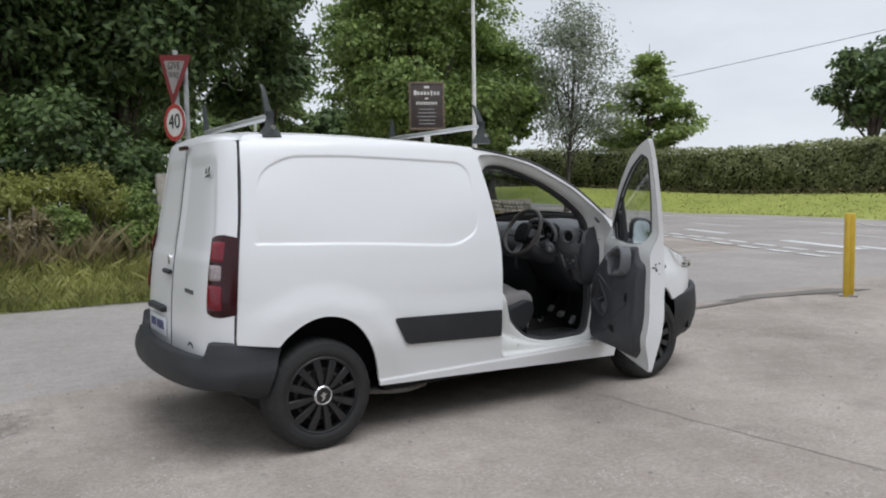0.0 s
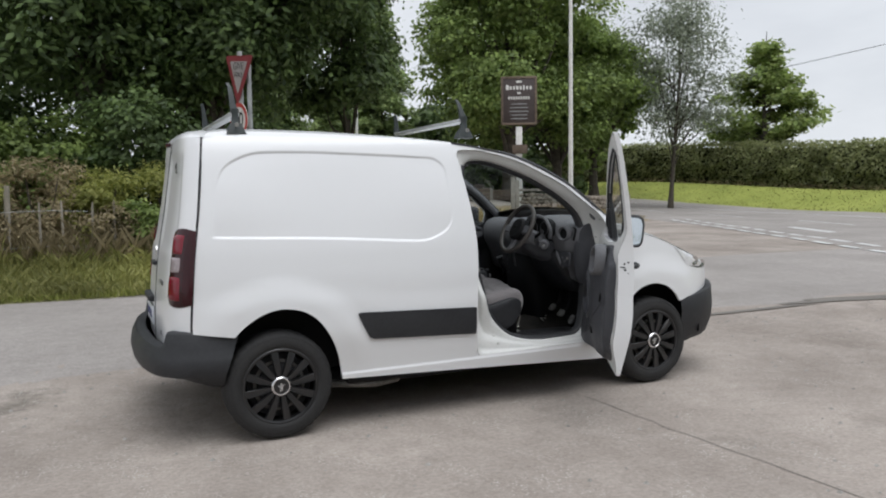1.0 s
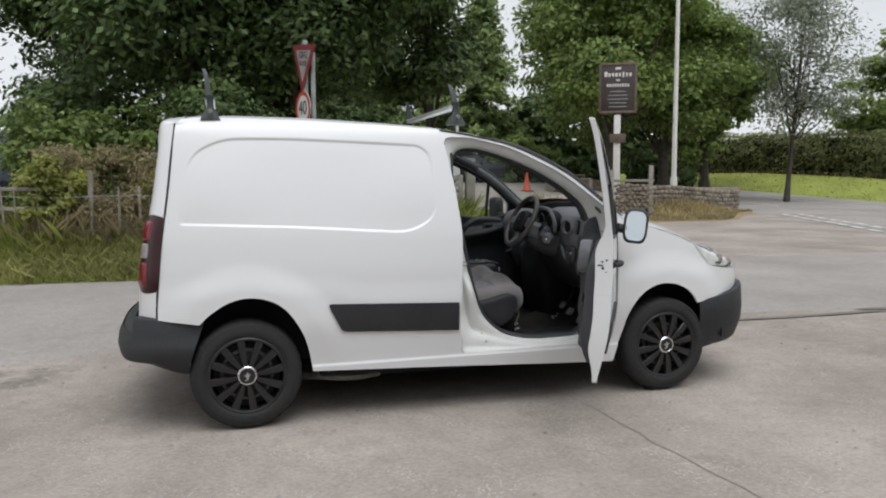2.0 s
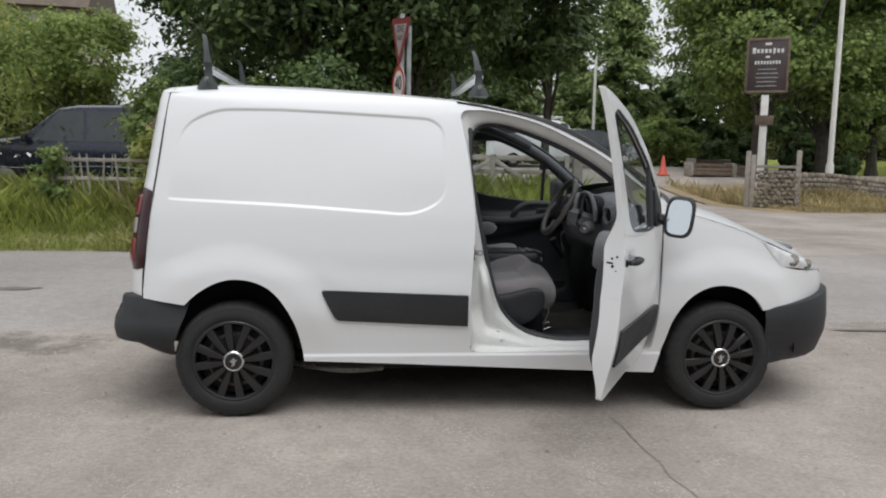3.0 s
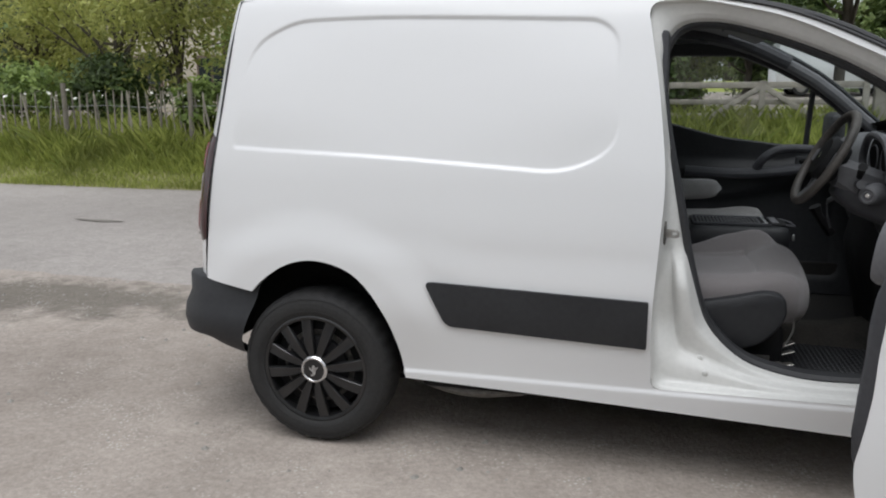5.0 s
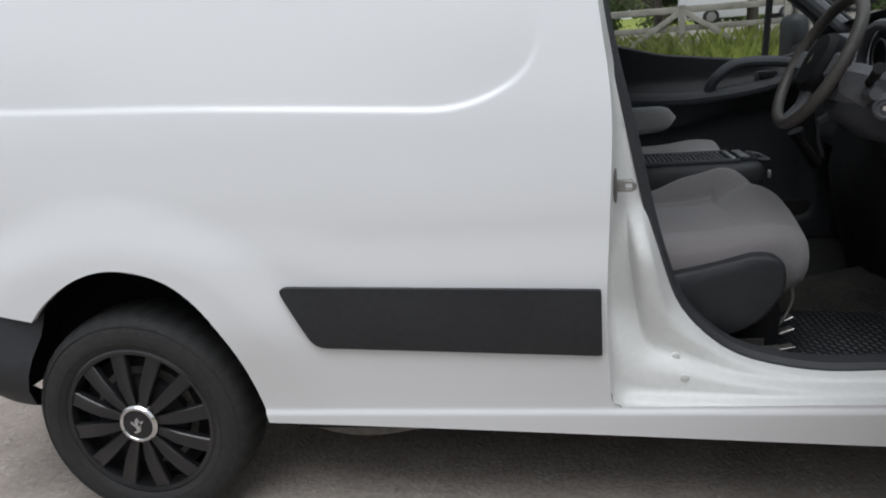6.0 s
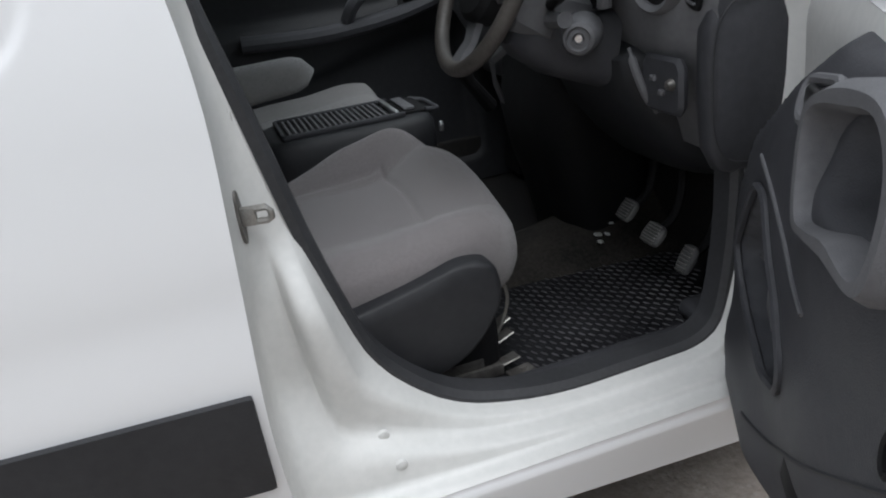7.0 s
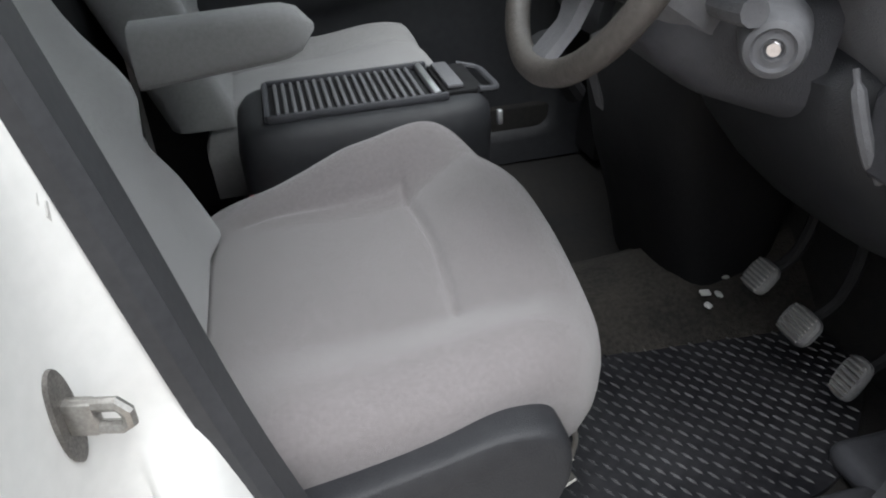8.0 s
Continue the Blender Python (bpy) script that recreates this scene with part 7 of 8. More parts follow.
build_tree("broadleaf_tree", "dark broadleaf tree with a drooping limb over the verge", 5.08, 13.3, 1.6, 5.6, (1.22, 1.3, 3.4), LEAF_DARK, 30, lobes=22, clumps=520, leaves=40, length=0.19, width=0.095, lobe=0.34, thick=0.12, low=-0.95)
build_bush("laurel_bush", "dense green bush behind the paling fence", -1.9, 9.5, 1.3, (1.7, 1.0, 1.15), LEAF_MID, 31, 360, 26)
build_bush("laurel_bush", "dense dark bush behind the bracken", 0.3, 9.8, 1.5, (1.7, 1.1, 1.4), LEAF_DARK, 32, 330, 26)
build_bush("laurel_bush", "dense green bush at the hedge foot", -3.2, 9.7, 1.3, (1.0, 0.9, 1.1), LEAF_MID, 33, 240, 26)
build_bush("laurel_bush", "dark laurels behind the trees", -1.2, 16.5, 1.7, (2.2, 1.2, 1.7), LEAF_DARK, 58, 330, 30, 0.17, 0.09)
build_bush("laurel_bush", "dark laurels behind the trees", -4.2, 17.0, 1.7, (2.0, 1.2, 1.7), LEAF_DARK, 59, 330, 30, 0.17, 0.09)
build_bush("laurel_bush", "green laurels behind the trees", 1.8, 16.8, 1.5, (2.0, 1.2, 1.5), LEAF_MID, 60, 330, 30, 0.17, 0.09)
build_bush("bracken", "tall browning bracken leaning over the fence", -1.7, 8.35, 0.95, (0.75, 0.42, 0.85), BRUSH, 66, 170, 24, 0.10, 0.03)
build_bush("bracken", "tall olive bracken beside the verge", -0.75, 8.45, 1.0, (0.70, 0.42, 0.85), LEAF_OLIVE, 67, 150, 24, 0.10, 0.035)
build_bush("bracken", "browning bracken and briars", -2.6, 8.4, 0.90, (0.70, 0.42, 0.80), BRUSH, 68, 150, 24, 0.10, 0.03)
build_bush("bracken", "olive bracken behind the shrub", 0.25, 8.5, 1.0, (0.60, 0.40, 0.80), LEAF_OLIVE, 69, 120, 24, 0.10, 0.035)
build_bush("bramble", "olive and brown bramble on the fence", -0.95, 8.15, 0.75, (0.40, 0.35, 0.70), LEAF_OLIVE, 34, 110, 24, 0.09, 0.045)
build_bush("bramble", "brown dying bramble under the fence", -0.6, 8.0, 0.45, (0.75, 0.35, 0.40), BRUSH, 53, 90, 24, 0.08, 0.03)
build_bush("shrub", "green shrub at the end of the paling fence", -0.15, 7.95, 0.55, (0.42, 0.32, 0.50), LEAF_MID, 54, 120, 24, 0.08, 0.045)
build_bush("shrub", "green shrub beside the gate post", 0.85, 7.95, 0.65, (0.42, 0.34, 0.65), LEAF_MID, 62, 150, 26, 0.08, 0.045)
build_bush("bramble", "brown dying bramble along the fence", -2.0, 8.1, 0.45, (0.8, 0.35, 0.40), BRUSH, 55, 90, 24, 0.08, 0.03)
build_bush("bramble", "green bramble growing over the paling fence", -2.7, 7.9, 0.9, (0.4, 0.4, 0.7), LEAF_OLIVE, 35, 120, 24, 0.10, 0.055)
build_bush("ivy_clump", "ivy grown over a fence post", -4.25, 7.7, 0.75, (0.20, 0.20, 0.65), LEAF_MID, 36, 50, 20, 0.09, 0.06)
build_tree("ash_tree", "slender olive-green tree behind the fence", -7.8, 10.2, 1.0, 3.4, (2.0, 1.8, 2.7), LEAF_OLIVE, 24, lobes=26, clumps=270, leaves=24, length=0.16, width=0.06, lobe=0.34, thick=0.09, spray=0.2, low=-0.95)
build_tree("ash_tree", "light green tree behind the paling fence", -11.5, 13.0, 1.0, 2.8, (2.6, 2.2, 1.9), LEAF_OLIVE, 25, lobes=22, clumps=230, leaves=24, length=0.17, width=0.075, lobe=0.36, thick=0.14, low=-0.95)
build_tree("ash_tree", "yellow-green tree before the house", -8.4, 19.0, 1.0, 3.4, (2.0, 2.0, 2.0), LEAF_LIGHT, 26, lobes=20, clumps=420, leaves=24, length=0.2, width=0.09, lobe=0.38, thick=0.15)
build_tree("ash_tree", "green tree beside the house", -15.5, 15.0, 1.0, 2.8, (2.8, 2.4, 1.9), LEAF_OLIVE, 27, lobes=22, clumps=230, leaves=24, length=0.18, width=0.08, lobe=0.36, thick=0.16, low=-0.95)
build_tree("ash_tree", "light green tree behind the parked car", -11.5, 22.0, 1.0, 3.4, (2.6, 2.2, 2.6), LEAF_LIGHT, 29, lobes=24, clumps=460, leaves=24, length=0.22, width=0.11, lobe=0.38, thick=0.14, low=-0.95)
build_bush("shrub", "dark shrub behind the paling fence", -9.6, 10.6, 1.0, (1.3, 0.9, 0.9), LEAF_DARK, 37, 200, 24)
build_bush("shrub", "green shrub behind the paling fence", -12.4, 10.2, 0.9, (1.6, 1.0, 0.85), LEAF_MID, 38, 200, 24)
build_bush("shrub", "green shrub at a fence post", -6.1, 8.3, 0.75, (0.45, 0.4, 0.75), LEAF_MID, 39, 90, 24)

# trees round the pub and the junction
def build_maple(x, y, seed):
    """A young tree with a ragged cone of leaf sprays on rising limbs."""
    rng = np.random.default_rng(seed)
    tree = thing("maple", "small ragged conical green tree in the hedge", "tree", pose(x, y, float(height(x, y)) - 0.05), "trees round the junction")
    wood = Shape().tube([(0, 0, 0), (0.1, 0.05, 4.0), (-0.05, 0.1, 7.6), (0.05, 0, 11.5)], [0.20, 0.16, 0.10, 0.02], 10)
    pts, nrm = [], []
    for k in range(54):
        t = rng.random()**0.9
        z0, a = 2.2 + 8.6 * t, rng.uniform(0, 2 * math.pi)
        r = (4.9 * (1 - t)**0.8 + 0.4) * rng.uniform(0.6, 1.1)
        e = np.array([r * math.cos(a), r * math.sin(a), z0 + 0.35 * r * (1 - t) - 0.1])
        wood.tube(open_curve([(0, 0, z0), tuple(e * np.array([0.5, 0.5, 0]) + np.array([0, 0, (z0 + e[2]) / 2 + 0.12])), tuple(e)], 3), list(np.linspace(0.06, 0.014, 7)), 5)
        for c in range(int(4 + 4.2 * r)):
            s_ = rng.uniform(0.35, 1.08)
            mid = np.array([0, 0, z0]) * (1 - s_) + e * s_ + rng.normal(size=3) * np.array([0.30, 0.30, 0.18])
            m = 15
            pts.append(mid + rng.normal(size=(m, 3)) * np.array([0.34, 0.34, 0.15]))
            nrm.append(unit(rng.normal(size=(m, 3)) * 0.45 + np.array([math.cos(a) * 0.4, math.sin(a) * 0.4, 0.9])))
    part("trunk", wood, BARK, tree)
    part("crown", fast_mesh("crown", leaf_quads(rng, np.vstack(pts), np.vstack(nrm), 0.42, 0.27, 0.4), 4, LEAF_LIGHT), LEAF_LIGHT, tree)
    return tree


build_tree("sycamore", "large full-leaved sycamore behind the pub sign", 19.6, 30.2, 2.5, 8.6, (5.0, 4.6, 6.6), LEAF_MID, 41, lobes=44, clumps=1400, leaves=42, length=0.29, width=0.17, lobe=0.33, thick=0.42, low=-0.8)
build_tree("sycamore", "dark full-leaved tree by the hedge", 25.0, 33.5, 2.0, 8.0, (4.6, 4.0, 6.2), LEAF_MID, 42, lobes=30, clumps=800, leaves=42, length=0.29, width=0.17, lobe=0.36, thick=0.36, low=-0.8)
build_tree("willow", "thin silvery half-bare tree", 31.0, 30.2, 2.5, 8.2, (3.2, 3.0, 5.4), LEAF_SILVER, 43, lobes=30, clumps=560, leaves=18, length=0.30, width=0.10, lobe=0.3, thick=0.15, spray=0.3, twigs=50)
build_maple(45.5, 36.3, 44)
build_tree("oak", "dark round oak beyond the hedge", 66.5, 29.5, 2.5, 9.2, (4.6, 4.6, 4.6), LEAF_DARK, 45, lobes=26, clumps=520, leaves=20, length=0.55, width=0.36, lobe=0.36, thick=0.4)
build_tree("oak", "dark oak in the trees behind the car park", 29.0, 44.0, 2.5, 7.8, (4.6, 4.4, 6.0), LEAF_DARK, 46, lobes=30, clumps=620, leaves=20, length=0.5, width=0.32, lobe=0.36, thick=0.4, low=-0.95)
build_tree("oak", "low dark tree behind the car park", 22.5, 45.0, 1.5, 4.0, (4.2, 4.0, 3.4), LEAF_DARK, 47, lobes=26, clumps=480, leaves=20, length=0.5, width=0.32, lobe=0.36, thick=0.3, low=-0.95)
build_tree("oak", "green tree above the dark shrubs", 32.5, 40.0, 2.5, 7.4, (4.2, 4.2, 5.2), LEAF_MID, 48, lobes=26, clumps=520, leaves=20, length=0.5, width=0.32, lobe=0.36, thick=0.36, low=-0.9)
build_tree("broadleaf_tree", "dark green tree beside the lane", 6.2, 36.5, 0.8, 3.6, (2.6, 2.2, 2.6), LEAF_DARK, 57, lobes=26, clumps=560, leaves=40, length=0.24, width=0.13, lobe=0.38, thick=0.2, low=-0.95)
build_bush("golden_bush", "bright yellow-green clipped bush", 17.8, 37.0, 1.3, (2.3, 1.4, 1.3), LEAF_LIGHT, 49, 300, 30, 0.2, 0.12)
build_bush("laurel_bush", "dark laurels at the back of the car park", 22.5, 38.5, 1.4, (2.4, 1.6, 1.6), LEAF_DARK, 50, 170, 24, 0.34, 0.2)
build_bush("laurel_bush", "dark laurels behind the wall", 27.0, 37.0, 1.4, (2.6, 1.6, 1.6), LEAF_DARK, 51, 170, 24, 0.34, 0.2)


def build_conifer(label, x, y, tall, wide, seed):
    rng = np.random.default_rng(seed)
    tree = thing("conifer", label, "conifer", pose(x, y, float(height(x, y)) - 0.05), "conifers behind the car park")
    wood = Shape().tube([(0, 0, 0), (0.05, 0, tall * 0.5), (0, 0, tall * 0.98)], [0.28, 0.16, 0.03], 8)
    pts, nrm = [], []
    for k in range(330):
        t = rng.random()**0.8
        z, a = tall * (0.06 + 0.92 * t), rng.uniform(0, 2 * math.pi)
        r = wide * (1 - t)**0.75 * rng.uniform(0.65, 1.15) + 0.15
        e = np.array([r * math.cos(a), r * math.sin(a), z - 0.22 * r])
        wood.tube([(0, 0, z + 0.1), tuple(e * np.array([0.5, 0.5, 1]) + np.array([0, 0, 0.08 * r])), tuple(e)], [0.04, 0.025, 0.008], 4)
        m = int(60 * r / wide + 22)
        s = rng.random(m)[:, None]**0.6
        p = np.array([0, 0, z + 0.1]) * (1 - s) + e * s + rng.normal(size=(m, 3)) * np.array([0.26, 0.26, 0.13])
        pts.append(p)
        nrm.append(unit(rng.normal(size=(m, 3)) * 0.5 + np.array([math.cos(a) * 0.5, math.sin(a) * 0.5, 0.8])))
    v = leaf_quads(rng, np.vstack(pts), np.vstack(nrm), 0.46, 0.17, 0.6)
    part("trunk", wood, BARK, tree)
    part("crown", fast_mesh("crown", v, 4, CONIFER), CONIFER, tree)


build_conifer("tall green conifer behind the car park", 17.0, 43.0, 13.5, 3.6, 61)
build_conifer("broad green conifer behind the car park", 14.6, 46.0, 7.6, 3.2, 62)
build_conifer("grey-green conifer beside the lane", 8.6, 38.0, 9.0, 3.0, 63)
build_conifer("green conifer at the car park's corner", 18.6, 50.0, 7.0, 3.2, 64)


# the long hedge beyond the main road
def build_hedge():
    rng = np.random.default_rng(71)
    hedge = thing("hedge", "long clipped green hedge on a grass bank", "hedge", kind="structure")
    n = 70000
    a = rng.uniform(-34, 62, n)
    face = rng.random(n)
    top = 2.95 + 0.22 * np.array([noise.noise(Vector((t * 0.55, 1.0, 0))) for t in a])
    zz = np.where(face < 0.72, rng.random(n)**0.85 * top, top - 0.05 + 0.34 * rng.random(n)**3)
    bulge = np.array([noise.noise(Vector((t * 0.8, z * 0.9, 4.0))) for t, z in zip(a, zz)])
    b = np.where(face < 0.72, 6.2 - 0.35 * np.sin(np.clip(zz / 3.0, 0, 1) * math.pi) + 0.38 * bulge + 0.10 * rng.normal(size=n), 6.2 + 2.2 * rng.random(n))
    x, y = kerbplace(a, b)
    p = np.stack([x, y, height(x, y) + zz], 1)
    out = np.where((face < 0.72)[:, None], np.array([-0.9, 0.1, 0.5]), np.array([-0.2, 0.1, 1.0]))
    v = leaf_quads(rng, p, unit(out + rng.normal(size=(n, 3)) * 0.55), 0.24, 0.15)
    part("foliage", fast_mesh("foliage", v, 4, HEDGELEAF), HEDGELEAF, hedge)
    # a plain dark sheet added inside, standing for the shade between the leaves
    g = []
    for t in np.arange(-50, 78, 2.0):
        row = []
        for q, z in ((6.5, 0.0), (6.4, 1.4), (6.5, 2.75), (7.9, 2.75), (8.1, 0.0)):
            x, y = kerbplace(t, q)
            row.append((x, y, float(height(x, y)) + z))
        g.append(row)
    part("shade_core", Shape().grid(np.array(g)), CORE, hedge)
    n = 3500
    a = rng.uniform(-34, 62, n)
    x, y = kerbplace(a, 5.5 + 0.5 * rng.random(n))
    w = fast_mesh("brush", leaf_quads(rng, np.stack([x, y, height(x, y) + 0.35 * rng.random(n)], 1), unit(rng.normal(size=(n, 3)) * 0.5 + np.array([-0.8, 0.4, 0.3])), 0.3, 0.06), 4, BRUSH)
    part("dry_foot", w, BRUSH, hedge, "brown dry growth at the hedge foot")


build_hedge()


# woods that close the view behind the walker and along the side road
def build_wood(label, x0, y0, x1, y1, tall, count, seed):
    rng = np.random.default_rng(seed)
    wv = []
    for k in range(16):
        s = (k + 0.5) / 16
        v, _, _ = cloud(rng, (x0 + (x1 - x0) * s, y0 + (y1 - y0) * s, tall * 0.52), (5.5, 3.5, tall * 0.55), 14, count // 16, 16, 0.7, 0.45, 0.42, 0.9, -0.95, 0.3)
        wv.append(v)
    ob = tagged(part("far_wood", fast_mesh("far_wood", np.vstack(wv), 4, LEAF_DARK), LEAF_DARK), label, "trees", kind="stuff")
    return ob


# never in view: added behind the walker to darken reflections
build_wood("unseen line of dark trees added behind the walker", -34, -24, 40, -27, 9, 2400, 81)
build_wood("dark trees along the side road", -40, 26, -24, 30, 9, 1600, 82)

# ---- fences, signs, poles ----
PALE = mat("weathered_chestnut_pale", (0.17, 0.155, 0.125), (0.33, 0.30, 0.25), 8, rough=0.9, bump=0.7, bump_scale=60, vary=0.25)
GREYWOOD = mat("grey_weathered_timber", (0.22, 0.20, 0.17), (0.38, 0.35, 0.31), 6, rough=0.9, bump=0.7, bump_scale=50, vary=0.15)
BROWNWOOD = mat("brown_weathered_timber", (0.10, 0.075, 0.055), (0.19, 0.145, 0.11), 6, rough=0.85, bump=0.6, bump_scale=50, vary=0.2)
WALLSTONE = mat("rough_field_stone", (0.13, 0.11, 0.09), (0.27, 0.235, 0.19), 4, rough=0.95, bump=1.0, bump_scale=25, vary=0.3)
SIGNWHITE = mat("white_painted_post", (0.62, 0.61, 0.58), (0.76, 0.75, 0.72), 5, rough=0.55)
SIGNBROWN = mat("dark_brown_sign_paint", (0.045, 0.032, 0.030), (0.070, 0.052, 0.048), 4, rough=0.5)
SIGNRED = mat("faded_red_sign_film", (0.36, 0.035, 0.03), (0.46, 0.06, 0.05), 5, rough=0.45)
# old film darker than the speed plate's: the tree's shade is in the colour
SHADEFACE = mat("old_shaded_sign_film", (0.26, 0.235, 0.225), (0.36, 0.33, 0.32), 5, rough=0.5)
SHADERED = mat("old_shaded_red_film", (0.16, 0.018, 0.022), (0.23, 0.03, 0.035), 5, rough=0.5)
SIGNFACE = mat("white_sign_film", (0.62, 0.61, 0.58), (0.72, 0.71, 0.68), 5, rough=0.45)
SIGNBLACK = mat("black_sign_film", (0.012, 0.012, 0.012), (0.02, 0.02, 0.02), 5, rough=0.45)
GALV = mat("galvanised_post", (0.28, 0.29, 0.29), (0.42, 0.43, 0.43), 6, rough=0.5, metal=0.5)
YELLOW = mat("chipped_yellow_paint", (0.50, 0.33, 0.02), (0.62, 0.44, 0.05), 9, rough=0.5, rough2=0.7, bump=0.4, bump_scale=80)
CONERED = mat("faded_red_cone_plastic", (0.50, 0.075, 0.04), (0.62, 0.13, 0.08), 6, rough=0.5)

fence = thing("paling_fence", "weathered chestnut paling fence along the verge", "fence")
rng = np.random.default_rng(91)
pale_meshes = []
for k in range(6):
    w, hgt = 0.030 + 0.008 * rng.random(), 1.02 + 0.12 * rng.random()
    sh = Shape().loft([[(a * w * s + 0.012 * math.sin(2.2 * t + k), b * w * 0.55 * s, t * hgt) for a, b in ((-0.5, -0.4), (0.1, -0.55), (0.5, -0.3), (0.42, 0.5), (-0.4, 0.5))] for t, s in ((0, 1), (0.3, 0.95), (0.6, 1.0), (0.93, 0.85), (1.0, 0.35))])
    pale_meshes.append(sh.mesh("pale", 40))
x, prev = -19.0, 0
while x < -0.6:
    gap = (-5.2 < x < -4.5)
    yy = 7.75 + 0.10 * math.sin(x * 0.7) + (0.12 if x < -6 else 0)
    if not gap:
        o = part("pale", pale_meshes[int(rng.integers(0, 6))], PALE, fence)
        o.matrix_local = pose(x, yy, float(height(x, yy)) - 0.06, rng.normal() * 3, rng.normal() * 4, rng.uniform(-30, 30))
    x += (0.135 + 0.03 * rng.normal()) if x < -3.2 else 0.30 + 0.12 * rng.random()
for zz in (0.28, 0.82):
    line = [(a, 7.75 + 0.10 * math.sin(a * 0.7) + (0.12 if a < -6 else 0) - 0.02, float(height(a, 7.8)) + zz + 0.02 * math.sin(3 * a)) for a in np.arange(-19, -0.5, 0.5)]
    part("wire", Shape().tube(line, 0.004, 4), GALV, fence)
for a in (-17.5, -14.4, -11.3, -8.6, -6.1, -4.25, -2.1):
    part("post", Shape().tube([(a, 7.83, float(height(a, 7.8)) - 0.1), (a + 0.02, 7.83, float(height(a, 7.8)) + 1.22)], [0.05, 0.042], 8), PALE, fence)
for z in (0.45, 0.78, 1.08):
    part("rail", Shape().box((-3.45, 7.70, float(height(-3.4, 7.7)) + z - 0.12), (1.7, 0.035, 0.06), 0.008), GREYWOOD, fence)

gate = thing("field_gate", "grey weathered five-bar timber gate", "gate", pose(2.9, 8.35, float(height(2.9, 8.35)), 0, 0, -4))
for i, z in enumerate((0.22, 0.42, 0.62, 0.82, 1.06)):
    part("bar", Shape().box((0, 0, z), (2.7, 0.03, 0.09 if i == 4 else 0.075), 0.008), GREYWOOD, gate)
for xx in (-1.33, 0.0, 1.33):
    part("upright", Shape().box((xx, -0.03, 0.62), (0.085, 0.035, 1.0), 0.008), GREYWOOD, gate)
for s in (-1, 1):
    brace = Shape().box((0, -0.03, 0), (1.55, 0.03, 0.075), 0.008, 2, pose(0.66 * s, -0.0, 0.62, 0, s * 33, 0))
    part("brace", brace, GREYWOOD, gate)
for xx in (-1.55, 1.52):
    part("gate_post", Shape().box((xx, 0, 0.68), (0.17, 0.17, 1.5), 0.015), GREYWOOD, gate)

# lettering helper
def text_mesh(body, size, depth):
    cu = bpy.data.curves.new("text", "FONT")
    cu.body, cu.size, cu.extrude, cu.align_x, cu.align_y = body, size, depth, "CENTER", "CENTER"
    tmp = bpy.data.objects.new("text", cu)
    scene.collection.objects.link(tmp)
    me = bpy.data.meshes.new_from_object(tmp.evaluated_get(bpy.context.evaluated_depsgraph_get()))
    bpy.data.objects.remove(tmp)
    return me


road_sign = thing("road_sign", "faded red and white give way and speed signs on one post", "road sign", pose(1.15, 6.62, float(height(1.15, 6.62)), 0, 0, -72))
part("post", Shape().tube([(0, 0.05, -0.1), (0.0, 0.05, 3.55)], 0.038, 12), GALV, road_sign)
part("post", Shape().tube([(0.16, 0.10, -0.1), (0.17, 0.10, 3.35)], 0.035, 12), GALV, road_sign)


def disc(r0, r1, y, z, n=40):
    sh = Shape()
    a = [2 * math.pi * k / n for k in range(n)]
    if r0:
        sh.add([(r1 * math.cos(t), y, z + r1 * math.sin(t)) for t in a] + [(r0 * math.cos(t), y, z + r0 * math.sin(t)) for t in a], [(k, (k + 1) % n, n + (k + 1) % n, n + k) for k in range(n)])
    else:
        sh.prism([(r1 * math.cos(t), z + r1 * math.sin(t)) for t in a], y, y + 0.006, "y")
    return sh


zs = 2.53 - float(height(1.15, 6.62))
plate40 = part("speed_plate", disc(0, 0.27, 0.0, zs), SIGNFACE, road_sign, "round speed limit plate")
part("red_ring", disc(0.205, 0.268, -0.004, zs), SIGNRED, plate40)
t40 = part("number", text_mesh("40", 0.30, 0.001), SIGNBLACK, plate40)
t40.matrix_local = pose(0, -0.006, zs + 0.005, 90, 0, 0)
tz = zs + 0.21
tri0 = [(-0.42, tz + 0.76), (0.42, tz + 0.76), (0.0, tz + 0.0)]
gw = part("give_way_plate", Shape().prism(round_corners(tri0, 0.06, 4).tolist(), 0.0, 0.006, "y"), SHADERED, road_sign, "faded red give way triangle, darkened for tree shade")
tri1 = [(-0.27, tz + 0.675), (0.27, tz + 0.675), (0.0, tz + 0.19)]
gw.matrix_local = Matrix.Translation((0, 0.012, tz + 0.4)) @ pose(0, 0, 0, 0, 7, 0) @ Matrix.Translation((0, 0, -tz - 0.4))
part("white_field", Shape().prism(round_corners(tri1, 0.03, 4).tolist(), -0.004, -0.001, "y"), SHADEFACE, gw)
for body, dz, sz in (("GIVE", 0.60, 0.15), ("WAY", 0.47, 0.12)):
    tx = part("word", text_mesh(body, sz, 0.001), SIGNBLACK, gw)
    tx.matrix_local = pose(0, -0.006, tz + dz, 90, 0, 0)

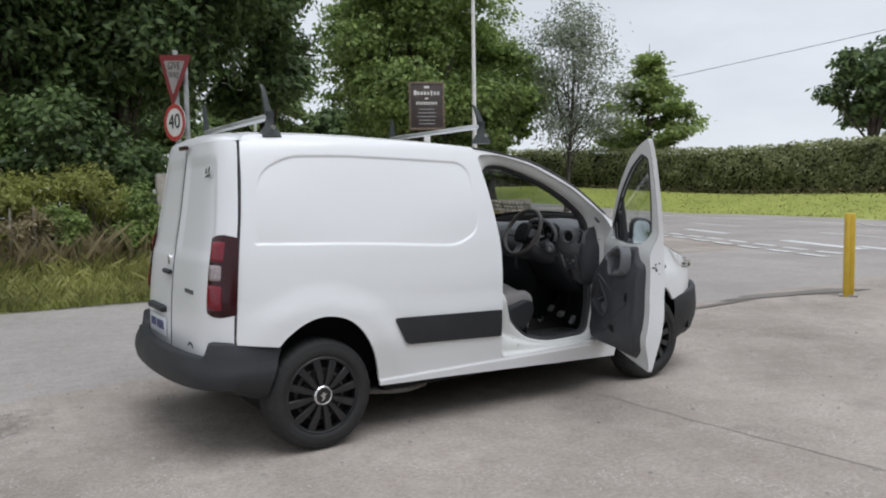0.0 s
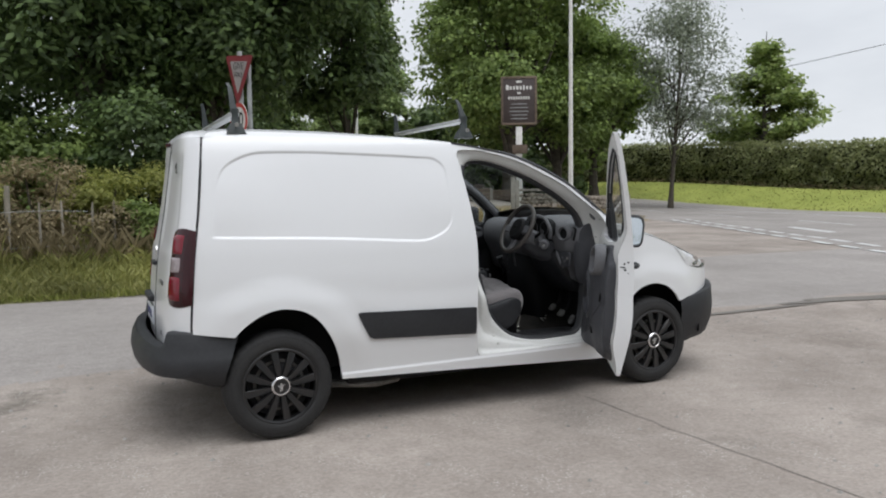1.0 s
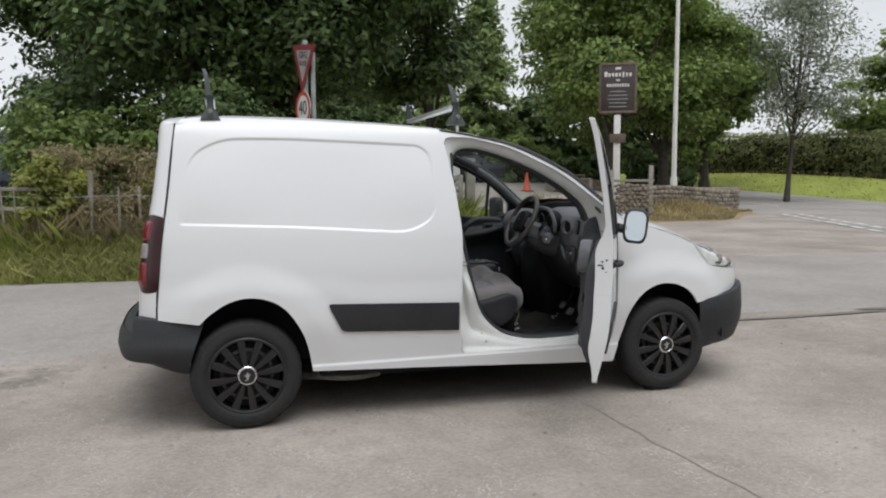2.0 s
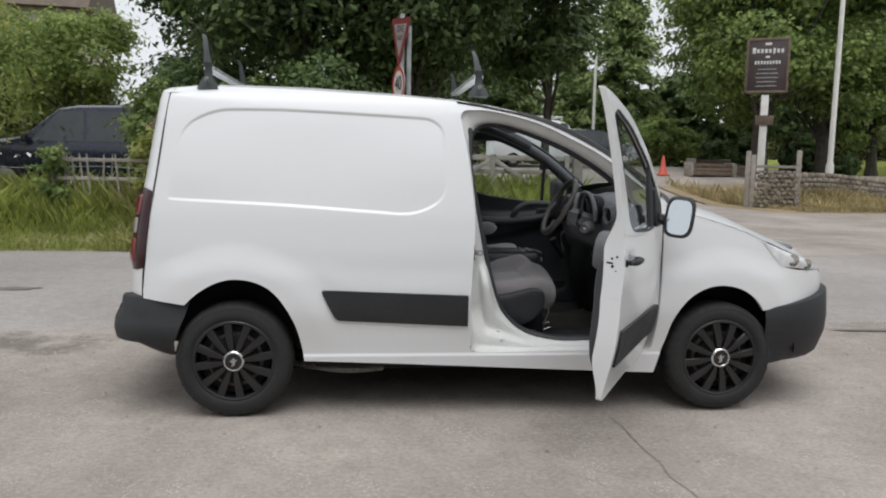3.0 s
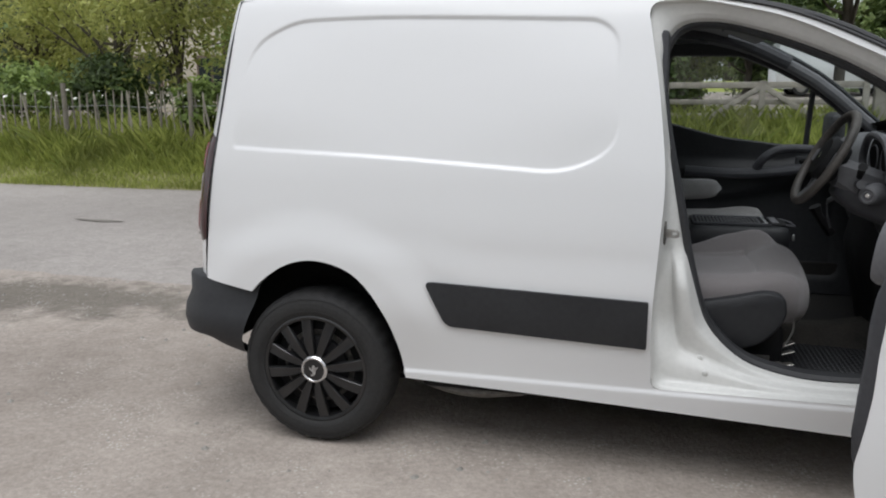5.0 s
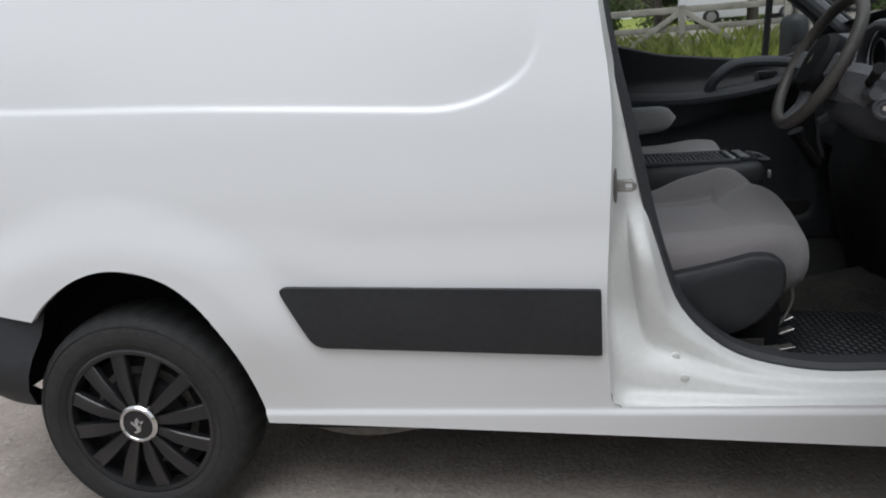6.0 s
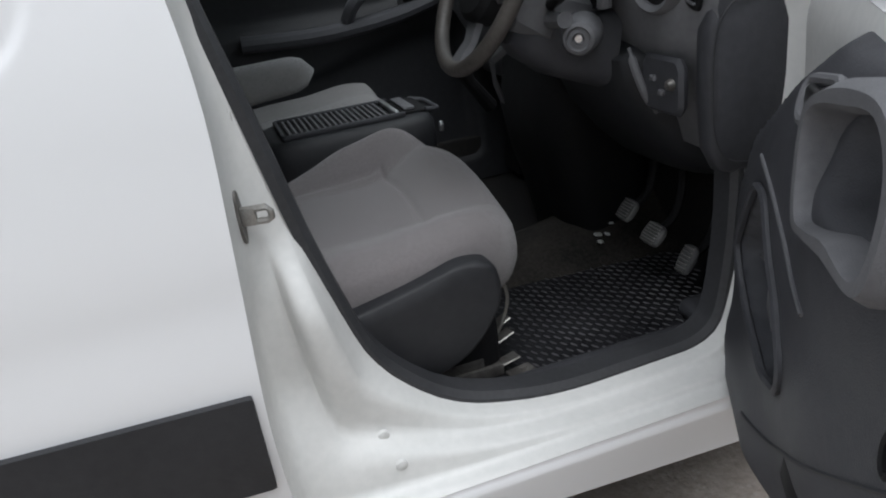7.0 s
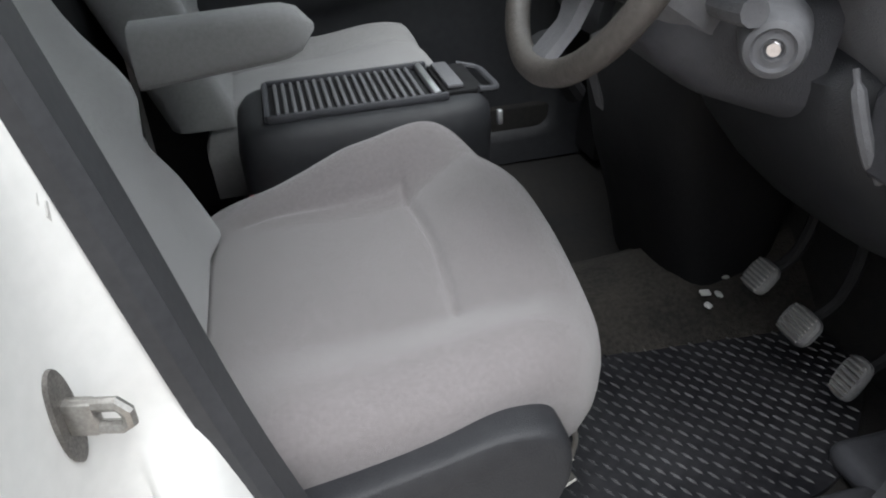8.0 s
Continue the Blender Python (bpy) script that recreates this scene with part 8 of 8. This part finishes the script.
# yellow bollard
bz = float(height(8.25, 0.55))
bollard = thing("bollard", "chipped yellow square steel bollard", "bollard", pose(8.25, 0.55, bz, 0, 0, 25))
part("post", Shape().box((0, 0, 0.54), (0.13, 0.13, 1.12), 0.012), YELLOW, bollard)
part("second_post", Shape().box((-0.10, 0.02, 0.53), (0.05, 0.06, 1.08), 0.008), YELLOW, bollard)
part("base_plate", Shape().box((0, 0, 0.01), (0.24, 0.22, 0.03), 0.006), STEEL, bollard)
chain = [(0.06, -0.02, 0.98), (0.45, -0.75, 0.82), (0.9, -1.6, 0.80), (1.3, -2.4, 0.98)]
part("chain", Shape().tube(open_curve(chain, 6), 0.006, 6), STEEL, bollard)

# pub sign, its posts and the stone panel
sgn = thing("pub_sign", "dark brown hanging pub sign on a white post", "sign", pose(15.15, 21.7, float(height(15.15, 21.7)), 0, 0, -28))
part("post", Shape().box((0.0, 0.06, 1.9), (0.26, 0.20, 4.0), 0.02), SIGNWHITE, sgn, "white painted post")
part("board", Shape().box((0.0, 0.0, 4.95), (1.30, 0.08, 1.85), 0.02), SIGNBROWN, sgn, "dark brown board")
for dx, dz, w, h in ((0, 0.94, 1.46, 0.09), (0, -0.94, 1.46, 0.09), (-0.69, 0, 0.09, 1.97), (0.69, 0, 0.09, 1.97)):
    part("frame_bar", Shape().box((dx, 0.0, 4.95 + dz), (w, 0.13, h), 0.015), BROWNWOOD, sgn)
for s in (-1, 1):
    part("bracket", Shape().tube(open_curve([(s * 0.70, 0.0, 3.92), (s * 0.40, 0.02, 3.86), (s * 0.16, 0.05, 3.62)], 5), 0.022, 8), BLACK, sgn)
part("notice", Shape().box((0.02, -0.07, 2.98), (0.62, 0.04, 0.36), 0.01), BROWNWOOD, sgn, "small brown notice")
part("sign_line", Shape().box((0.0, -0.045, 5.72), (0.22, 0.006, 0.09), 0.002), SIGNWHITE, sgn)
for i, w in enumerate((0.16, 0.12, 0.12, 0.14, 0.12, 0.10, 0.12, 0.12)):
    part("sign_letter", Shape().box((-0.47 + 0.135 * i, -0.045, 5.47 + (0.02 if i == 0 else 0)), (w * 0.72, 0.006, 0.20 if i in (0, 5) else 0.14), 0.002), SIGNWHITE, sgn)
part("sign_line", Shape().box((0.0, -0.045, 5.26), (0.14, 0.006, 0.07), 0.002), SIGNWHITE, sgn)
for i in range(9):
    part("sign_letter", Shape().box((-0.40 + 0.10 * i, -0.045, 5.06), (0.062, 0.006, 0.12), 0.002), SIGNWHITE, sgn)
for i, w in enumerate((0.62, 0.74, 0.78, 0.66, 0.70)):
    part("sign_line", Shape().box((0.0, -0.045, 4.82 - 0.15 * i), (w, 0.006, 0.035), 0.002), GALV, sgn)

stonebin = thing("stone_panel", "timber frame filled with rough stones below the pub sign", "stone panel", pose(13.95, 18.75, float(height(13.95, 18.75)) + 0.03, 0, 0, -24) @ Matrix.Scale(0.80, 4))
for xx, hh in ((-0.92, 2.35), (-0.72, 2.2), (1.0, 2.4)):
    part("post", Shape().box((xx, 0, hh / 2), (0.19, 0.17, hh), 0.02), GREYWOOD, stonebin)
part("rail", Shape().box((0.15, 0, 1.72), (1.95, 0.16, 0.12), 0.015), GREYWOOD, stonebin)
stones = []
rs = np.random.default_rng(5)
for k in range(5):
    b = bmesh.new()
    bmesh.ops.create_icosphere(b, subdivisions=1, radius=0.5)
    for q in b.verts:
        q.co = Vector((q.co.x * 0.30, q.co.y * 0.26, q.co.z * 0.22)) * (1 + 0.35 * float(rs.normal()) * 0.5)
    me = bpy.data.meshes.new("stone")
    b.to_mesh(me)
    b.free()
    me.materials.append(WALLSTONE)
    stones.append(me)
for i in range(7):
    for j in range(9):
        o = part("stone", stones[(i * 3 + j) % 5], WALLSTONE, stonebin)
        o.matrix_local = pose(-0.52 + 0.235 * i + (0.11 if j % 2 else 0), 0.02 * float(rs.normal()), 0.10 + 0.175 * j, *(float(v) * 12 for v in rs.normal(size=3)))

wall = thing("pub_wall", "low dry stone wall beside the pub entrance", "wall", kind="structure")
p0, p1 = np.array([16.3, 22.7]), np.array([24.6, 26.4])
d = (p1 - p0) / np.linalg.norm(p1 - p0)
L = float(np.linalg.norm(p1 - p0))
yaw = math.degrees(math.atan2(d[1], d[0]))
big = Shape().box((0, 0, 0), (0.36, 0.36, 0.185), 0.035, 1).mesh("wall_stone", 50)
for r in range(5):
    n = int(L / 0.37)
    for i in range(n):
        x, y = p0 + d * (0.37 * i + 0.18 + (0.18 if r % 2 else 0))
        o = part("wall_stone", big, WALLSTONE, wall)
        o.matrix_local = pose(x + 0.02 * float(rs.normal()), y + 0.02 * float(rs.normal()), float(height(x, y)) + 0.06 + 0.19 * r, float(rs.normal()) * 2, float(rs.normal()) * 3, yaw + float(rs.normal()) * 4) @ Matrix.Diagonal((1 + 0.12 * float(rs.normal()), 1, 1 + 0.08 * float(rs.normal()), 1))
x, y = (p0 + p1) / 2
core = part("wall_core", Shape().box((0, 0, 0), (L, 0.26, 0.92), 0.02), WALLSTONE, wall)
core.matrix_local = pose(x, y, float(height(x, y)) + 0.42, 0, 0, yaw)

# poles and the overhead cable
pole = thing("lamp_column", "tall white tapered lamp column", "pole", pose(20.0, 25.0, float(height(20.0, 25.0))))
part("shaft", Shape().tube([(0, 0, 0), (0, 0, 1.4), (0, 0, 13.5)], [0.14, 0.115, 0.075], 12), SIGNWHITE, pole)
part("base_box", Shape().tube([(0, 0, 0), (0, 0, 1.3)], 0.16, 12), SIGNWHITE, pole)
pole = thing("flag_pole", "slim white flag pole at the car park", "pole", pose(13.6, 37.8, float(height(13.6, 37.8))))
part("shaft", Shape().tube([(0, 0, 0), (0, 0, 9.4)], [0.10, 0.06], 10), SIGNWHITE, pole)
part("finial", Shape().lathe([(0, 0.16), (0.08, 0.10), (0.09, 0.04), (0.05, 0.0)], 12, pose(0, 0, 9.4)), SIGNWHITE, pole)
pole = thing("telegraph_pole", "grey timber pole behind the car park", "pole", pose(18.5, 42.0, float(height(18.5, 42.0))))
part("shaft", Shape().tube([(0, 0, 0), (0, 0, 5.6)], [0.13, 0.10], 10), GREYWOOD, pole)
cable = thing("overhead_cable", "thin dark overhead cable", "cable", kind="structure")
a, b = np.array([43.9, 34.2, 9.75]), np.array([52.3, 21.5, 12.1])
e = (b - a)
line = [tuple(a + e * t + np.array([0, 0, 0.10 * (t - 0.5)**2 - 0.03])) for t in np.linspace(-1.6, 5.0, 30)]
part("wire", Shape().tube(line, 0.020, 5), BLACK, cable)

# traffic cone, planters
cone = thing("traffic_cone", "faded red traffic cone", "traffic cone", pose(14.2, 28.6, float(height(14.2, 28.6))))
part("cone", Shape().lathe([(0.21, 0.03), (0.19, 0.05), (0.04, 0.90), (0.0, 0.91)], 20), CONERED, cone)
part("base", Shape().box((0, 0, 0.02), (0.5, 0.5, 0.05), 0.01), CONERED, cone)
for x, y, l, ang in ((16.4, 28.6, 2.2, 12), (18.9, 29.8, 1.6, 5), (18.6, 33.4, 2.4, 20)):
    pl = thing("planter", "low weathered timber planter in the car park", "planter", pose(x, y, float(height(x, y)), 0, 0, ang), "planters")
    for i in range(3):
        part("board", Shape().box((0, -0.3, 0.12 + 0.19 * i), (l, 0.05, 0.17), 0.01), BROWNWOOD, pl)
        part("board", Shape().box((0, 0.3, 0.12 + 0.19 * i), (l, 0.05, 0.17), 0.01), BROWNWOOD, pl)
    for s in (-1, 1):
        part("end", Shape().box((s * l / 2, 0, 0.32), (0.07, 0.66, 0.64), 0.01), GREYWOOD, pl)
    part("soil", Shape().box((0, 0, 0.45), (l - 0.05, 0.56, 0.10), 0.01), SOIL, pl)

# ---- parked vehicles ----
NAVY = mat("navy_car_paint", (0.010, 0.014, 0.030), (0.016, 0.020, 0.040), 2, rough=0.22, coat=0.5)
DARKGREY = mat("dark_grey_car_paint", (0.018, 0.022, 0.030), (0.026, 0.030, 0.038), 2, rough=0.22, coat=0.5)
DARKPANE = mat("dark_car_glass", (0.020, 0.026, 0.028), (0.035, 0.042, 0.045), 4, rough=0.05, spec=0.8)


def build_parked(name, label, at, length, width, tall, profile, belt, paint, windows, bars=False, group="parked vehicles"):
    """A parked vehicle: a body lofted over its side outline, side windows, wheels, lamps."""
    car = thing(name, label, "car" if tall < 1.8 else "van", at, group)
    xs = np.array([p[0] for p in profile]) * length
    top = np.array([p[1] for p in profile]) * tall
    rings = []
    for x, t in zip(xs, top):
        w = width / 2 * (1 - 0.10 * abs(2 * x / length)**6)
        up = max(t, belt + 0.02)
        roof = w * (0.80 if t > belt + 0.3 else 0.92)
        rings.append([(x, -w * 0.92, 0.28), (x, -w, 0.55), (x, -w, belt * 0.9), (x, -w * 0.97, min(belt, up)), (x, -roof, up - 0.05), (x, -roof * 0.85, up), (x, roof * 0.85, up), (x, roof, up - 0.05), (x, w * 0.97, min(belt, up)), (x, w, belt * 0.9), (x, w, 0.55), (x, w * 0.92, 0.28)])
    part("body", Shape().loft(rings), paint, car, sharp=40)
    for s in (-1, 1):
        for (x0, x1, slope0, slope1) in windows:
            w0, w1 = width / 2 * 0.965 + 0.006, width / 2 * 0.83 + 0.008
            poly = [(x0, belt + 0.04, w0), (x1, belt + 0.04, w0), (x1 - slope1, tall - 0.16, w1), (x0 + slope0, tall - 0.16, w1)]
            sh = Shape().add([(a, s * c, b) for a, b, c in poly] + [(a, s * (c - 0.03), b) for a, b, c in poly], [(0, 1, 2, 3), (0, 4, 5, 1), (1, 5, 6, 2), (2, 6, 7, 3), (3, 7, 4, 0)])
            part("side_window", sh, DARKPANE, car)
        for wx in (-0.30, 0.31):
            m = pose(wx * length, s * (width / 2 - 0.02), 0.33, 90 if s < 0 else -90, 0, 0)
            wl_ = part("wheel", Shape().lathe([(0, 0.005), (0.10, 0.012), (0.19, 0.0), (0.2, -0.05)], 24, m), STEEL, car)
            part("tyre", Shape().lathe([(0.2, -0.16), (0.3, -0.17), (0.33, -0.13), (0.33, -0.03), (0.3, 0.01), (0.2, 0.012)], 28, m), RUBBER, wl_)
    for s in (-1, 1):
        part("headlamp", Shape().box((length * 0.485, s * width * 0.36, belt * 0.80), (0.10, 0.30, 0.16), 0.03), LAMPLENS, car)
        part("tail_lamp", Shape().box((-length * 0.487, s * width * 0.40, belt * 0.86), (0.08, 0.16, 0.32), 0.03), REDLENS, car)
        part("wing_mirror", Shape().box((length * 0.22, s * (width / 2 + 0.09), belt + 0.10), (0.10, 0.18, 0.14), 0.03), PLASTIC, car)
    part("bumper", Shape().box((length * 0.48, 0, 0.42), (0.16, width * 0.94, 0.22), 0.05), PLASTIC, car)
    part("bumper", Shape().box((-length * 0.48, 0, 0.45), (0.16, width * 0.94, 0.22), 0.05), PLASTIC, car)
    if bars:
        for bx in (-0.28, 0.0, 0.18):
            part("roof_bar", Shape().tube([(bx * length, -width * 0.40, tall), (bx * length, -width * 0.38, tall + 0.13), (bx * length, width * 0.38, tall + 0.13), (bx * length, width * 0.40, tall)], 0.025, 8), SIGNWHITE, car)
        for s in (-1, 1):
            part("roof_rail", Shape().tube([(-0.30 * length, s * width * 0.38, tall + 0.14), (0.20 * length, s * width * 0.38, tall + 0.14)], 0.022, 8), SIGNWHITE, car)
    return car


SUVP = [(-0.5, 0.52), (-0.495, 0.62), (-0.47, 0.92), (-0.42, 0.985), (-0.20, 1.0), (0.02, 0.985), (0.10, 0.95), (0.24, 0.64), (0.30, 0.61), (0.46, 0.55), (0.5, 0.42)]
MPVP = [(-0.5, 0.48), (-0.495, 0.66), (-0.47, 0.90), (-0.42, 0.975), (-0.25, 1.0), (-0.02, 0.995), (0.08, 0.96), (0.18, 0.84), (0.27, 0.68), (0.33, 0.625), (0.42, 0.57), (0.48, 0.48), (0.5, 0.36)]
VANP = [(-0.5, 0.42), (-0.495, 0.7), (-0.485, 0.95), (-0.45, 0.99), (-0.1, 1.0), (0.16, 0.985), (0.24, 0.93), (0.37, 0.60), (0.42, 0.56), (0.48, 0.50), (0.5, 0.36)]
at = lambda x, y, a: pose(x, y, float(height(x, y)), 0, 0, a)
build_parked("estate_car", "dark navy estate car parked behind the fence", at(-5.1, 11.8, 184), 4.6, 1.82, 1.82, SUVP, 1.02, NAVY, [(-2.05, -1.15, 0.22, 0.0), (-1.08, -0.12, 0.0, 0.0), (-0.05, 0.95, 0.0, 0.55)])
build_parked("white_van", "white van with roof rack parked in the pub lane", at(9.0, 31.5, 2), 4.9, 1.9, 2.25, VANP, 1.2, WHITE, [(0.0, 0.75, 0.0, 0.0), (0.82, 1.55, 0.0, 0.42)], True)
build_parked("dark_van", "dark grey van parked in the car park", at(12.5, 34.0, -4), 4.7, 1.9, 1.85, MPVP, 1.05, DARKGREY, [(-2.05, -1.05, 0.12, 0.0), (-0.98, 0.10, 0.0, 0.0), (0.17, 1.25, 0.0, 0.62)])

# ---- house behind the trees ----
CREAM = mat("cream_render", (0.52, 0.47, 0.38), (0.62, 0.57, 0.47), 1.2, rough=0.9, bump=0.4, bump_scale=40)
TILE = mat("brown_roof_tiles", (0.10, 0.075, 0.06), (0.17, 0.13, 0.10), 3, rough=0.85, bump=0.8, bump_scale=18)
house = thing("house", "cream rendered house with brown window frames", "house", pose(-15.5, 27.5, float(height(-15.5, 27.5)), 0, 0, 8))
wall_ = Shape().box((0, 0, 3.1), (10.0, 6.0, 6.2), 0.02)
part("wall", wall_, CREAM, house)
part("roof", Shape().prism([(-3.5, 6.1), (3.5, 6.1), (0, 9.0)], -5.4, 5.4, "x"), TILE, house)
for xx in (-3.4, -0.6, 3.9):
    for zz in (1.6, 4.5):
        win = part("window", Shape().box((xx, -3.0, zz), (1.3, 0.14, 1.3), 0.02), BROWNWOOD, house, "brown framed window")
        for sx in (-0.3, 0.3):
            part("pane", Shape().box((xx + sx, -3.075, zz), (0.5, 0.02, 1.1), 0.0), DARKPANE, win)
part("porch_wall", Shape().box((1.9, -3.9, 1.2), (2.6, 1.8, 2.4), 0.02), BROWNWOOD, house)
part("porch_gable", Shape().prism([(0.4, 2.4), (3.4, 2.4), (1.9, 3.5)], -4.9, -3.0, "y"), BROWNWOOD, house)
for s in (-1, 1):
    part("barge_board", Shape().box((0, 0, 0), (1.95, 0.05, 0.16), 0.01, 2, pose(1.9 + s * 0.78, -4.93, 2.97, 0, s * 36, 0)), SIGNWHITE, house, "white barge board")
